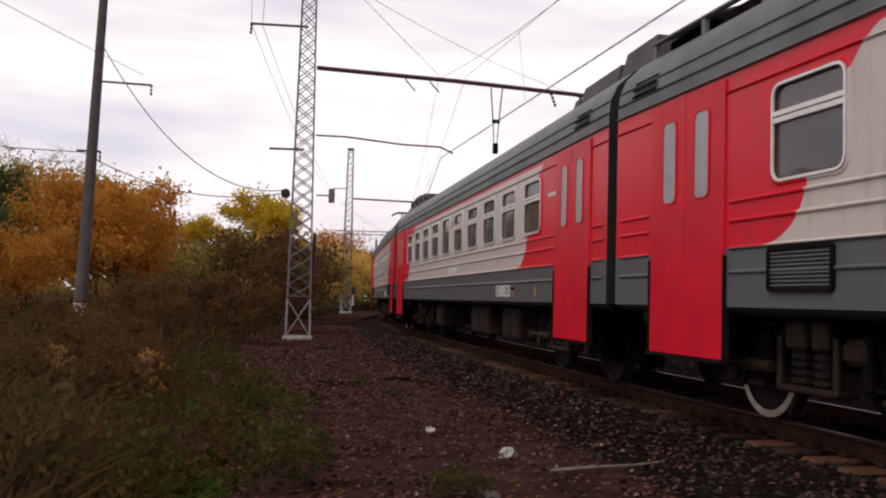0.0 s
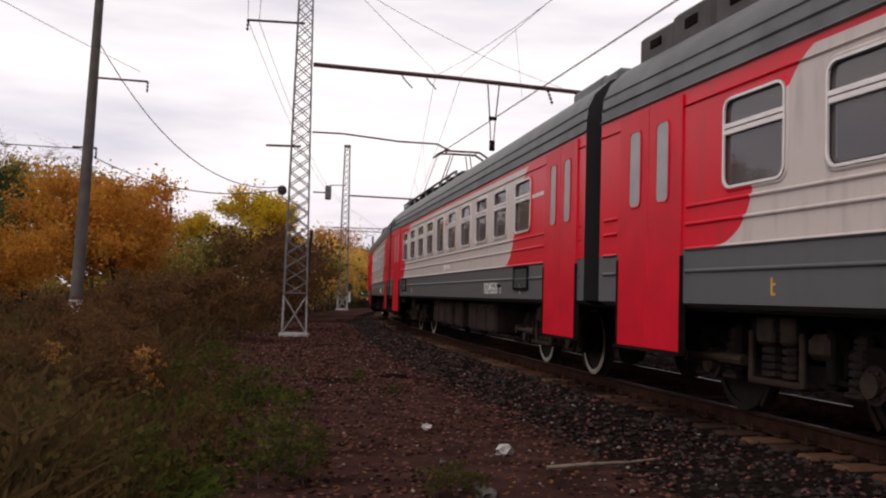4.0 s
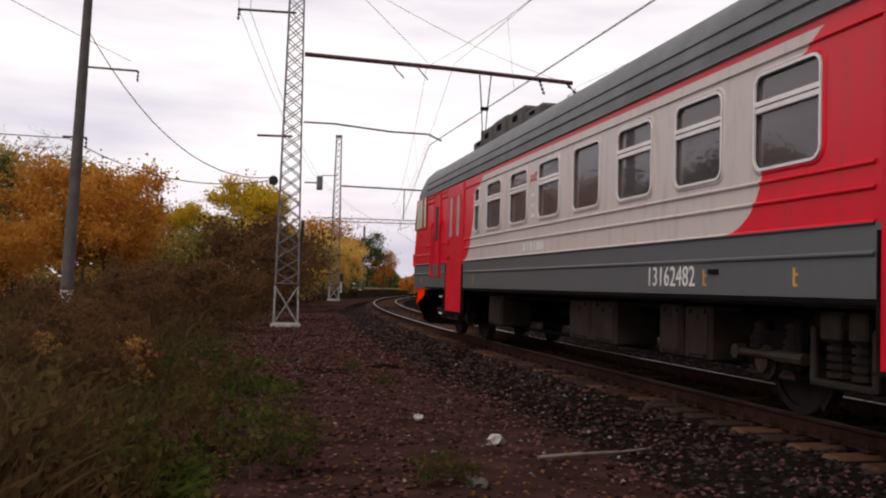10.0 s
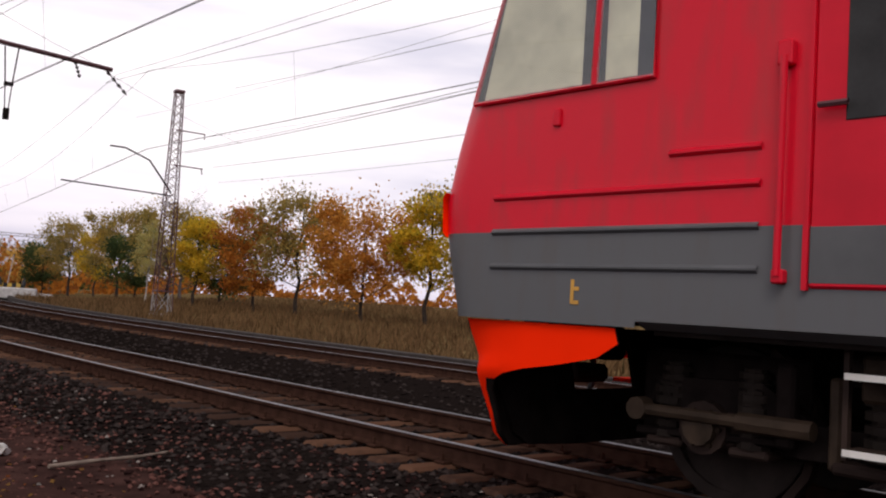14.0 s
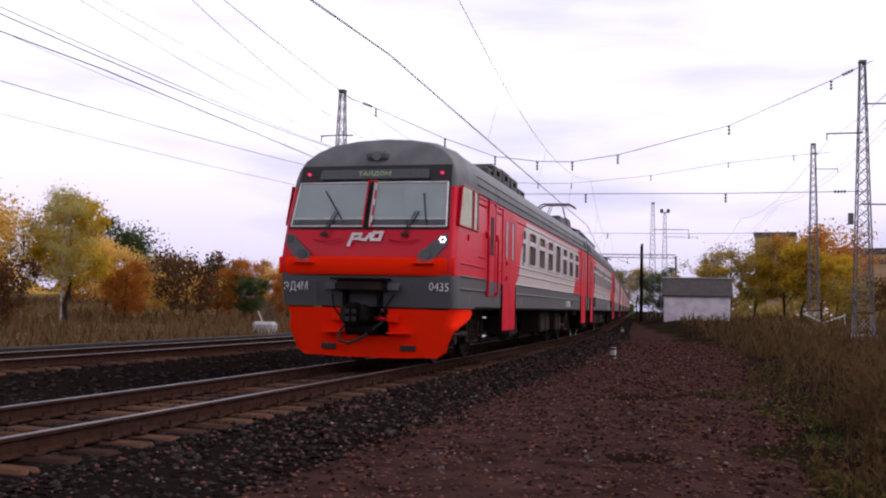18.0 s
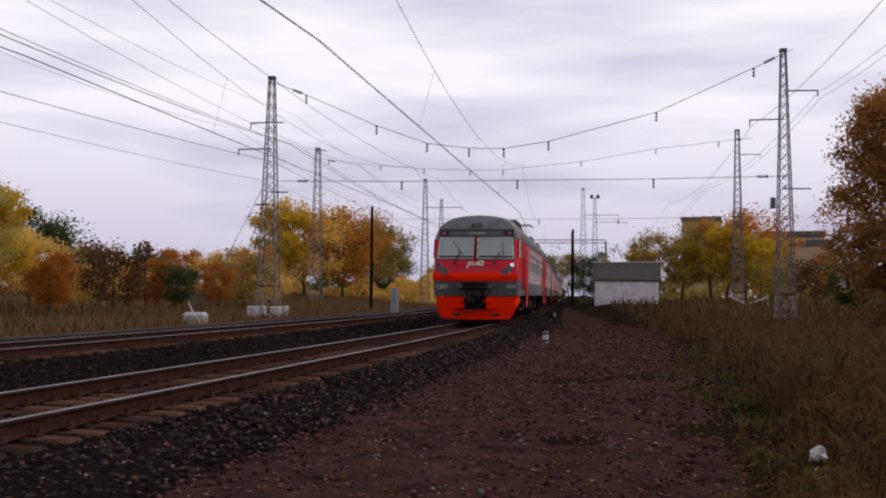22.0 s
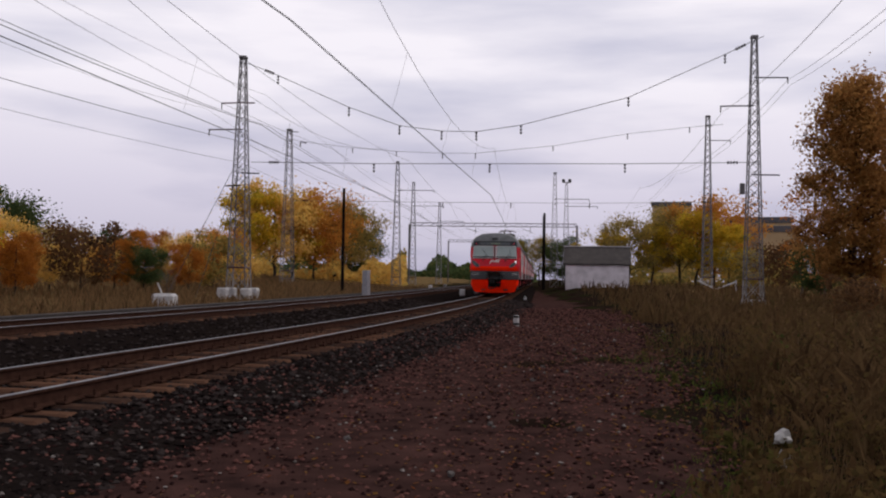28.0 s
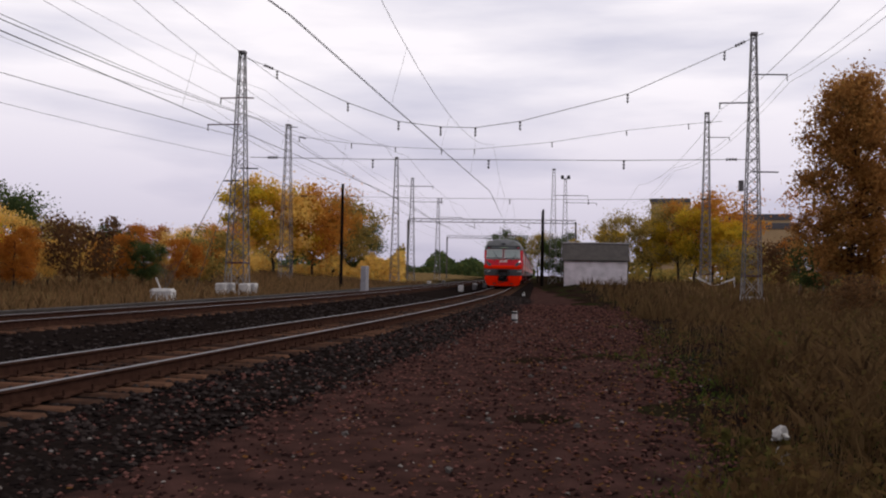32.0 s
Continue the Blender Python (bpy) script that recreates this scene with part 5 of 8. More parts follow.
def tail_at(t):
    """Where the train's end is along the track, smoothed."""
    a = np.array(S_TAIL)
    return float(np.mean([np.interp(np.clip(t + d, 0, 32), a[:, 0], a[:, 1]) + 5.0 * (t + d - np.clip(t + d, 0, 32)) for d in (-0.4, -0.2, 0, 0.2, 0.4)]))


def coach_pose(t, i):
    s = tail_at(t) + 10.9 + 22.05 * i - (0.25 if i > 2 else 0.0)
    a, b = on_track(s - 7.5), on_track(s + 7.5)
    m = (a + b) / 2
    return pose(m.x, m.y, 0, 0, 0, math.degrees(math.atan2(b.y - a.y, b.x - a.x)))


def wheels_of(car):
    return [o for o in car.children_recursive if o.name.split(".")[0] == "wheelset"]


def build_train():
    tail_car, _ = base_car("tail")
    cab(tail_car)
    motor, _ = base_car("motor")
    trailer, _ = base_car("trailer")
    out = [tail_car, motor, trailer]
    for i in range(3, 8):
        out.append(copy_thing(motor if i % 2 else trailer, coach_pose(0, i)))
    for i, n in ((1, "13245535"), (2, "13388525")):
        livery_marks(out[i], n)
    livery_marks(tail_car, "13162482", True)
    for i, c in enumerate(out):
        c.matrix_basis = coach_pose(0, i)
    return out


COACHES = build_train()


# ------------------------------------------------------------------ ground
def ground_height(x, y, p):
    """Gentle bumps, a little lower by the ballast, slowly rising beyond the path."""
    base = -0.45 + 0.05 * np.sin(x * 0.7 + 1.3 * np.sin(y * 0.31)) * np.cos(y * 0.55) + 0.03 * np.sin(x * 2.3) * np.sin(y * 1.9 + 1)
    far = np.clip((np.hypot(x, y) - 45) / 80, 0, 1)
    base = base + far * np.where(p < 0, 0.9, 2.0 * np.clip((p - 18) / 30, 0, 1))
    return np.where((p > 3.5) & (p < 17.5), np.minimum(base, -0.47), base)


def build_ground():
    step = [0.35 * k for k in range(58)]
    while step[-1] < 2600:
        step.append(step[-1] * 1.06 + 0.3)
    ax = np.array([-v for v in step[:0:-1]] + step)
    X, Y = np.meshgrid(ax, ax, indexing="ij")
    p = perp_of(X.ravel(), Y.ravel())
    Z = ground_height(X.ravel(), Y.ravel(), p)
    n = len(ax)
    idx = np.arange(n * n).reshape(n, n)
    Fc = np.stack([idx[:-1, :-1], idx[1:, :-1], idx[1:, 1:], idx[:-1, 1:]], -1).reshape(-1, 4)
    me = bpy.data.meshes.new("ground")
    me.from_pydata(np.c_[X.ravel(), Y.ravel(), Z].tolist(), [], Fc.tolist())
    ob = link("ground", me, M_GROUND, smooth=True)
    me.materials.append(M_MEADOW)
    far = np.hypot(X.ravel(), Y.ravel()) > 60
    dry = ((p > 18.6) | ((p < -9) & far))[Fc].all(axis=1)
    me.polygons.foreach_set("material_index", dry.astype(np.int32))
    tagged(ob, "dark trodden earth with moss and fallen leaves", "ground", kind="structure")
    return ob


build_ground()


def sweep(name, prof, s0, s1, ds, m, parent=None, label="", jitter=0.0):
    rnd = random.Random(5)
    st = np.arange(s0, s1 + 0.01, ds)
    n, V, Fc = len(prof), [], []
    for s in st:
        for p, z in prof:
            V.append(on_track(s, p + rnd.uniform(-jitter, jitter), z + rnd.uniform(-jitter, jitter) * 0.4))
    for i in range(len(st) - 1):
        for j in range(n - 1):
            a = i * n + j
            Fc.append((a, a + 1, a + n + 1, a + n))
    return raw(name, V, Fc, m, parent, label)


bed = sweep("ballast_bed", [(3.3, -0.50), (3.9, -0.42), (4.6, -0.28), (5.0, -0.225), (5.5, -0.215), (6.0, -0.22), (7.0, -0.22), (7.6, -0.215), (8.1, -0.225), (8.7, -0.36), (9.6, -0.46), (10.6, -0.46), (11.4, -0.38), (12.2, -0.225), (12.8, -0.22), (14.6, -0.22), (15.2, -0.23), (16.0, -0.36), (16.8, -0.46), (18, -0.5)], -300, 420, 0.6 * 2, M_BALLAST, jitter=0.035)
tagged(bed, "dark crushed-stone ballast under the two tracks", "ballast", kind="structure")
path = sweep("gravel_strip", [(-1.1, -0.50), (-0.6, -0.41), (0.4, -0.405), (1.4, -0.41), (2.4, -0.40), (3.2, -0.405), (4.2, -0.44)], -140, 260, 0.8, M_GRIT, jitter=0.03)
tagged(path, "strip of reddish grit trodden along the track", "gravel", kind="structure")


def stones(name, n, s_rng, p_rng, size, m, zf, label, near=14.0, seed=3):
    """Loose stones as low lumps, thicker near the camera."""
    rnd = np.random.RandomState(seed)
    base = np.array([(0, 0, 1), (0.94, 0, 0.2), (0.2, 0.95, 0.25), (-0.9, 0.25, 0.15), (-0.25, -0.92, 0.2), (0.55, 0.5, -0.6), (-0.4, -0.3, -0.7)])
    tri = np.array([(0, 1, 2), (0, 2, 3), (0, 3, 4), (0, 4, 1), (1, 5, 2), (2, 5, 3), (3, 6, 4), (4, 6, 1)])
    s = np.sign(rnd.uniform(s_rng[0], s_rng[1], n)) * 0 + rnd.uniform(0, 1, n)
    s = np.where(rnd.rand(n) < 0.5, -1, 1) * near * (np.power(max(abs(s_rng[0]), s_rng[1]) / near + 1, s) - 1)
    p = rnd.uniform(*p_rng, n)
    h = np.interp(s, TS, TH)
    x = np.interp(s, TS, TX) + (AXIS - p) * np.sin(h)
    y = np.interp(s, TS, TY) - (AXIS - p) * np.cos(h)
    sz = rnd.uniform(*size, n) * (1 + np.abs(s) / 40)
    V = base[None] * (1 + rnd.uniform(-0.35, 0.35, (n, 7, 3))) * sz[:, None, None]
    V[..., 2] *= 0.65
    a = rnd.uniform(0, 6.28, n)
    c, d = np.cos(a)[:, None], np.sin(a)[:, None]
    V = np.stack([V[..., 0] * c - V[..., 1] * d, V[..., 0] * d + V[..., 1] * c, V[..., 2]], -1)
    V += np.stack([x, y, zf(p) + sz * 0.15], -1)[:, None]
    Fc = (tri[None] + 7 * np.arange(n)[:, None, None]).reshape(-1, 3)
    me = bpy.data.meshes.new(name)
    me.from_pydata(V.reshape(-1, 3).tolist(), [], Fc.tolist())
    return tagged(link(name, me, m), label, "stones", kind="stuff")


def bed_z(p):
    return np.interp(p, [3.3, 3.9, 4.6, 5.0, 8.1, 8.7, 9.6, 10.6, 11.4, 12.2, 15.2, 16.0], [-0.50, -0.42, -0.28, -0.225, -0.225, -0.36, -0.46, -0.46, -0.38, -0.225, -0.23, -0.36])


stones("ballast_stones", 42000, (-60, 60), (3.4, 8.6), (0.018, 0.045), M_STONE, bed_z, "loose dark ballast stones between the sleepers")
stones("far_ballast_stones", 16000, (-60, 60), (8.6, 16.5), (0.025, 0.05), M_STONE, bed_z, "loose dark ballast stones of the far track", seed=4)
stones("reddish_stones", 36000, (-45, 50), (-1.2, 5.1), (0.008, 0.030), M_REDSTONE, lambda p: np.maximum(-0.405, bed_z(p)), "small reddish stones and grit on the path", near=9, seed=5)
stones("earth_crumbs", 12000, (-30, 35), (-6.0, -0.5), (0.010, 0.030), M_STONE, lambda p: np.full_like(p, -0.43), "dark crumbs of earth and fallen leaves", near=9, seed=6)
stones("pale_pebbles", 900, (-30, 34), (-1.6, 5.2), (0.010, 0.024), M_PEBBLE, lambda p: np.interp(p, [3.3, 4.6, 5.0], [-0.40, -0.27, -0.21]), "scattered pale pebbles on the grit", near=9, seed=8)

# ------------------------------------------------------------------ tracks
RAIL = [(-0.066, -0.18), (-0.066, -0.165), (-0.012, -0.145), (-0.009, -0.05), (-0.036, -0.035), (-0.036, -0.006), (0.036, -0.006), (0.036, -0.035), (0.009, -0.05), (0.012, -0.145), (0.066, -0.165), (0.066, -0.18)]


def sleeper_mesh():
    bm = bmesh.new()
    add_box(bm, (0, 0, -0.24), (0.23, 2.66, 0.12), 0.03)
    me = bpy.data.meshes.new("sleeper")
    bm.to_mesh(me)
    bm.free()
    me.materials.append(M_SLEEPER)
    return me


def clip_mesh():
    bm = bmesh.new()
    add_box(bm, (0, 0, -0.165), (0.13, 0.34, 0.03), 0.008)
    for s in (-1, 1):
        add_tube(bm, (0, s * 0.13, -0.17), (0, s * 0.13, -0.09), 0.018, 6)
    me = bpy.data.meshes.new("rail_clip")
    bm.to_mesh(me)
    bm.free()
    me.materials.append(M_RUST)
    return me


def build_track(perp, label, near):
    tr = empty("railway_track", label, "railway track", "railway tracks")
    for o in (-0.795, 0.795):
        rl = sweep("rail", [(perp + o + a, z) for a, z in RAIL], -300, 420, 1.5, M_RUST, tr, "rusty rail with a polished head")
        sweep("rail_head", [(perp + o - 0.034, -0.006), (perp + o - 0.026, 0.0), (perp + o + 0.026, 0.0), (perp + o + 0.034, -0.006)], -300, 420, 1.5, M_RAILTOP, rl)
    pitch = 0.50
    i0, i1 = -int(62 / pitch), int(62 / pitch)
    sm, cm = sleeper_mesh(), clip_mesh()
    rnd = random.Random(int(perp * 10))
    for i in range(i0, i1):
        s = i * pitch + rnd.uniform(-0.02, 0.02)
        ob = new("sleeper", sm)
        ob.parent = tr
        ob.matrix_basis = Matrix.Translation(on_track(s, perp, rnd.uniform(-0.012, 0.006))) @ Matrix.Rotation(heading(s) + rnd.uniform(-0.015, 0.015), 4, "Z")
        if near and abs(s) < 22:
            for o in (-0.795, 0.795):
                cl = new("rail_clip", cm)
                cl.parent = tr
                cl.matrix_basis = Matrix.Translation(on_track(s, perp + o, 0)) @ Matrix.Rotation(heading(s), 4, "Z")
    V, Fc = [], []
    for i in list(range(-560, i0)) + list(range(i1, 780)):
        s = i * pitch
        h, c = heading(s), on_track(s, perp, -0.19)
        u, v = Vector((math.cos(h), math.sin(h), 0)) * 0.125, Vector((-math.sin(h), math.cos(h), 0)) * 1.37
        a = len(V)
        V += [c - u - v, c + u - v, c + u + v, c - u + v] + [q - Vector((0, 0, 0.1)) for q in (c - u - v, c + u - v, c + u + v, c - u + v)]
        Fc += [(a, a + 1, a + 2, a + 3), (a, a + 4, a + 5, a + 1), (a + 1, a + 5, a + 6, a + 2), (a + 2, a + 6, a + 7, a + 3), (a + 3, a + 7, a + 4, a)]
    tagged(raw("sleeper_run", V, Fc, M_SLEEPER, tr), kind="stuff")
    return tr


build_track(AXIS, "near railway track on rust-stained concrete sleepers", True)
build_track(T2, "far railway track on rust-stained concrete sleepers", False)
trough = sweep("cable_trough", [(17.0, -0.5), (17.0, -0.14), (17.03, -0.12), (17.42, -0.12), (17.45, -0.14), (17.45, -0.5)], -150, 260, 1.5, mat("grimy_concrete", (0.055, 0.046, 0.043), 0.9, vary=0.4, scale=2.0, bump=0.2, spec=0.1))
tagged(trough, "low grimy concrete cable trough beside the far track", "cable trough", kind="structure")


# ------------------------------------------------------------------ masts and wires
def at_s(s, perp, z=0.0):
    return on_track(s, perp, z)


def lattice_mast(label, place, height, wide, top, turn, white=1.4, seg=None, oxide_band=True, tone=None):
    """A square lattice mast: four legs, zigzag bracing on each face, concrete foot, whitewashed base."""
    tone = tone or M_STEEL
    mt = empty("lattice_mast", label, "lattice mast", "lattice masts", pose(*place, 0, 0, turn))
    hw, ht = wide / 2, top / 2
    n = seg or max(8, int(height / (wide * 1.25)))
    f = lambda z: hw + (ht - hw) * z / height
    leg = 0.042 if height < 18 else 0.055
    for sx in (-1, 1):
        for sy in (-1, 1):
            bm = bmesh.new()
            add_tube(bm, (sx * hw, sy * hw, 0.1), (sx * ht, sy * ht, height), leg, 4)
            part("leg", bm, tone, mt)
    for k in range(4):
        bm = bmesh.new()
        for i in range(n):
            z0, z1 = white + (height - white) * i / n, white + (height - white) * (i + 1) / n
            zm = (z0 + z1) / 2
            r = Matrix.Rotation(k * math.pi / 2, 3, "Z")
            for a, b in (((-f(z0), f(z0), z0), (f(zm), f(zm), zm)), ((f(zm), f(zm), zm), (-f(z1), f(z1), z1)), ((f(z0), f(z0), z0), (-f(zm), f(zm), zm)), ((-f(zm), f(zm), zm), (f(z1), f(z1), z1))):
                if math.hypot(place[0], place[1]) > 100:
                    add_tube(bm, r @ Vector(a), r @ Vector(b), leg * 0.42, 3)
                else:
                    tube_part("brace", [r @ Vector(a), r @ Vector(b)], leg * 0.42, tone, mt, 4)
        if math.hypot(place[0], place[1]) > 100:
            tagged(part("bracing", bm, tone, mt), kind="stuff")
        else:
            bm.free()
    for k in range(4):
        r = Matrix.Rotation(k * math.pi / 2, 3, "Z")
        a, b = f(0.15), f(white)
        tube_part("painted_brace", [r @ Vector((-a, a, 0.15)), r @ Vector((b, b, white))], leg * 0.5, M_LIME, mt, 4)
        tube_part("painted_brace", [r @ Vector((a, a, 0.15)), r @ Vector((-b, b, white))], leg * 0.5, M_LIME, mt, 4)
        tube_part("painted_leg", [r @ Vector((-a, a, 0.15)), r @ Vector((-b, b, white))], leg * 1.05, M_LIME, mt, 4, "whitewashed mast foot")
        if oxide_band:
            b = f(white + 0.1)
            tube_part("red_band", [r @ Vector((-b, b, white + 0.08)), r @ Vector((b, b, white + 0.08))], leg * 1.3, M_OXIDE, mt, 4, "red painted band")
    bm = bmesh.new()
    add_box(bm, (0, 0, 0.0), (wide + 0.22, wide + 0.22, 0.36), 0.06)
    part("footing", bm, M_LIME, mt, "pale concrete footing")
    box_part("cap", (0, 0, height), (top + 0.14, top + 0.14, 0.18), tone, mt, 0.02)
    return mt


def insulator(parent, a, b, n=5, r=0.075):
    a, b = Vector(a), Vector(b)
    bm = bmesh.new()
    for i in range(n):
        p, q = a.lerp(b, (i + 0.2) / n), a.lerp(b, (i + 0.75) / n)
        add_tube(bm, p, q, r, 8, r * 0.55)
    add_tube(bm, a, b, 0.02, 4)
    return part("insulator", bm, M_INSUL, parent, "dark porcelain insulator string")


def deg_heading(s):
    return math.degrees(heading(s))


def bracket(mt, z, length, side, m=None, wire_tip=True):
    """A straight cantilever arm; side +1 points to the track's middle."""
    arm = tube_part("bracket", [(0, 0, z), (0, side * length, z - 0.02)], 0.045, m or M_OXIDE, mt, 6, "red oxide bracket arm")
    if wire_tip:
        insulator(mt, (0, side * (length - 0.05), z - 0.03), (0, side * (length - 0.02), z - 0.42), 3, 0.06)
    return arm


mA = lattice_mast("grey lattice catenary mast with red brackets", at_s(-33.5, 1.31, -0.45), 15.5, 0.86, 0.42, deg_heading(-33.5), 1.5)
mA_beam = tube_part("crossbeam", [(0, 0.35, 10.0), (0, 5.6, 9.82), (0, 10.5, 9.57)], 0.085, M_OXIDE, mA, 8, "dark red tube crossbeam over the tracks")
bracket(mA, 11.5, 2.1, -1)
bracket(mA, 6.95, 1.25, -1, wire_tip=False)
tube_part("pull_off", [(0, 0.4, 7.5), (0, 1.5, 7.5), (0, 3.6, 7.32), (0, 5.0, 7.30), (0, 5.5, 7.08)], 0.035, M_OXIDE, mA, 6)
for yy in (3.6, 4.5):
    tube_part("hook", [(0, yy, 9.85), (0, yy + 0.1, 9.68), (0, yy + 0.42, 9.35)], 0.025, M_WIRE, mA)
bm = bmesh.new()
for d in (-0.22, 0.22):
    add_tube(bm, (0, 7.1 + d, 9.65), (0, 7.1 + d * 0.5, 8.35), 0.025, 5)
    add_tube(bm, (0, 7.1 + d * 0.5, 8.35), (0, 7.1 + d * 0.25, 7.45), 0.02, 5)
add_box(bm, (0, 7.1, 8.38), (0.12, 0.3, 0.14), 0.02)
add_box(bm, (0, 7.1, 7.35), (0.12, 0.2, 0.4), 0.02)
part("hanger", bm, M_UNDER, mA, "dark triangular hanger")
insulator(mA, (0, 9.2, 9.6), (0, 9.4, 9.05), 4)
insulator(mA, (0, 10.3, 9.5), (0, 11.1, 8.75), 4)
bm = bmesh.new()
add_tube(bm, (-0.5, -0.62, 5.35), (-0.2, -0.62, 5.35), 0.17, 12)
part("floodlight", bm, M_BLACK, mA, "round black floodlight")
box_part("junction_box", (0, 1.05, 5.3), (0.3, 0.22, 0.5), M_STEEL, mA, 0.03)
tube_part("box_arm", [(0, 0.5, 5.3), (0, 1.0, 5.3)], 0.03, M_STEEL, mA)
tube_part("stay", [(0.2, 0.5, 3.9), (0.2, 0.42, 2.2)], 0.06, M_BLACK, mA)

mB = lattice_mast("grey lattice catenary mast further along the line", at_s(-90.5, 0.73, -0.4), 16.2, 0.95, 0.48, deg_heading(-90.5))
tube_part("crossbeam", [(0, 0.4, 11.3), (0, 10.2, 11.0)], 0.09, M_OXIDE, mB, 6)
bracket(mB, 12.3, 1.6, -1)
tube_part("hanger", [(0, 6.6, 11.1), (0, 6.6, 8.2)], 0.05, M_UNDER, mB)
mC = lattice_mast("grey lattice mast carrying a lattice crossbeam", Vector((3.69, 149.95, -0.3)), 16.6, 1.3, 0.7, deg_heading(-150))
bracket(mC, 13.2, 3.6, 1)
bracket(mC, 10.2, 3.2, 1)
mR = lattice_mast("rusty lattice mast beyond the far track", at_s(-61.5, 23.3, -0.4), 15.2, 1.1, 0.5, deg_heading(-61.5), 1.6, tone=M_OXIDE)
for z, l in ((12.6, 2.0), (10.2, 2.0)):
    bracket(mR, z, l, 1)
tube_part("lamp_arm", [(0, 0.0, 8.3), (0, -1.6, 10.3), (0, -3.2, 10.9), (0, -4.2, 10.9)], 0.06, M_UNDER, mR, 6, "curved floodlight arm")
tube_part("bracket", [(0, 0, 8.1), (0, -7.0, 8.3)], 0.05, M_UNDER, mR)
mX = lattice_mast("pale lattice mast with signal lamps beside the far track", Vector((26.2, -4.6, -0.4)), 15.5, 1.35, 0.75, deg_heading(11), 1.9, tone=mat("pale_lattice", (0.40, 0.38, 0.34), 0.7, vary=0.35))
bracket(mX, 9.2, 2.6, 1)
for dz, dy in ((8.0, -0.6), (8.0, 0.9), (10.4, -0.5)):
    bm = bmesh.new()
    add_tube(bm, (-0.55, dy, dz), (-0.2, dy, dz), 0.2, 12)
    part("floodlight", bm, M_BLACK, mX)
m1 = lattice_mast("lattice mast on pale concrete blocks beside the far track", at_s(56.5, 22.2, -0.35), 15.4, 1.25, 0.32, deg_heading(56.5), 1.9)
bracket(m1, 12.5, 1.4, 1)
bracket(m1, 12.5, 0.8, -1, wire_tip=False)
bracket(m1, 10.8, 2.2, 1)
bracket(m1, 7.2, 1.0, 1, M_UNDER, False)
bracket(m1, 8.0, 1.2, -1, M_UNDER, False)
for sx in (-1, 1):
    for sy in (-1, 1):
        box_part("block", (sx * 0.75, sy * 0.75, 0.25), (0.62, 0.62, 0.9), M_CONCW, m1, 0.08, "whitewashed concrete block")
m2 = lattice_mast("tall lattice mast of a cable cross-span", at_s(99.5, 31.0, -0.3), 17.6, 1.35, 0.45, deg_heading(99.5), 1.9)
bracket(m2, 17.4, 1.0, -1, M_UNDER, False)
m3 = lattice_mast("lattice mast far along the yard", at_s(123, 22.5, -0.3), 17.0, 1.2, 0.35, deg_heading(123))
bracket(m3, 13.2, 5.0, -1, M_UNDER)
m3b = copy_thing(m3, pose(*at_s(150, 24.0, -0.3), 0, 0, deg_heading(150)))
m3c = copy_thing(m3, pose(*at_s(190, 24.0, -0.3), 0, 0, deg_heading(190)))
m3d = copy_thing(m3, pose(*at_s(150.0, -0.87, -0.2), 0, 0, deg_heading(150)))
m3e = copy_thing(m3, pose(44.05, -128.7, -0.3, 0, 0, deg_heading(150)))
for dy in (-0.5, 0.5):
    box_part("floodlight", (0, dy, 17.3), (0.5, 0.5, 0.6), M_BLACK, m3d, 0.1)
m4 = lattice_mast("lattice mast of a cable cross-span behind the weeds", at_s(109.5, -15.96, 0.0), 20.4, 1.2, 0.4, deg_heading(109.5), 1.6)
bracket(m4, 17.6, 2.6, -1, M_UNDER)
m5 = lattice_mast("tall lattice mast with line brackets among the weeds", at_s(60, -10.17, -0.1), 16.9, 1.1, 0.3, deg_heading(60))
bracket(m5, 14.3, 2.1, -1, M_UNDER)
bracket(m5, 12.5, 2.1, 1, M_UNDER)
bracket(m5, 8.1, 1.6, -1, M_UNDER, False)
box_part("junction_box", (0, 0.7, 7.2), (0.25, 0.3, 0.7), M_STEEL, m5, 0.03)


def portal(label, a, b, z):
    """A lattice crossbeam over the tracks between two supports."""
    c = (a + b) / 2
    po = empty("portal_beam", label, "portal beam", "portals over the line", pose(*c, 0, 0, math.degrees(math.atan2(b.y - a.y, b.x - a.x)) - 90))
    half = (b - a).length / 2
    for dz in (0, 0.55):
        for dx in (-0.25, 0.25):
            tube_part("chord", [(dx, -half, z + dz), (dx, half, z + dz)], 0.05, M_STEEL, po, 4)
    bm = bmesh.new()
    n = int(2 * half / 0.9)
    for i in range(n):
        a, b = -half + 2 * half * i / n, -half + 2 * half * (i + 1) / n
        for dx in (-0.25, 0.25):
            add_tube(bm, (dx, a, z + (0.55 if i % 2 else 0)), (dx, b, z + (0 if i % 2 else 0.55)), 0.03, 3)
    part("lacing", bm, M_STEEL, po)
    for y in (-half, half):
        tube_part("column", [(0, y, 0), (0, y, z + 0.3)], 0.16, M_CONC, po, 8, "round concrete column")
    bm = bmesh.new()
    for y in (-half * 0.45, half * 0.2):
        add_tube(bm, (0, y, z), (0, y, z - 1.2), 0.04, 4)
        add_tube(bm, (0, y - 0.4, z - 1.0), (0, y + 1.6, z - 0.3), 0.03, 4)
    part("hangers", bm, M_UNDER, po)
    return po


portal("lattice crossbeam portal over the curving tracks", Vector((-18.1, 148.9, -0.3)), Vector((3.3, 149.9, -0.3)), 11.6)
for s in (-215, -275):
    portal("distant lattice crossbeam portal over the tracks", at_s(s, -3, -0.3), at_s(s, 20, -0.3), 11.5)
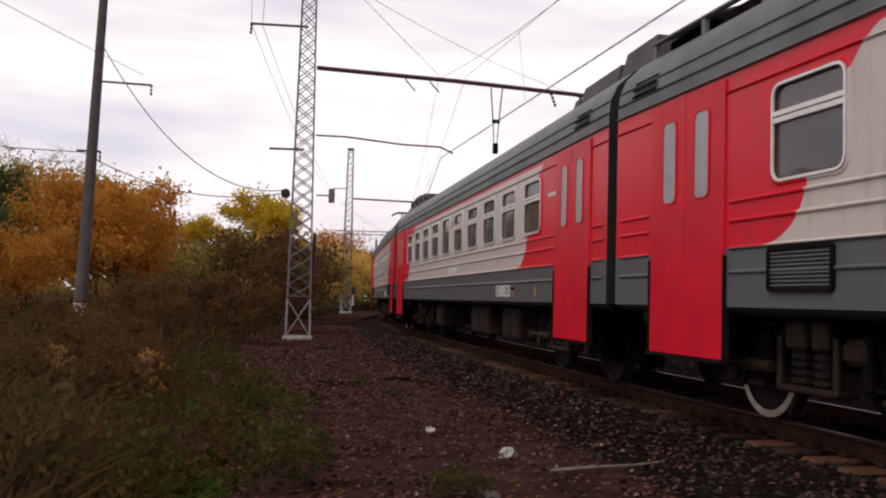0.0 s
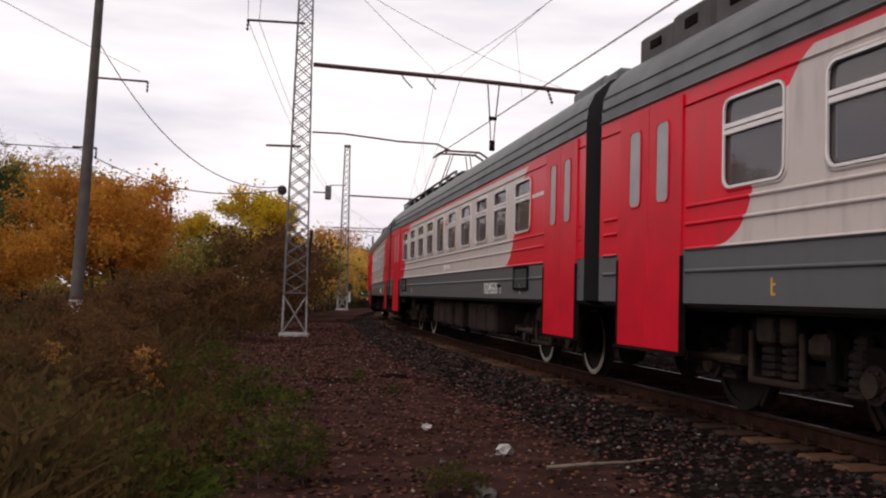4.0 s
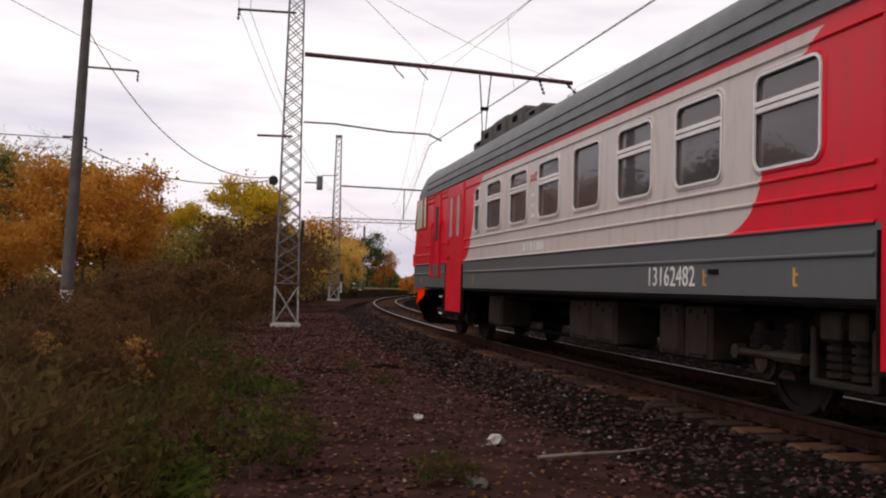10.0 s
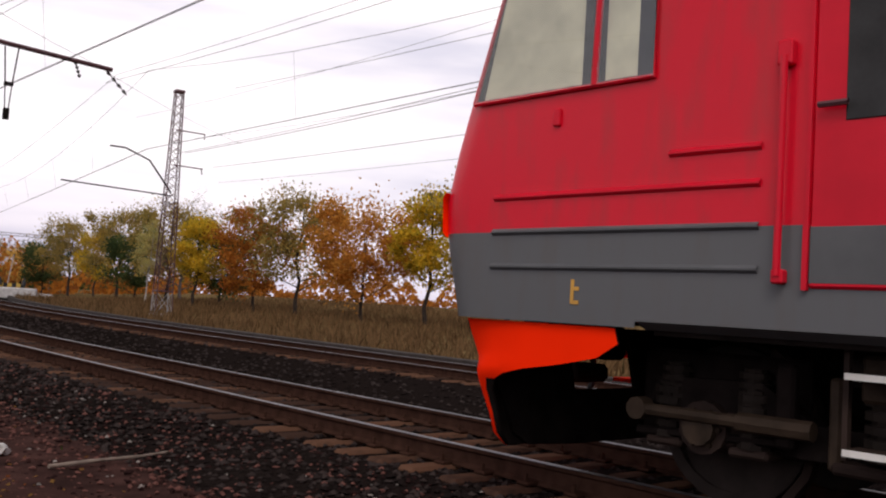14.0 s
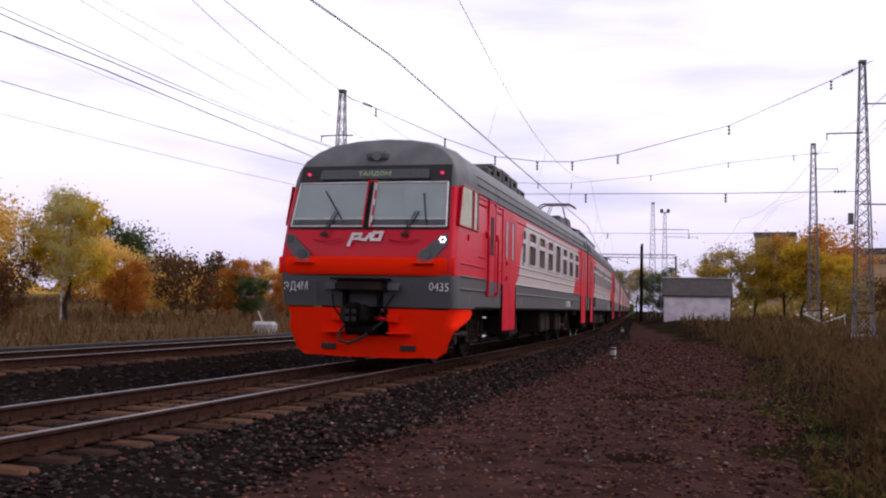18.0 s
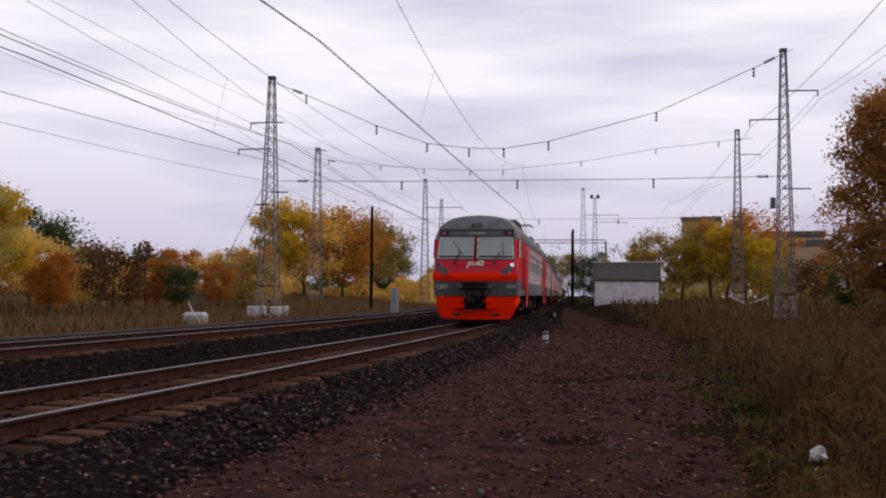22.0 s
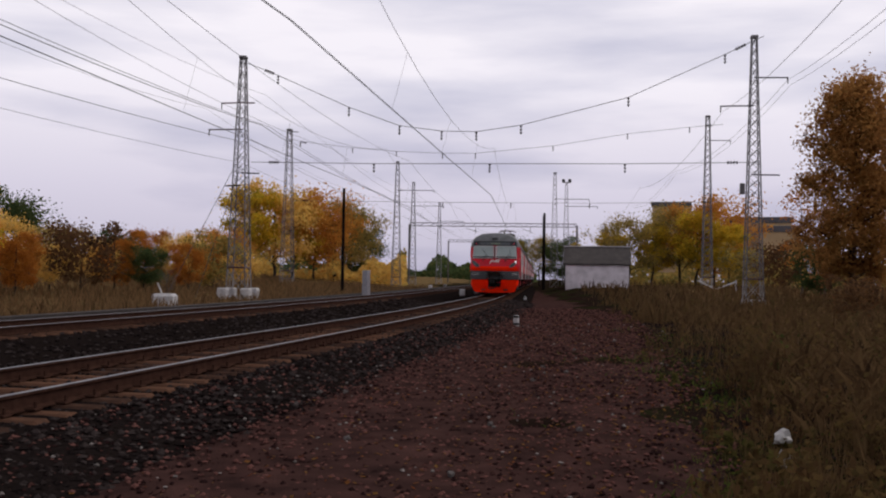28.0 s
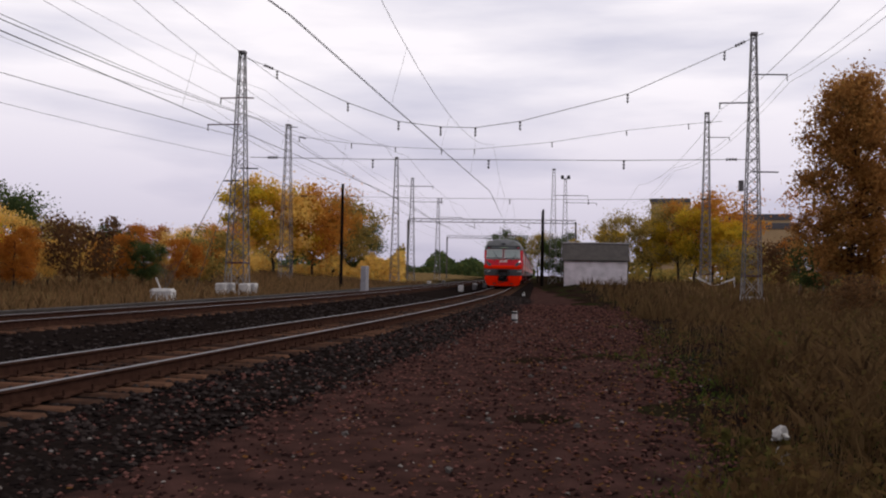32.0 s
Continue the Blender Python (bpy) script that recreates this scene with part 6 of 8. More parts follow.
for s in (160, 230):
    portal("distant lattice crossbeam portal over the yard", at_s(s, -3, -0.3), at_s(s, 26, -0.3), 10.5)


def pole(label, place, height, r0, r1, lean=(0, 0), white=0.0, arms=(), m=None):
    """A round tapered pole with optional cross arms and a whitewashed foot."""
    po = empty("utility_pole", label, "pole", "", pose(*place, lean[0], lean[1], 0))
    bm = bmesh.new()
    add_tube(bm, (0, 0, -0.3), (0, 0, height), r0, 14, r1)
    part("shaft", bm, m or M_CONC, po)
    if white:
        bm = bmesh.new()
        add_tube(bm, (0, 0, 0.0), (0, 0, white), r0 + 0.012, 14, r0 + 0.006)
        part("painted_foot", bm, M_CONCW, po, "whitewashed foot")
        bm = bmesh.new()
        add_tube(bm, (0, 0, white), (0, 0, white + 0.12), r0 + 0.012, 14, r0 + 0.008)
        part("red_band", bm, M_OXIDE, po)
    for z, a, b in arms:
        tube_part("cross_arm", [(a[0], a[1], z), (b[0], b[1], z)], 0.04, M_OXIDE, po)
        insulator(po, (b[0], b[1], z), (b[0], b[1], z - 0.4), 3, 0.05)
    return po


pole("leaning concrete pole with a whitewashed foot in the weeds", (-12.96, 33.11, -0.45), 12.2, 0.235, 0.15, (0, 1.6), 1.15, ((9.15, (0.0, 0.0), (1.9, 0.2)), (6.6, (-0.55, 0.0), (0.3, 0.0))))
pole("old wooden pole with a cross arm", (-27.2, 92.2, -0.3), 9.6, 0.22, 0.16, (0, 1), 0.7, ((8.6, (-0.7, 0), (0.7, 0)), (8.0, (-0.5, 0), (0.5, 0))), M_BARK)
pole("grey concrete pole beside the line", (-10.38, 139.6, -0.3), 10.3, 0.2, 0.15)
pole("grey concrete pole beside the line", (-13.0, 170.0, -0.3), 10.3, 0.2, 0.15)
pole("grey concrete pole beside the line", (-17.5, 148.0, -0.3), 9.0, 0.2, 0.15)
pole("dark pole beyond the far track", (44.9, -72.2, -0.3), 9.5, 0.16, 0.12, m=M_UNDER)
pole("twin dark pole near the far hut", (43.4, -122.5, 0.0), 10.4, 0.2, 0.15, m=M_UNDER)
pole("twin dark pole near the far hut", (44.1, -124.2, 0.0), 10.2, 0.2, 0.15, m=M_UNDER)

# wires of both tracks: supports along the line
SUP = [-275, -215, -150, -90.5, -33.5, 18, 58, 100, 150, 205, 260, 330]


def line_wire(name, perp, z, drop, label, r=0.011, s_list=SUP, zig=0.0):
    """A wire hung straight from support to support (chords of the curve), sagging between; perp and z may differ at each support."""
    pts, k = [], len(s_list)
    pp = [p + zig * (1 if i % 2 else -1) for i, p in enumerate(perp if isinstance(perp, (list, tuple)) else [perp] * k)]
    zz = z if isinstance(z, (list, tuple)) else [z] * k
    for i in range(k - 1):
        a, b = at_s(s_list[i], pp[i], zz[i]), at_s(s_list[i + 1], pp[i + 1], zz[i + 1])
        pts += sag(a, b, drop, 10)[:-1]
    pts.append(at_s(s_list[-1], pp[-1], zz[-1]))
    return tagged(wire(name, pts, r, M_WIRE), label, "overhead wire", "overhead wires")


for pp, nm in ((AXIS, "near"), (T2, "far")):
    line_wire("contact_wire", pp, 6.45, 0.02, "copper contact wire over the %s track" % nm, 0.010, zig=0.2)
    line_wire("contact_wire", pp + 0.05, 6.46, 0.02, "copper contact wire over the %s track" % nm, 0.010, zig=0.2)
    line_wire("messenger_wire", pp - 0.35, 9.4, 1.6, "sagging messenger wire over the %s track" % nm, 0.009)
    for a, b in zip(SUP[2:8], SUP[3:9]):
        n = int((b - a) / 9)
        for i in range(1, n):
            t, sg = i / n, (1 if SUP.index(a) % 2 else -1)
            top = at_s(a, pp - 0.35, 9.4).lerp(at_s(b, pp - 0.35, 9.4), t) - Vector((0, 0, 1.6 * 4 * t * (1 - t)))
            low = at_s(a, pp + 0.2 * sg, 6.47).lerp(at_s(b, pp - 0.2 * sg, 6.47), t)
            wire("dropper", [low, top], 0.005, M_WIRE)["kind"] = "structure"
line_wire("messenger_wire", 7.2, 9.55, 0.5, "second messenger wire hung from the crossbeam", 0.009, [-90.5, -33.5, 18])
line_wire("messenger_wire", 12.0, 9.0, 0.5, "messenger wire hung from the crossbeam's end", 0.009, [-90.5, -33.5, 18])
line_wire("anchor_wire", [-16.5, 6.2], 9.55, 0.2, "thin anchor wire running back from the crossbeam", 0.009, [14, -33.5])
line_wire("anchor_wire", [-20.0, 2.98, 11.3, 22.8], 9.5, 0.2, "thin wire crossing over the tracks", 0.009, [1, -25, -34.5, -47])
line_wire("feeder_wire", -0.75, 11.0, 0.9, "feeder wire on the mast brackets", 0.012, [-150, -90.5, -33.5, 14])
line_wire("feeder_wire", -0.35, 11.0, 1.0, "feeder wire on the mast brackets", 0.012, [-150, -90.5, -33.5, 14])
LINE = [-61.5, 11, 56.5, 123, 190]
line_wire("line_wire", [24.0, 22.4, 20.9, 21.0, 21.0], 10.7, 0.5, "heavy line wire beyond the far track", 0.022, LINE)
line_wire("line_wire", [23.4, 21.6, 20.4, 20.6, 20.6], 10.6, 0.5, "heavy line wire beyond the far track", 0.016, LINE)
line_wire("line_wire", [26.0, 28.8, 22.0, 22.0, 22.0], [10.0, 10.0, 9.6, 9.6, 9.6], 0.4, "heavy line wire beyond the far track", 0.018, LINE)
line_wire("line_wire", [26.5, 29.2, 22.2, 22.3, 22.3], [9.0, 8.9, 8.3, 8.3, 8.3], 0.4, "line wire beyond the far track", 0.012, LINE)
for p, z, d in ((20.6, 12.6, 0.9), (24.6, 11.8, 1.1)):
    line_wire("line_wire", p, z, d, "thin line wire beyond the far track", 0.010, LINE)
for p, z in ((-12.2, 14.0), (-12.4, 13.7), (-8.2, 12.0)):
    line_wire("line_wire", p, z, 1.2, "line wire on the mast brackets over the weeds", 0.015, [8, 60, 109.5, 160])
# wires over the yard between the two tracks
for p, z in ((11.6, 8.6), (16.6, 9.4)):
    line_wire("yard_wire", p, z, 0.6, "overhead wire of the yard", 0.010, [-33.5, 18, 58, 100, 150, 205, 260])
# cable cross-spans
def cross_span(s, pts, label, parent_label):
    sp = empty("cross_span", label, "cable cross-span", "cable cross-spans")
    P = [at_s(s, p, z) for p, z in pts]
    V = []
    for a, b in zip(P, P[1:]):
        V += [a.lerp(b, k / 5) for k in range(5)]
    wire("span_cable", V + [P[-1]], 0.024, M_WIRE, sp)
    for (p, z), q in zip(pts[1:-1], P[1:-1]):
        insulator(sp, q, q - Vector((0, 0, 0.6)), 3, 0.09)
    for a, b in ((P[0], P[1]), (P[-1], P[-2])):
        d = (b - a).normalized()
        insulator(sp, a + d * 1.2, a + d * 1.9, 4, 0.11)
    return sp


cross_span(57.5, [(22.2, 14.9), (20.2, 14.1), (15.5, 12.0), (12.2, 10.8), (9.5, 10.45), (7.3, 10.4), (4.5, 10.8), (-2.1, 12.5), (-7.9, 15.1), (-10.2, 16.2)], "sagging steel cable cross-span between two masts", "")
cross_span(100, [(31, 16.4), (29.9, 16.1), (24, 15.4), (19.1, 15.0), (14, 14.8), (10.4, 14.8), (2, 15.6), (-5.9, 16.9), (-12.4, 17.6), (-15.9, 17.9)], "sagging steel cable cross-span over the yard", "")
cross_span(58.5, [(22.2, 8.6), (14, 8.5), (6.5, 8.5), (-2, 8.5), (-10.1, 8.6)], "level fixing cable under the cross-span", "")
cross_span(101, [(31, 9.6), (14, 9.5), (6.5, 9.5), (-2, 9.5), (-15.9, 9.7)], "level fixing cable under the cross-span", "")
# sagging wires from the leaning pole to the mast
tagged(wire("service_wire", sag((-12.7, 33.1, 12.0), (-40, -8, 10.0), 0.6), 0.014, M_WIRE), "service wire from the leaning pole", "overhead wire", "overhead wires")
ma = Vector(at_s(-33.5, 1.31, 0))
tagged(wire("service_wire", sag((-12.7, 33.1, 10.2), ma + Vector((-0.6, 0, 5.0)), 1.6), 0.02, M_WIRE), "thick service wire sagging to the mast", "overhead wire", "overhead wires")
tagged(wire("service_wire", sag((-13.1, 33.1, 6.1), ma + Vector((-0.6, 0, 4.9)), 0.7), 0.02, M_WIRE), "thick service wire sagging to the mast", "overhead wire", "overhead wires")
tagged(wire("service_wire", sag((-13.1, 33.1, 6.1), (-34, 20, 7.6), 0.7), 0.02, M_WIRE), "thick service wire from the leaning pole", "overhead wire", "overhead wires")
tagged(wire("service_wire", sag((-11.1, 33.3, 9.0), (-14, -10, 9.0), 0.6), 0.012, M_WIRE), "service wire from the pole's arm", "overhead wire", "overhead wires")
# guy wires of the mast on blocks
for top, foot in ((8.9, (40.4, -44.4, -0.3)), (8.2, (39.9, -46.6, -0.3))):
    a, b = at_s(56.5, 22.2, top), foot
    tagged(wire("guy_wire", [a, b], 0.02, M_WIRE), "steel guy wire of the mast", "guy wire", "guy wires")


# painted marks on the web of the near track's far rail
def rail_marks():
    holder = empty("rail_mark", "white paint marks of plain bars on the rail web", "paint mark", "", pose(*on_track(4.45, AXIS + 0.795 - 0.014, -0.09), 0, 0, math.degrees(heading(4.45))))
    for x, w in ((-0.32, 0.02), (-0.27, 0.02), (-0.18, 0.03), (-0.13, 0.03), (-0.08, 0.03), (0.05, 0.018), (0.27, 0.018)):
        box_part("bar", (x, 0, 0), (w, 0.006, 0.07), M_RIM, holder)


rail_marks()


# ------------------------------------------------------------------ buildings and small things
def build_hut():
    """A low whitewashed building with a dark pitched roof beyond the weeds."""
    a, b = Vector((35.75, -109.3, 0.3)), Vector((28.75, -111.35, 0.3))
    c = (a + b) / 2
    w = (b - a).length
    ang = math.degrees(math.atan2(b.y - a.y, b.x - a.x))
    h = empty("hut", "low whitewashed brick hut with a dark felt roof", "hut", "", pose(c.x, c.y, 0.0, 0, 0, ang + 180))
    bm = bmesh.new()
    add_box(bm, (0, 2.6, 1.55), (w, 5.2, 3.3), 0.03)
    part("wall", bm, M_BRICK, h)
    V = [(-w / 2 - 0.25, -0.3, 3.1), (w / 2 + 0.25, -0.3, 3.1), (w / 2 + 0.25, 2.6, 5.2), (-w / 2 - 0.25, 2.6, 5.2), (-w / 2 - 0.25, 5.5, 3.1), (w / 2 + 0.25, 5.5, 3.1)]
    V += [(x, y, z - 0.16) for x, y, z in V]
    raw("roof", V, [(0, 1, 2, 3), (3, 2, 5, 4), (6, 9, 8, 7), (9, 10, 11, 8), (0, 6, 7, 1), (4, 5, 11, 10), (0, 3, 9, 6), (3, 4, 10, 9), (1, 7, 8, 2), (2, 8, 11, 5)], M_SLATE, h, "dark felt roof")
    box_part("ridge", (0, 2.6, 5.2), (w + 0.6, 0.3, 0.1), M_CONCW, h)
    for s in (-1, 1):
        raw("gable", [(s * w / 2, 0.0, 3.1), (s * w / 2, 5.2, 3.1), (s * w / 2, 2.6, 4.95)], [(0, 1, 2)], M_BRICK, h)
    d = box_part("door", (-w * 0.24, -0.02, 1.3), (0.8, 0.06, 1.9), M_CONC, h, 0.02)
    box_part("door_frame", (-w * 0.24, -0.005, 2.3), (1.0, 0.05, 0.1), M_UNDER, d)
    for k in (0.15, 0.34):
        box_part("vent", (w * k, -0.01, 2.6), (0.3, 0.05, 0.2), M_UNDER, h)
    return h


build_hut()


def block_of_flats(label, c, size, rot, storeys, bays):
    """A distant block: facade, dark parapet, rows of real window recesses."""
    f = empty("apartment_block", label, "apartment block", "distant flats", pose(*c, 0, 0, rot))
    bm = bmesh.new()
    add_box(bm, (0, 0, size[2] / 2), size)
    part("facade", bm, M_FLAT, f)
    box_part("parapet", (0, 0, size[2] + 0.6), (size[0] + 0.6, size[1] + 0.6, 1.6), M_FLATDARK, f, 0.1)
    box_part("corner_strip", (-size[0] * 0.38, -size[1] / 2 - 0.1, size[2] / 2), (size[0] * 0.2, 0.3, size[2]), M_FLATDARK, f)
    me = None
    for i in range(storeys):
        for j in range(bays):
            x = -size[0] / 2 + size[0] * (j + 0.5) / bays
            z = size[2] * (i + 0.55) / storeys
            if me is None:
                bm = bmesh.new()
                add_box(bm, (0, 0, 0), (size[0] / bays * 0.45, 0.12, 1.5))
                me = bpy.data.meshes.new("window")
                bm.to_mesh(me)
                bm.free()
                me.materials.append(M_FARGLASS)
            w = new("window", me)
            w.parent = f
            w.location = (x, -size[1] / 2 - 0.05, z)
    return f


block_of_flats("ochre and grey block of flats far behind the trees", (62.5, -297, 0), (11.5, 14, 24.5), 10, 8, 4)
block_of_flats("low ochre and dark block of flats far behind the trees", (32, -262, 0), (16, 14, 17.0), 10, 5, 5)
block_of_flats("low ochre and dark block of flats far behind the trees", (25.5, -250, 0), (9, 12, 14.0), 10, 4, 3)


def small_things():
    # striped distance marker by the path
    mk = empty("marker_post", "short white and black striped marker post", "marker post", "", pose(11.22, -28.99, -0.45))
    bm = bmesh.new()
    add_box(bm, (0, 0, 0.2), (0.16, 0.16, 0.42), 0.02)
    part("post", bm, M_CONCW, mk)
    for z in (0.12, 0.36):
        box_part("black_stripe", (0, 0, z), (0.168, 0.168, 0.07), M_BLACK, mk)
    mk2 = copy_thing(mk, pose(*at_s(66, 4.3, -0.45)))
    # tall pale cabinet post
    pt = empty("cabinet_post", "tall pale grey equipment cabinet beside the far track", "equipment cabinet", "", pose(*at_s(68, 16.2, -0.45)))
    bm = bmesh.new()
    add_box(bm, (0, 0, 1.05), (0.45, 0.5, 2.1), 0.03)
    part("housing", bm, mat("pale_cabinet", (0.30, 0.29, 0.32), 0.6), pt)
    box_part("plinth", (0, 0, 0.1), (0.6, 0.65, 0.3), M_CONC, pt, 0.03)
    # concrete block with a stick
    bx = empty("concrete_block", "whitewashed concrete block in dry grass", "concrete block", "", pose(30.32, -33.25, -0.4, 0, 0, 20))
    bm = bmesh.new()
    add_box(bm, (0, 0, 0.3), (1.05, 0.8, 0.7), 0.12)
    part("block", bm, M_CONCW, bx)
    tube_part("bar", [(0.1, 0, 0.6), (0.35, 0, 1.15)], 0.04, M_CONCW, bx)
    # anchor pillar with stays, seen beyond the tracks
    an = empty("anchor_pillar", "whitewashed concrete anchor pillar of a guyed mast", "anchor pillar", "", pose(28.3, 6.2, -0.4, 0, 0, 12))
    bm = bmesh.new()
    add_box(bm, (0, 0, 0.9), (0.72, 0.6, 2.0), 0.05)
    add_box(bm, (0, 0, 2.05), (0.98, 0.8, 0.5), 0.05)
    part("pillar", bm, M_CONCW, an)
    for k, q in enumerate(((0, -9.2, 5.2), (0.4, -9.6, 3.9))):
        wire("stay", [(0.1, -0.1, 2.2), (q[0], q[1], q[2])], 0.022, M_RUST, an)
    bm = bmesh.new()
    add_tube(bm, (0.15, -1.6, 2.75), (0.12, -1.2, 2.6), 0.06, 8)
    part("turnbuckle", bm, M_RUST, an)
    # crossing blocks with striped boards far along the far track
    cb = empty("striped_barrier", "pale concrete ramp with black and yellow striped boards", "barrier", "", pose(7.4, 109.8, -0.35, 0, 0, -8))
    bm = bmesh.new()
    add_box(bm, (0.6, 0, 0.5), (4.6, 2.2, 1.2), 0.1)
    part("ramp", bm, M_CONCW, cb)
    box_part("ramp_end", (3.6, 0, 0.25), (1.8, 2.0, 0.7), M_CONCW, cb, 0.1)
    yel = mat("yellow_board", (0.55, 0.36, 0.06), 0.6)
    for k in range(7):
        box_part("stripe", (-1.0 + k * 0.42, -0.9, 1.35), (0.4, 0.06, 0.42), yel if k % 2 else M_BLACK, cb)
    for x in (-0.7, 1.6):
        bm = bmesh.new()
        add_tube(bm, (x, -0.9, 1.4), (x, -0.9, 2.2), 0.28, 10, 0.06)
        part("cone", bm, M_BLACK, cb)
    tube_part("thin_post", [(-0.1, 0, 1.0), (0.35, 0, 4.6)], 0.05, M_CONCW, cb)
    # dwarf signal by the line
    sg = empty("signal_post", "short white signal post with a black head", "signal", "", pose(-10.48, 107.5, -0.35))
    bm = bmesh.new()
    add_tube(bm, (0, 0, 0), (0, 0, 2.0), 0.1, 8)
    part("post", bm, M_WHITE, sg)
    box_part("head", (0, 0, 2.35), (0.45, 0.35, 0.8), M_BLACK, sg, 0.06)
    # kilometre posts by the line and point machines in the yard
    for k, (x, y) in enumerate(((-9.8, 127.0), (-12.0, 133.0))):
        bm = bmesh.new()
        add_box(bm, (0, 0, 0.5), (0.25, 0.2, 1.2), 0.02)
        tagged(part("kilometre_post", bm, M_CONCW), "small white kilometre post by the line", "post", "kilometre posts").matrix_basis = pose(x, y, -0.4)
    rnd = random.Random(8)
    for k in range(9):
        s, p = 78 + k * 9 + rnd.uniform(-2, 2), rnd.choice((9.8, 10.4, 11.0, 17.8, 18.6))
        bm = bmesh.new()
        add_box(bm, (0, 0, 0.3), (rnd.uniform(0.4, 0.9), 0.45, rnd.uniform(0.4, 0.8)), 0.06)
        q = at_s(s, p, -0.45)
        tagged(part("relay_box", bm, M_CONCW if k % 2 else M_STEEL), "small pale trackside relay box", "relay box", "trackside boxes").matrix_basis = pose(*q, 0, 0, deg_heading(s))
    # rubbish on the path
    def lump(name, x, y, size, m, label, z=-0.40, seed=1):
        bm = bmesh.new()
        bmesh.ops.create_icosphere(bm, subdivisions=2, radius=1)
        r = random.Random(seed)
        for v in bm.verts:
            v.co *= 1 + r.uniform(-0.4, 0.4)
            v.co.x *= size[0]
            v.co.y *= size[1]
            v.co.z = max(v.co.z, -0.5) * size[2]
        ob = part(name, bm, m)
        ob.matrix_basis = pose(x, y, z + size[2] * 0.4, 0, 0, r.uniform(0, 180))
        return tagged(ob, label, name.replace("_", " "))

    lump("crumpled_bag", 0.68, 9.40, (0.13, 0.08, 0.07), M_LITTER, "crumpled white plastic bag on the grit", seed=2)
    lump("stone", -0.11, 11.06, (0.06, 0.05, 0.05), M_CONCW, "pale stone on the grit", seed=3)
    lump("stone", 0.40, 7.37, (0.14, 0.07, 0.06), M_CONC, "grey flat stone on the grit", seed=4)
    lump("stone", 3.0, 9.0, (0.05, 0.04, 0.04), M_CONCW, "pale stone on the grit", seed=5)
    lump("stone", 2.1, 13.4, (0.05, 0.04, 0.04), M_CONCW, "pale stone on the grit", seed=6)
    lump("stone", -4.6, 9.2, (0.12, 0.10, 0.08), M_CONCW, "pale stone in the grass", seed=7)
    r = random.Random(4)
    for k in range(16):
        s = r.choice((-1, 1)) * r.uniform(7, 24)
        q = at_s(s, r.uniform(0.2, 4.2))
        lump("stone", q.x, q.y, (0.035, 0.03, 0.03), M_CONC, "small pale stone on the grit", seed=20 + k)
    bm = bmesh.new()
    pts = [Vector((1.03, 8.64, -0.38)), Vector((1.42, 8.76, -0.36)), Vector((1.85, 8.99, -0.37)), Vector((2.27, 9.25, -0.36))]
    for i, (a, b) in enumerate(zip(pts, pts[1:])):
        add_tube(bm, a, b, 0.020 - 0.003 * i, 8)
    tagged(part("stick", bm, M_WOOD), "long grey dry stick lying on the grit", "stick")
    # rag and bag among the weeds
    lump("torn_bag", 0.80, -8.35, (0.08, 0.06, 0.09), M_LITTER, "torn white plastic bag caught in weeds", -0.38, seed=12)
    lump("torn_bag", 0.84, -8.55, (0.08, 0.05, 0.08), M_LITTER, "torn white plastic bag caught in weeds", -0.22, seed=14)
    # broken white foundation frame beyond the weeds
    fr = empty("foundation_frame", "broken white concrete frame among the weeds", "concrete frame", "", pose(15.0, -104, 0.2, 0, 0, 40))
    tube_part("bar", [(0, 0, 0), (0, 0, 1.2)], 0.1, M_CONCW, fr)
    tube_part("bar", [(0, 0, 1.0), (2.4, 0, 0.2), (4.6, 0, 1.1)], 0.09, M_CONCW, fr)


small_things()


# ------------------------------------------------------------------ trees and weeds
def limb_strip(V, Fc, a, b, r0, r1, seg=5):
    d = (b - a).normalized()
    u = d.orthogonal().normalized()
    w = d.cross(u)
    n = len(V)
    for p, r in ((a, r0), (b, r1)):
        for k in range(seg):
            t = 2 * math.pi * k / seg
            V.append(p + (u * math.cos(t) + w * math.sin(t)) * r)
    for k in range(seg):
        q = (k + 1) % seg
        Fc.append((n + k, n + q, n + seg + q, n + seg + k))


def leaf_quads(rng, centres, size, droop=0.0):
    """Two crossing-free diamond leaves at each place, turned at random."""
    n = len(centres)
    a = rng.normal(size=(n, 3))
    a /= np.linalg.norm(a, axis=1)[:, None]
    b = np.cross(a, rng.normal(size=(n, 3)))
    b /= np.linalg.norm(b, axis=1)[:, None]
    s = size * rng.uniform(0.6, 1.35, n)[:, None]
    V = np.stack([centres - a * s, centres + b * s * 0.62, centres + a * s, centres - b * s * 0.62], 1)
    return V.reshape(-1, 3), (np.arange(n)[:, None] * 4 + np.arange(4)).tolist()


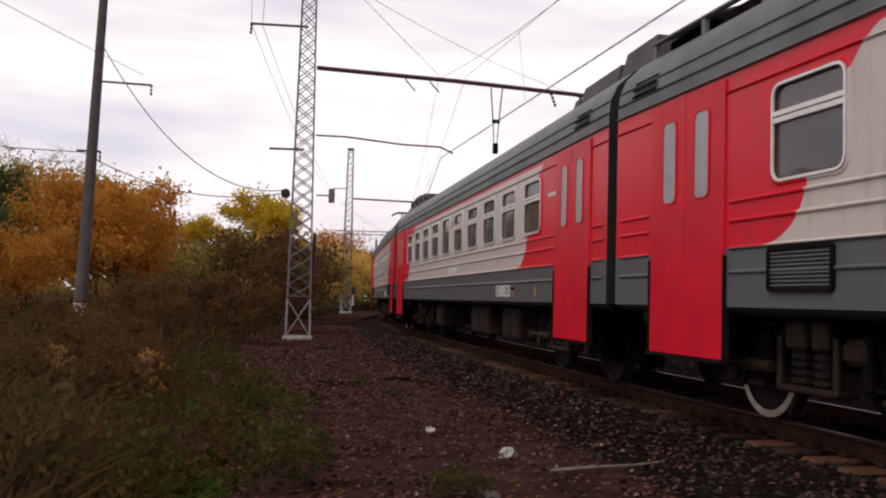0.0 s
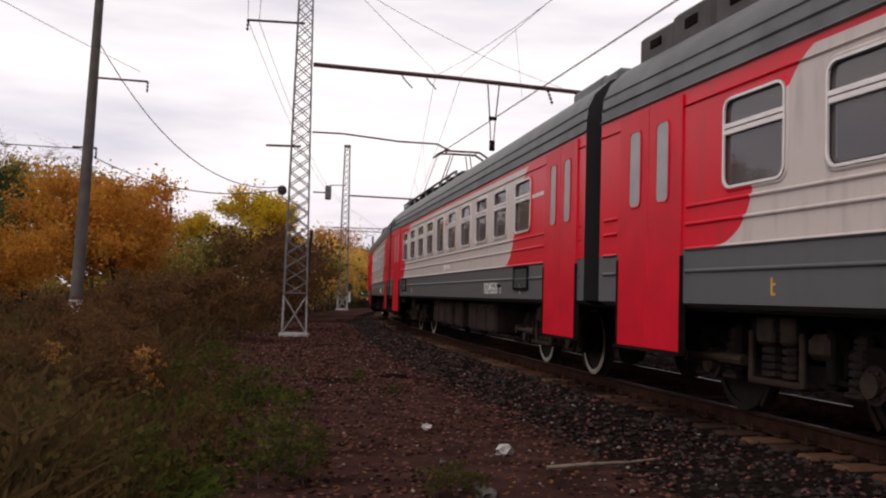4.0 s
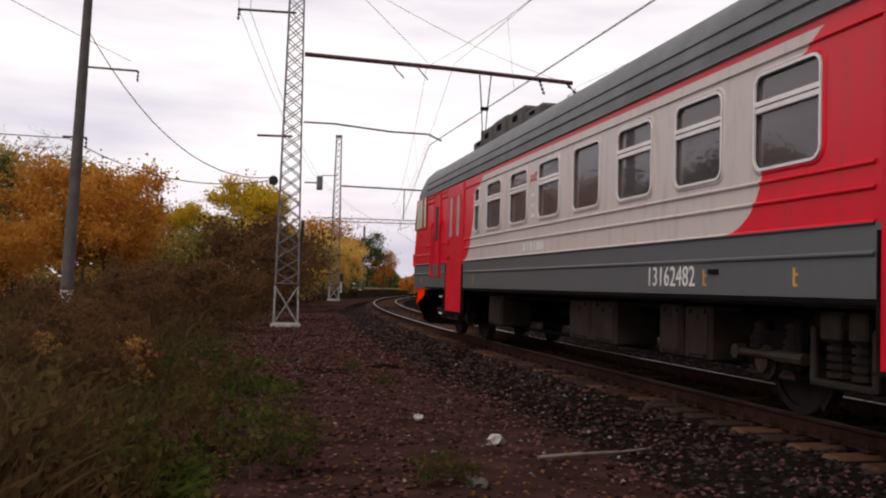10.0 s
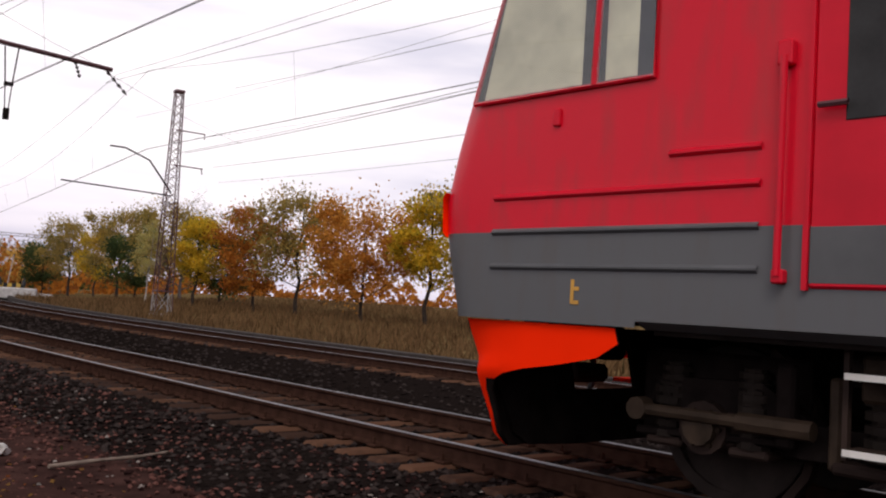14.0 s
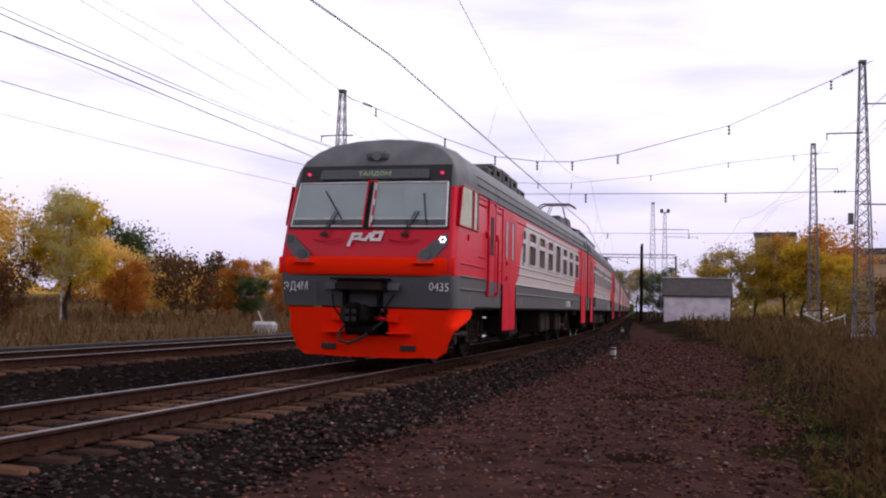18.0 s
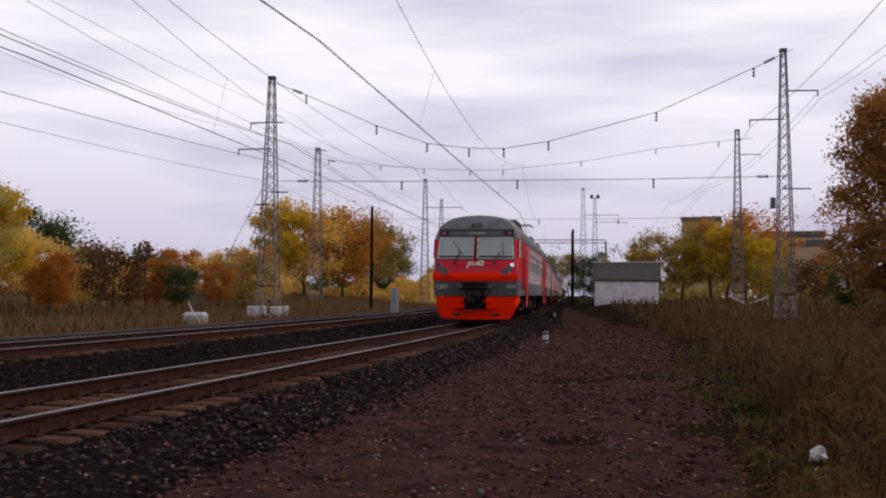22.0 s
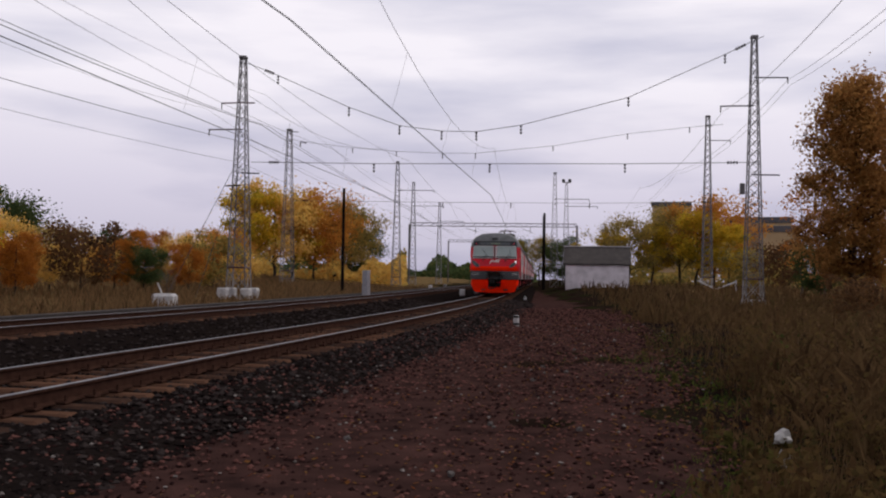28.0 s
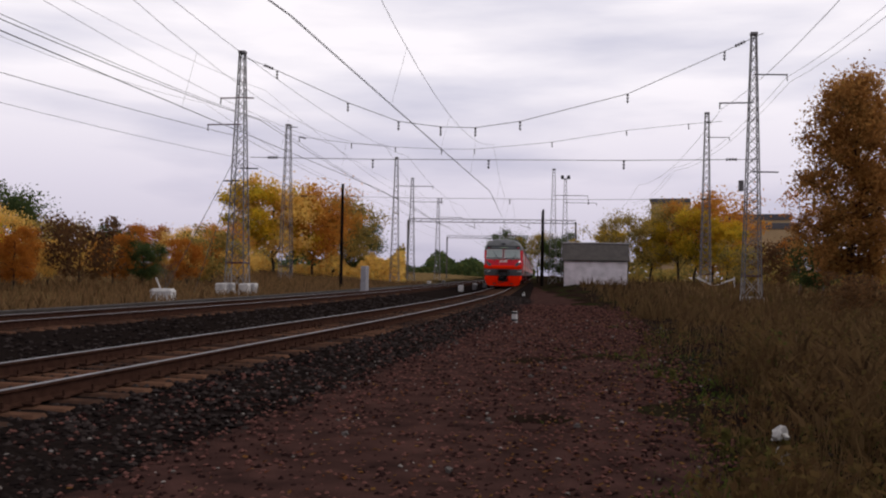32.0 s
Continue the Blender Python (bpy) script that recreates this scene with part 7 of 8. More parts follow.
def tree(label, seed, height, spread, leaves, leaf, leaf_m, bark, crown_from=0.3, trunk=None, limbs=9, shape="round", lean=0.0, bare=False, twigs=5):
    """A tapered, slightly crooked trunk, limbs with twigs, and leaves in loose clumps about the twig ends."""
    rnd, rng = random.Random(seed), np.random.RandomState(seed)
    t = empty("tree", label, "tree", "trees beside the line")
    V, Fc = [], []
    r0 = trunk or height * 0.018
    knots = [Vector((lean * height * k / 6 + rnd.uniform(-1, 1) * 0.02 * height * (k > 0), rnd.uniform(-1, 1) * 0.02 * height * (k > 0), height * 0.93 * k / 6)) for k in range(7)]
    for k in range(6):
        limb_strip(V, Fc, knots[k], knots[k + 1], r0 * (1 - 0.85 * k / 6), r0 * (1 - 0.85 * (k + 1) / 6), 8)
    raw("trunk", V, Fc, bark, t, smooth=True)
    V, Fc, ends = [], [], []
    for i in range(limbs):
        f = crown_from + (0.93 - crown_from) * (i + rnd.random()) / limbs
        k = min(5, int(f * 6))
        p = knots[k].lerp(knots[k + 1], f * 6 - k)
        az = i * 2.4 + rnd.uniform(-0.5, 0.5)
        g = (f - crown_from) / (1 - crown_from)
        reach = spread * {"round": math.sqrt(max(0.05, 1 - (1.7 * g - 0.75) ** 2 * 0.85)), "column": 0.55 + 0.45 * math.sin(math.pi * min(1, g + 0.15)), "cone": 1.05 - 0.9 * g}[shape] * rnd.uniform(0.75, 1.1)
        q = p + Vector((math.cos(az) * reach, math.sin(az) * reach, reach * rnd.uniform(0.35, 0.8)))
        mid = p.lerp(q, 0.5) + Vector((0, 0, -0.05 * reach))
        limb_strip(V, Fc, p, mid, r0 * 0.38 * (1.1 - f), r0 * 0.24 * (1.1 - f))
        limb_strip(V, Fc, mid, q, r0 * 0.24 * (1.1 - f), r0 * 0.06)
        ends.append(q)
        for _ in range(twigs):
            c = p.lerp(q, rnd.uniform(0.35, 1.0))
            d = Vector((rnd.uniform(-1, 1), rnd.uniform(-1, 1), rnd.uniform(-0.25, 0.9))) * reach * rnd.uniform(0.25, 0.5)
            limb_strip(V, Fc, c, c + d, r0 * 0.08, r0 * 0.025, 3)
            ends.append(c + d)
            if bare:
                for _ in range(5):
                    c2 = c + d * rnd.uniform(0.3, 1.0)
                    d2 = Vector((rnd.uniform(-1, 1), rnd.uniform(-1, 1), rnd.uniform(-0.1, 1))) * reach * 0.22
                    limb_strip(V, Fc, c2, c2 + d2, r0 * 0.035, r0 * 0.012, 3)
    tagged(raw("branch_work", V, Fc, bark, t), kind="stuff")
    if leaves:
        E = np.array([tuple(e) for e in ends] + [tuple(knots[-1])])
        pick = rng.randint(0, len(E), leaves)
        rad = spread * rng.uniform(0.12, 0.36, len(E))[pick]
        off = rng.normal(size=(leaves, 3)) * rad[:, None] * 0.62
        off[:, 2] *= 0.8
        C = E[pick] + off
        C[:, 2] = np.maximum(C[:, 2], height * crown_from * 0.55)
        LV, LF = leaf_quads(rng, C, leaf)
        me = bpy.data.meshes.new("crown")
        me.from_pydata(LV.tolist(), [], LF)
        link("crown", me, leaf_m, t)
    return t


T_MAPLE = tree("broad maple in orange autumn leaf", 1, 6.6, 3.4, 13000, 0.105, L_ORANGE, M_BARK, 0.18, limbs=14)
T_YELLOW = tree("tall poplar in yellow autumn leaf", 2, 10.2, 2.6, 11500, 0.12, L_YELLOW, M_BARK, 0.25, limbs=15, shape="column")
T_OLIVE = tree("willow with thinning olive leaves", 3, 8.5, 3.2, 9000, 0.105, L_OLIVE, M_BARK, 0.2, limbs=13)
T_GREEN = tree("dark green bushy deciduous tree", 4, 7.5, 3.4, 10500, 0.125, L_GREEN, M_BARK, 0.12, limbs=13)
T_GOLD = tree("rounded tree in pale gold autumn leaf", 14, 7.0, 2.9, 8500, 0.10, L_GOLD, M_BARK, 0.16, limbs=13)
T_RUSSET = tree("small tree in russet autumn leaf", 5, 7.0, 2.8, 9000, 0.105, L_RUSSET, M_BARK, 0.2, limbs=12)
T_BIRCH = tree("slender birch with yellow leaves and white trunk", 6, 12.0, 2.3, 13000, 0.056, L_BIRCH, M_BIRCH, 0.28, 0.12, 18, "column", 0.02)
T_BIRCH2 = tree("slender birch with thin ochre leaves and white trunk", 7, 10.0, 1.8, 7000, 0.056, L_BIRCH, M_BIRCH, 0.35, 0.10, 16, "column", -0.03)
T_BARE = tree("bare grey tree without leaves", 8, 12.5, 4.6, 0, 0.1, L_BIRCH, M_TWIG, 0.16, 0.22, 24, "round", 0.03, True, 11)
T_TALLGOLD = tree("tall copper-gold tree standing over the weeds", 9, 14.6, 2.7, 42000, 0.10, L_COPPER, M_BARK, 0.08, limbs=46, shape="column")
T_THIN = tree("thin half-bare reddish tree", 10, 9.5, 1.6, 900, 0.10, L_RUSSET, M_TWIG, 0.25, 0.09, 16, "column", 0.0, True, 4)
T_BUSH = tree("low withered brown bush among dry weeds", 11, 2.6, 1.9, 2600, 0.10, L_BROWN, M_BARK, 0.08, limbs=10)
T_BUSHG = tree("low olive bush among dry weeds", 12, 3.2, 2.2, 2800, 0.11, L_OLIVE, M_BARK, 0.08, limbs=10)

for base in (T_BUSH, T_BUSHG):
    base.name = "bush"
    tagged(base, category="bush", group="bushes among the weeds")
T_HERB = tree("low leafy green plant at the path's edge", 13, 0.5, 0.30, 340, 0.030, L_HERB, M_TWIG, 0.05, 0.008, 9)
T_GILT = tree("knee-high weed with yellow autumn leaves", 15, 0.95, 0.26, 300, 0.030, L_COPPER, M_TWIG, 0.2, 0.010, 10, "column")
for base, kind in ((T_HERB, "leafy_plant"), (T_GILT, "yellow_weed")):
    base.name = kind
    tagged(base, category="plant", group="plants beside the path")

USED = set()


def plant(base, x, y, scale=1.0, turn=0.0, z=-0.4):
    """The first call moves the tree itself, later ones copy it."""
    if base.name in USED:
        ob = copy_thing(base, pose(x, y, z, 0, 0, turn))
    else:
        USED.add(base.name)
        ob = base
        ob.matrix_basis = pose(x, y, z, 0, 0, turn)
    ob.scale = (scale, scale, scale)
    return ob


def ray_place(yaw, dist):
    return -math.sin(radians(yaw)) * dist, math.cos(radians(yaw)) * dist


def plant_at(base, yaw, dist, scale=1.0, turn=0.0, z=-0.3):
    x, y = ray_place(yaw, dist)
    return plant(base, x, y, scale, turn, z)


# beside the weeds on the camera's side, towards where the train comes from
for yaw, d, b, sc in ((21.5, 52, T_MAPLE, 0.95), (19.4, 50, T_MAPLE, 0.92), (24.2, 46, T_MAPLE, 0.55), (27.6, 48, T_GREEN, 0.66), (26.6, 62, T_OLIVE, 1.06), (24.6, 66, T_OLIVE, 1.04), (24.0, 66, T_BARE, 0.85), (20.5, 84, T_OLIVE, 1.3), (29, 58, T_GREEN, 1.1), (19, 95, T_GREEN, 1.2), (14.5, 88, T_YELLOW, 0.85),
                      (15.6, 92, T_OLIVE, 0.95), (11.6, 78, T_YELLOW, 1.0), (10.4, 76, T_YELLOW, 0.9), (12.6, 66, T_BUSHG, 1.5), (11.0, 60, T_BUSH, 1.5), (9.0, 52, T_BUSH, 1.3), (13.8, 70, T_GREEN, 0.65), (8.4, 66, T_BUSHG, 1.3), (9.6, 40, T_BUSH, 0.9), (6.9, 130, T_MAPLE, 1.35), (5.9, 150, T_YELLOW, 0.9),
                      (6.7, 108, T_GOLD, 1.0), (5.5, 112, T_GOLD, 0.9), (7.7, 110, T_YELLOW, 0.7), (17.4, 66, T_BUSHG, 1.3), (16.2, 64, T_BUSHG, 1.1), (32, 50, T_GREEN, 1.0), (36, 55, T_OLIVE, 1.2), (42, 50, T_RUSSET, 1.1), (50, 55, T_GREEN, 1.2), (6.2, 178, T_GREEN, 1.3), (4.2, 210, T_GREEN, 1.5), (3.0, 225, T_RUSSET, 1.3)):
    plant_at(b, yaw, d, sc, yaw * 37 % 360)
# beyond the tracks, towards where the train comes from
for yaw, d, b, sc in ((-2.6, 190, T_OLIVE, 1.1), (-4.5, 175, T_GOLD, 1.1), (-5.6, 150, T_GREEN, 1.0), (-7.0, 140, T_OLIVE, 1.25), (-8.4, 132, T_YELLOW, 0.9), (-9.6, 120, T_OLIVE, 1.3), (-10.6, 112, T_GREEN, 1.0), (-11.2, 96, T_BIRCH2, 0.9), (-12.4, 100, T_OLIVE, 1.2), (-14.0, 92, T_YELLOW, 0.9), (-13.2, 110, T_BARE, 1.0), (-15.5, 95, T_GREEN, 1.0), (-17.5, 82, T_RUSSET, 1.2), (-20, 78, T_OLIVE, 1.2), (-24, 70, T_MAPLE, 1.2),
                      (-28, 66, T_YELLOW, 1.0), (-33, 60, T_OLIVE, 1.2), (-39, 56, T_OLIVE, 1.1), (-45, 52, T_BIRCH, 1.0), (-51, 48, T_GOLD, 1.2), (-57, 46, T_BIRCH, 0.95), (-63, 44, T_OLIVE, 1.1), (-69, 42, T_BIRCH, 1.0)):
    plant_at(b, yaw, d, sc, yaw * 53 % 360)
# birches and bare tree straight across the tracks
for x, y, b, sc in ((28.9, 6.6, T_BARE, 1.1), (31.2, 9.4, T_BARE, 1.0), (33.0, 5.2, T_BIRCH2, 1.25), (34.5, 3.4, T_BIRCH, 0.85), (30.4, -0.6, T_BIRCH, 1.25), (32.5, 0.8, T_BIRCH, 1.15), (34.4, -2.4, T_OLIVE, 1.3), (35.8, -4.6, T_BIRCH, 1.2), (31.5, -3.4, T_BIRCH, 1.1), (33.8, -6.6, T_BIRCH2, 1.35), (36.5, 7.0, T_RUSSET, 0.95), (36.0, 4.2, T_GOLD, 0.9), (38.5, 1.0, T_GOLD, 0.85), (37.5, -2.0, T_RUSSET, 0.9),
                    (36.2, -10.4, T_BIRCH2, 1.25), (37.0, -12.2, T_BIRCH2, 1.15), (38.5, -9.0, T_OLIVE, 0.8), (38.5, -13.2, T_BIRCH, 0.8), (40.2, -15.6, T_GOLD, 1.2), (39.0, -14.6, T_YELLOW, 0.75), (38.0, -17.4, T_BIRCH, 0.7), (39.8, -20.6, T_BIRCH, 0.75), (41.5, -22.2, T_BIRCH2, 0.9), (40.0, -23.6, T_RUSSET, 0.6), (47, -14, T_RUSSET, 0.9), (48, -20, T_OLIVE, 0.9), (46, -28, T_GOLD, 0.95), (44.5, -32.5, T_BIRCH, 0.68), (46, -34, T_YELLOW, 0.75),
                    (41.0, 9.0, T_RUSSET, 0.6), (40.5, 5.5, T_RUSSET, 0.55), (41.5, 2.0, T_RUSSET, 0.62), (41.0, -1.5, T_GOLD, 0.55), (42.0, -5.0, T_RUSSET, 0.6), (42.5, -8.5, T_RUSSET, 0.55), (43.5, -11.5, T_BUSHG, 1.2), (44.0, -17.5, T_RUSSET, 0.5), (45.0, -24.5, T_RUSSET, 0.5), (46.0, -38.0, T_RUSSET, 0.5), (35.0, -1.0, T_BUSHG, 0.8), (34.0, -5.0, T_BUSH, 0.9), (35.5, 2.5, T_BUSH, 0.9), (38.0, -19.0, T_BUSH, 0.8), (39.5, -25.5, T_BUSH, 0.9),
                    (30.5, 4.4, T_BUSHG, 0.9), (31.6, 2.2, T_GOLD, 0.42), (32.4, -1.2, T_BUSHG, 0.9), (32.2, -4.6, T_GOLD, 0.44), (33.6, -7.8, T_OLIVE, 0.42), (31.0, 7.8, T_OLIVE, 0.5), (33.4, 6.6, T_GREEN, 0.55), (34.8, 0.6, T_OLIVE, 0.7), (36.4, -6.8, T_GOLD, 0.6), (33.0, 9.8, T_OLIVE, 0.6), (37.8, -15.8, T_GOLD, 0.5), (29.8, 2.4, T_BUSHG, 0.8), (30.0, -2.4, T_OLIVE, 0.34), (29.4, 5.4, T_OLIVE, 0.34), (31.0, -5.6, T_GOLD, 0.36), (32.0, -8.6, T_GOLD, 0.40), (33.6, -10.6, T_BUSHG, 0.8), (35.4, -12.6, T_GOLD, 0.42)):
    plant(b, x, y, sc, (x * 91) % 360)
# tree line beyond the yard
rnd = random.Random(17)
for yaw, d, b, sc in ((-119, 62, T_BUSHG, 1.6), (-121.5, 78, T_YELLOW, 0.8), (-124, 86, T_OLIVE, 0.95), (-126.5, 92, T_RUSSET, 1.05), (-128.5, 74, T_GOLD, 0.8), (-129, 100, T_GREEN, 1.1), (-131, 92, T_OLIVE, 0.66), (-132.4, 104, T_OLIVE, 0.69), (-133.8, 88, T_GOLD, 0.59), (-134.6, 96, T_GREEN, 0.63), (-135.6, 100, T_RUSSET, 0.76), (-137, 106, T_RUSSET, 0.79), (-138.6, 100, T_GOLD, 0.76),
                      (-140, 112, T_OLIVE, 0.73), (-141, 104, T_MAPLE, 0.83), (-142.5, 118, T_YELLOW, 1.25), (-144, 120, T_GOLD, 1.75), (-145.2, 124, T_YELLOW, 1.15), (-146.4, 126, T_MAPLE, 1.65), (-147.6, 132, T_OLIVE, 1.4), (-148.6, 138, T_OLIVE, 1.3), (-149.4, 142, T_GREEN, 1.0), (-129.6, 62, T_RUSSET, 0.42), (-131.4, 68, T_GOLD, 0.45), (-133, 66, T_BUSH, 1.3), (-134.8, 70, T_RUSSET, 0.5), (-136.5, 70, T_GREEN, 0.42), (-139, 76, T_RUSSET, 0.5), (-140.4, 80, T_BUSHG, 1.2), (-142, 84, T_GOLD, 0.5), (-137.8, 58, T_BARE, 0.15)):
    plant_at(b, yaw, d, sc, yaw * 41 % 360)
# behind the hut and the weeds
for yaw, d, b, sc in ((-158.5, 190, T_GREEN, 1.2), (-160.2, 180, T_OLIVE, 1.1), (-161.6, 170, T_GREEN, 1.05), (-164.6, 128, T_YELLOW, 0.82), (-165.6, 122, T_OLIVE, 1.1), (-167.0, 124, T_YELLOW, 0.9), (-168.6, 126, T_OLIVE, 1.3), (-169.6, 122, T_YELLOW, 1.05), (-170.6, 126, T_MAPLE, 1.6), (-171.4, 120, T_YELLOW, 0.85), (-172.4, 116, T_BUSHG, 1.4), (-174.4, 108, T_BUSH, 1.7), (-175.4, 76, T_THIN, 1.0), (-176.6, 78, T_THIN, 0.85), (-176.4, 74, T_GREEN, 0.55),
                      (-178.3, 60, T_TALLGOLD, 1.0), (-182.4, 56, T_TALLGOLD, 0.95), (-184.0, 80, T_RUSSET, 0.9), (-181, 70, T_RUSSET, 0.9)):
    plant_at(b, yaw, d, sc, yaw * 29 % 360)


def far_wood(name, yaws, dist, height, n, m, label, seed):
    """A distant belt of trees: many clumps of leaves on an uneven skyline."""
    n, rng = int(n * 1.8), np.random.RandomState(seed)
    yaw = np.radians(rng.uniform(*yaws, n))
    wob = 0.62 + 0.38 * np.sin(yaw * 61 + seed) * np.sin(yaw * 23) + 0.18 * np.sin(yaw * 170)
    z = rng.beta(1.2, 1.1, n) * height * np.clip(wob, 0.35, 1.15)
    d = dist * rng.uniform(0.93, 1.1, n)
    C = np.c_[-np.sin(yaw) * d, np.cos(yaw) * d, z - 0.3]
    LV, LF = leaf_quads(rng, C, dist * 0.0030)
    me = bpy.data.meshes.new(name)
    me.from_pydata(LV.tolist(), [], LF)
    tagged(link(name, me, m), label, "woodland", kind="stuff")


for y0, y1, d, h, n, m, lb, sd in ((5, 62, 120, 8.5, 9000, L_OLIVE, "distant olive autumn woodland belt", 21), (-75, 2, 175, 9.0, 9000, L_RUSSET, "distant russet autumn woodland belt", 22), (-100, -60, 75, 4.6, 7000, L_GOLD, "russet scrub beyond the tracks", 23), (-152, -98, 135, 4.6, 12000, L_GOLD, "distant russet woodland beyond the yard", 24), (-152, -98, 150, 5.4, 9000, L_OLIVE, "distant olive woodland beyond the yard", 25),
                                   (-200, -162, 165, 8.0, 7000, L_OLIVE, "distant olive woodland behind the hut", 26), (-160, -140, 420, 11, 4000, L_GREEN, "hazy woodland at the end of the line", 28), (-14, 8, 430, 11, 5000, L_GREEN, "hazy woodland at the end of the line", 29)):
    far_wood("woodland", (y0, y1), d, h, n, m, lb, sd)


def blades(name, place, n, h, w, m, label, seed, spread=0.35, tuft=1):
    """Upright narrow blades: place(rng, n) gives x, y, z."""
    rng = np.random.RandomState(seed)
    x, y, z, k = place(rng, n)
    n = len(x)
    hh = rng.uniform(h[0], h[1], n) * k
    a = rng.uniform(0, 6.28, n)
    lean = rng.normal(size=(n, 2)) * spread * hh[:, None]
    ww = rng.uniform(w[0], w[1], n) * np.sqrt(k)
    b = np.c_[x, y, z]
    u = np.c_[np.cos(a), np.sin(a), np.zeros(n)] * ww[:, None]
    mid = b + np.c_[lean * 0.35, hh * 0.55]
    top = b + np.c_[lean, hh]
    V = np.stack([b - u, b + u, mid + u * 0.8, mid - u * 0.8, top], 1).reshape(-1, 3)
    i = np.arange(n)[:, None] * 5
    me = bpy.data.meshes.new(name)
    me.from_pydata(V.tolist(), [], (i + np.array([0, 1, 2, 3])).tolist() + (i + np.array([3, 2, 4])).tolist())
    return tagged(link(name, me, m), label, "weeds", kind="stuff")


def weed_area(rng, n, r0, r1, pmax, pmin=-60, grow=True):
    """Places on the camera's side of the path, from r0 to r1 metres away, thicker near by, in clumps."""
    m = n * 4
    r = r0 * np.power(r1 / r0, rng.rand(m))
    a = rng.uniform(0, 2 * math.pi, m)
    x, y = r * np.cos(a), r * np.sin(a)
    p = perp_of(x, y)
    edge = pmax + np.where(y > 0, 1.0, 0.0) + 0.5 * np.sin(x * 1.7) + 0.4 * np.sin(y * 1.3 + 2)
    clump = np.sin(x * 2.1 + 1.7 * np.sin(y * 1.1)) * np.sin(y * 2.4 + x) + 0.6 * np.sin(x * 0.6) * np.sin(y * 0.7)
    ok = (p < edge) & (p > pmin) & (clump + rng.uniform(-1, 1, m) * 0.8 > -0.75)
    x, y, p = x[ok][:n], y[ok][:n], p[ok][:n]
    z = ground_height(x, y, p)
    k = (0.75 + 0.35 * np.sin(x * 0.9) * np.sin(y * 0.8)) * np.clip((edge[ok][:n] - p) / 1.5 + 0.25, 0.25, 1)
    return x, y, z - 0.02, k * (1 + np.hypot(x, y) / 160)


blades("dry_weeds", lambda r, n: weed_area(r, n, 3.2, 45, -0.9), 62000, (0.30, 1.0), (0.004, 0.010), L_WEED, "tall dry brown weeds beside the path", 31, 0.22)
blades("weed_heads", lambda r, n: (lambda q: (q[0], q[1], q[2] + 0.5 * q[3], q[3]))(weed_area(r, n, 4.0, 40, -1.4)), 40000, (0.12, 0.45), (0.02, 0.05), L_WEED, "brown seed heads of the dry weeds", 32, 0.8)
blades("straw_grass", lambda r, n: weed_area(r, n, 4.0, 60, -1.6), 22000, (0.3, 0.8), (0.004, 0.010), L_STRAW, "pale straw-coloured grass among the weeds", 33, 0.45)
blades("far_weeds", lambda r, n: weed_area(r, n, 35, 125, -0.8, -90), 50000, (0.3, 0.8), (0.03, 0.07), L_WEED, "brown weeds over the far ground", 34, 0.3)
blades("far_straw", lambda r, n: weed_area(r, n, 25, 120, -4, -90), 13000, (0.3, 0.7), (0.03, 0.07), L_STRAW, "straw-coloured grass over the far ground", 35, 0.4)
blades("green_grass", lambda r, n: weed_area(r, n, 2.2, 30, 0.4, -3.0), 26000, (0.05, 0.20), (0.006, 0.014), L_GRASS, "low green grass at the edge of the path", 36, 0.9)
blades("path_grass", lambda r, n: weed_area(r, n, 2.0, 24, 2.6, -0.5), 2600, (0.03, 0.12), (0.006, 0.014), L_GRASS, "sparse green tufts on the grit", 37, 1.0)


def weed_plants(name, n, leaves, h, leaf, m, label, seed, r0, r1, pmax, pmin=-60, girth=0.17, ahead=0.0):
    """Bushy weed plants: small withered leaves loosely set up a stem, plant by plant."""
    rng = np.random.RandomState(seed)
    x, y, z, k = weed_area(rng, n, r0, r1, pmax, pmin)
    keep = (y > -1.0) | (rng.rand(len(y)) > ahead)
    x, y, z, k = x[keep], y[keep], z[keep], k[keep]
    n = len(x)
    hh = rng.uniform(h[0], h[1], n) * np.clip(k, 0.4, 1.4)
    lean = rng.normal(size=(n, 2)) * 0.12
    i = np.repeat(np.arange(n), leaves)
    t = rng.rand(len(i)) ** 0.75
    wide = girth * hh[i] * (1.15 - 0.75 * t)
    C = np.c_[x[i] + (lean[i, 0] * t * hh[i]) + rng.normal(size=len(i)) * wide, y[i] + (lean[i, 1] * t * hh[i]) + rng.normal(size=len(i)) * wide, z[i] + 0.04 + hh[i] * t]
    LV, LF = leaf_quads(rng, C, leaf)
    me = bpy.data.meshes.new(name)
    me.from_pydata(LV.tolist(), [], LF)
    return tagged(link(name, me, m), label, "weeds", kind="stuff")


weed_plants("bushy_weeds", 2300, 46, (0.6, 1.25), 0.032, L_WITHER, "bushy withered brown weeds beside the path", 51, 5.0, 48, -1.2)
weed_plants("olive_weeds", 1100, 46, (0.4, 0.95), 0.034, L_HERB, "olive-green weeds among the withered ones", 52, 5.0, 42, -0.9, ahead=0.85)
weed_plants("edge_herbs", 420, 40, (0.15, 0.5), 0.034, L_HERB, "leafy green herbs along the weeds' edge", 53, 5.0, 26, -0.1, -1.6, 0.3, ahead=0.8)
weed_plants("far_bushy_weeds", 1500, 30, (0.4, 0.95), 0.06, L_WITHER, "bushy withered weeds over the far ground", 54, 36, 125, -1.0, -70)


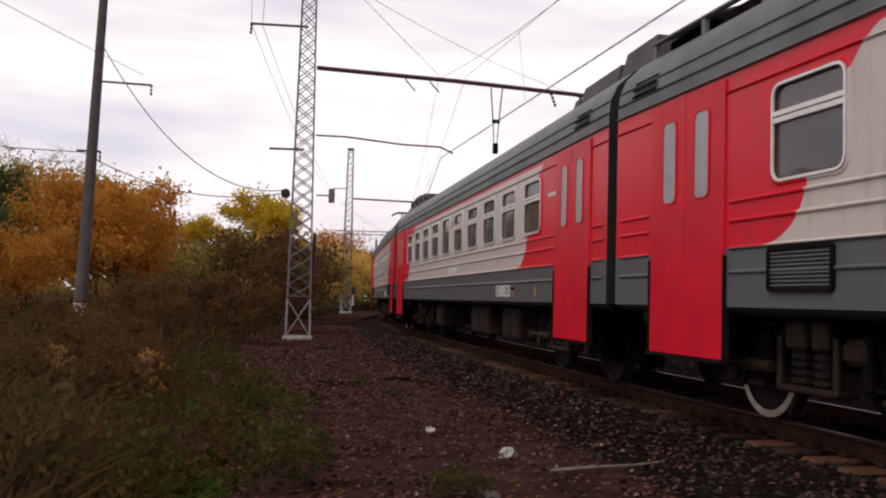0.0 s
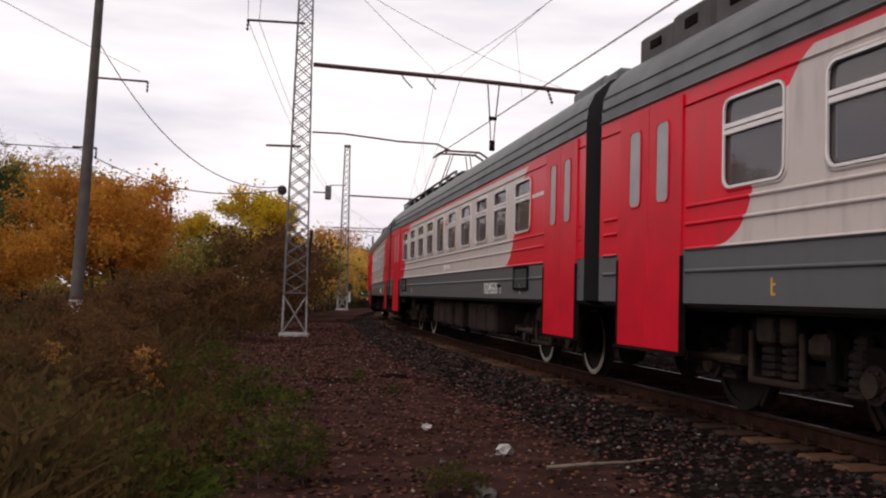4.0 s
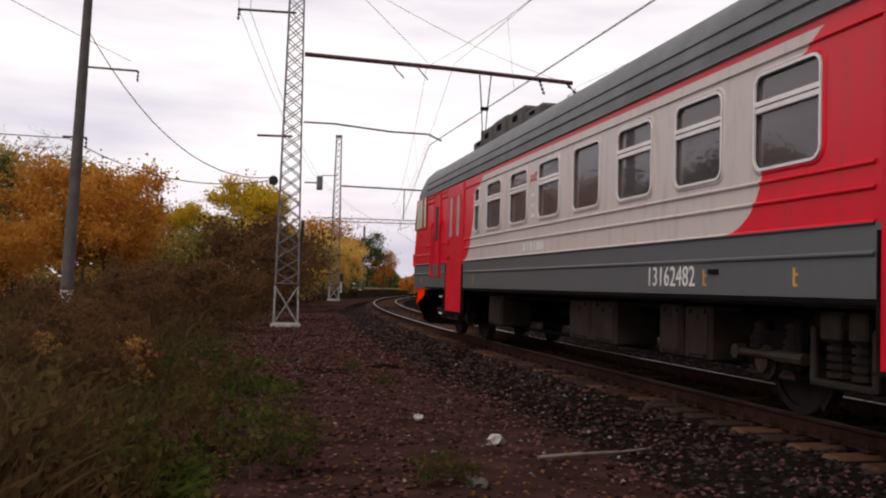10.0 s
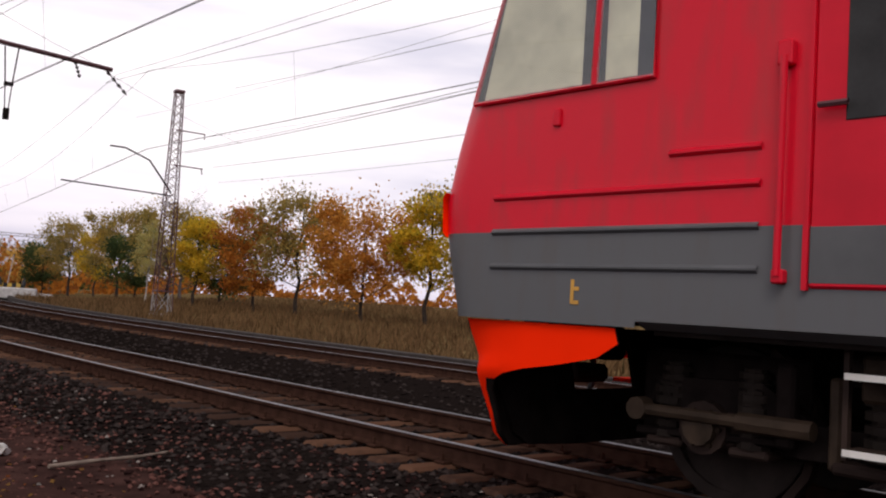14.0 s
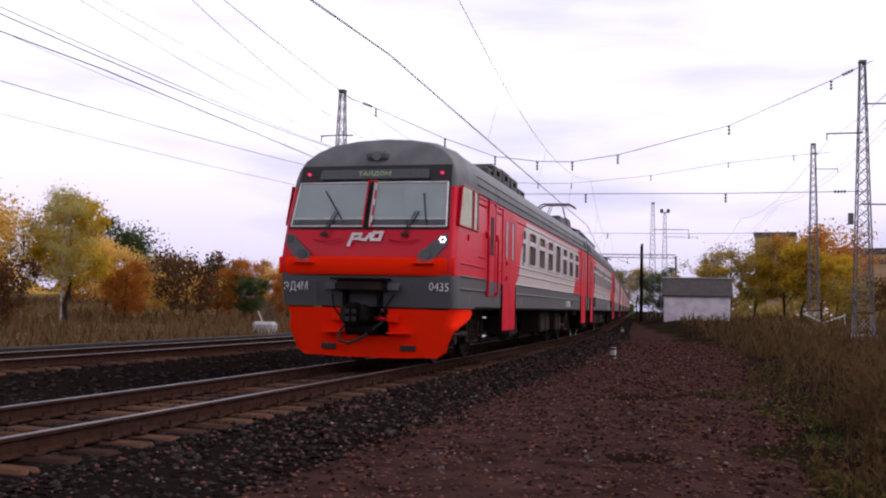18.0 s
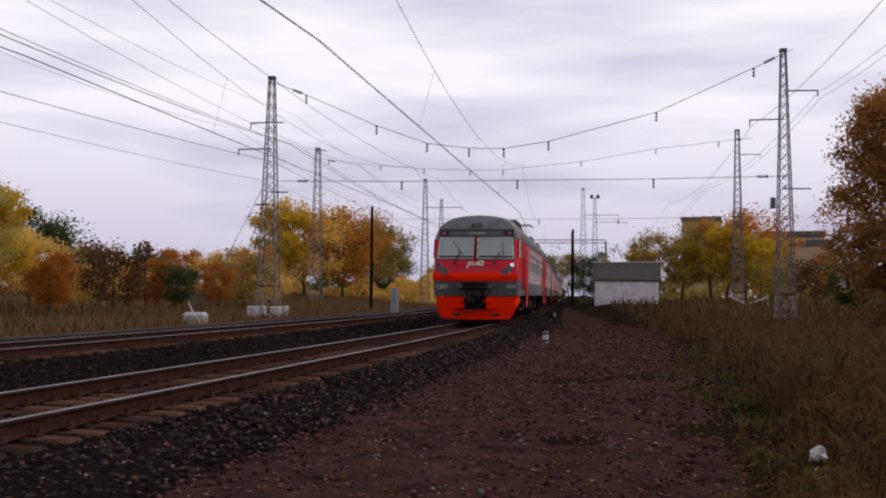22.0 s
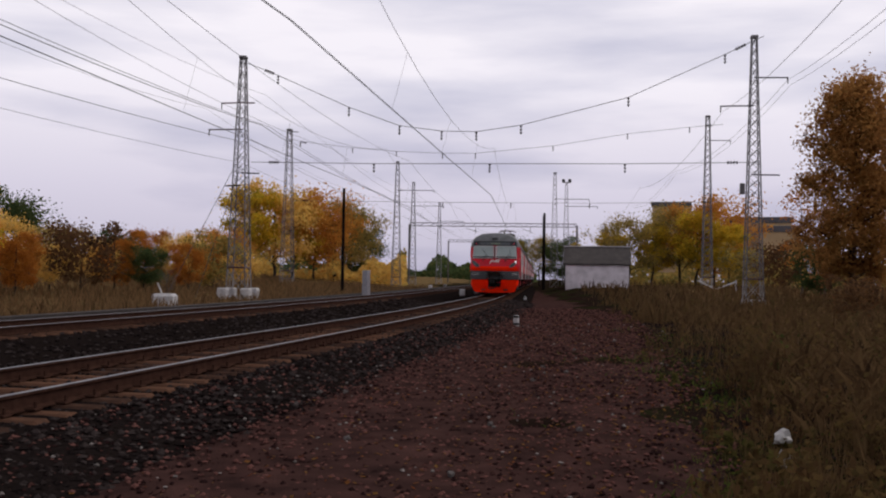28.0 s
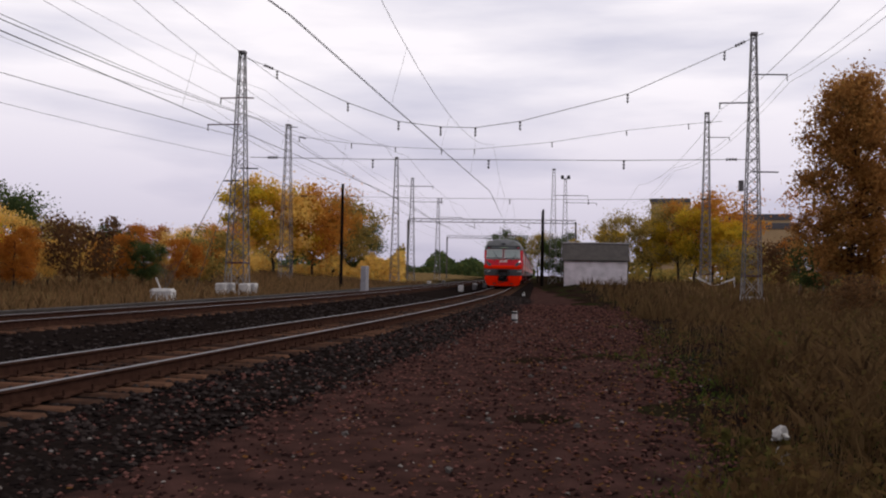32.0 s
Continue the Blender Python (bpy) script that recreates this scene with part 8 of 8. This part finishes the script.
def far_side(rng, n, p0=17.8, p1=62, s0=-110, s1=120):
    s, p = rng.uniform(s0, s1, n), p0 + (p1 - p0) * rng.rand(n) ** 1.3
    h = np.interp(s, TS, TH)
    x, y = np.interp(s, TS, TX) + (AXIS - p) * np.sin(h), np.interp(s, TS, TY) - (AXIS - p) * np.cos(h)
    return x, y, ground_height(x, y, p) - 0.02, 0.8 + 0.3 * np.sin(x * 0.5) * np.sin(y * 0.4)


blades("far_side_grass", far_side, 60000, (0.3, 0.8), (0.02, 0.05), L_STRAW, "dry yellow-brown grass beyond the far track", 38, 0.4)
blades("far_side_weeds", far_side, 16000, (0.3, 1.0), (0.02, 0.05), L_WEED, "dry brown weeds beyond the far track", 39, 0.3)
# leafy plants standing out of the weeds
for k, (x, y, sc, b) in enumerate(((-4.6, 14.5, 0.20, T_BUSH), (-5.0, 15.0, 0.24, T_BUSH), (-6.5, 12.0, 0.26, T_BUSH), (-9, 18, 0.36, T_BUSH), (-7.5, 25, 0.4, T_BUSH), (-6.2, 29, 0.5, T_BUSH), (-2.6, -14, 0.3, T_BUSH), (-4.0, -12, 0.35, T_BUSH), (-1.5, -20, 0.45, T_BUSH), (-5, -26, 0.6, T_BUSH), (1.0, -34, 0.5, T_BUSH),
                                       (-7.6, 30, 0.62, T_BUSH), (-8.8, 26, 0.5, T_BUSH), (-9.8, 31, 0.6, T_BUSH), (-14.5, 26, 0.36, T_BUSH), (-15.5, 30, 0.45, T_BUSH), (-7.2, 20, 0.34, T_BUSH), (-4.4, 13, 0.26, T_BUSH), (-5.6, 15.6, 0.30, T_BUSH), (-6.6, 17, 0.32, T_BUSH), (-3.9, 10.8, 0.22, T_BUSH), (-5.4, 11.6, 0.26, T_BUSH), (-18, 33, 0.5, T_BUSH), (-9.4, 23, 0.36, T_BUSH), (-8.2, 13.2, 0.28, T_BUSH))):
    plant(b, x, y, sc, k * 47)


for k, (x, y, sc, b) in enumerate(((-1.4, 7.47, 1.0, T_HERB), (-1.37, 8.18, 0.9, T_HERB), (-2.0, 9.62, 0.8, T_HERB), (-1.68, 10.89, 0.75, T_HERB), (-2.62, 12.92, 0.9, T_HERB), (0.15, 7.48, 0.5, T_HERB), (0.0, 7.36, 0.45, T_HERB), (0.34, 7.40, 0.4, T_HERB), (-1.36, 16.38, 0.5, T_HERB), (-0.69, 14.86, 0.35, T_HERB), (-3.89, 17.02, 0.9, T_HERB), (-1.17, 9.06, 0.6, T_HERB), (-1.08, 7.73, 0.7, T_HERB), (-4.69, 19.48, 1.0, T_HERB), (-2.9, 8.6, 1.0, T_HERB), (-2.3, 7.4, 0.9, T_HERB), (-3.88, 12.34, 0.9, T_GILT), (-4.5, 13.9, 0.8, T_GILT), (-6.0, 14.6, 0.8, T_GILT))):
    plant(b, x, y, sc, k * 71, -0.43)


# low leafy plants along the weeds' edge
def herb_leaves(rng, n):
    x, y, z, k = (q[:n] for q in weed_area(rng, n, 5.0, 26, -0.2, -1.4))
    k = np.where(y > 0, k, k * 0.25)
    return x, y, z + 0.03, k


blades("leafy_herbs", herb_leaves, 42000, (0.06, 0.20), (0.02, 0.06), L_GRASS, "low green leafy herbs at the edge of the weeds", 41, 1.3)


def fallen_leaves(n, seed):
    """Dead leaves lying nearly flat on the path, thicker towards the weeds and near the camera."""
    rng = np.random.RandomState(seed)
    s = np.where(rng.rand(n) < 0.5, -1, 1) * 7 * (np.power(7.0, rng.rand(n)) - 1)
    p = 4.2 - 6.2 * np.sqrt(rng.rand(n))
    hd = np.interp(s, TS, TH)
    x, y = np.interp(s, TS, TX) + (AXIS - p) * np.sin(hd), np.interp(s, TS, TY) - (AXIS - p) * np.cos(hd)
    ok = np.sin(x * 1.3 + np.sin(y * 0.9)) * np.sin(y * 1.1) + rng.uniform(-1, 1, n) > -0.4
    x, y, p = x[ok], y[ok], p[ok]
    m = len(x)
    a, sz = rng.uniform(0, 6.28, m), rng.uniform(0.012, 0.032, m)
    z = np.maximum(ground_height(x, y, p), np.where(p > -1, -0.405, -1)) + 0.018
    tilt = rng.uniform(-0.5, 0.5, (m, 2))
    V = []
    for ang, f in ((0, 1.0), (1.57, 0.65), (3.14, 1.0), (4.71, 0.65)):
        dx, dy = np.cos(a + ang) * sz * f, np.sin(a + ang) * sz * f
        V.append(np.c_[x + dx, y + dy, z + dx * tilt[:, 0] + dy * tilt[:, 1]])
    me = bpy.data.meshes.new("fallen_leaves")
    me.from_pydata(np.stack(V, 1).reshape(-1, 3).tolist(), [], (np.arange(m)[:, None] * 4 + np.arange(4)).tolist())
    tagged(link("fallen_leaves", me, L_FALLEN), "fallen brown and orange leaves on the trodden grit", "fallen leaves", kind="stuff")


fallen_leaves(14000, 43)
blades("path_moss", lambda r, n: weed_area(r, n, 3.0, 26, 1.8, -2.4), 14000, (0.015, 0.05), (0.008, 0.02), L_GRASS, "flat patches of green moss and grass on the grit", 44, 1.6)


# ------------------------------------------------------------------ what moves
def motions():
    """The coaches roll along the line; their wheels turn with the way gone."""
    for i, c in enumerate(COACHES):
        walk(c, [(k * 0.5, coach_pose(k * 0.5, i)) for k in range(65)])
    s0 = tail_at(0)
    steps = [k * 0.1 for k in range(321)]
    turn = [(tail_at(t) - s0) / 0.525 for t in steps]
    for c in COACHES[:5]:
        for w in wheels_of(c):
            x = w.location.x
            walk(w, [(t, Matrix.Translation((x, 0, 0.525)) @ Matrix.Rotation(a, 4, "Y")) for t, a in zip(steps, turn)])


motions()
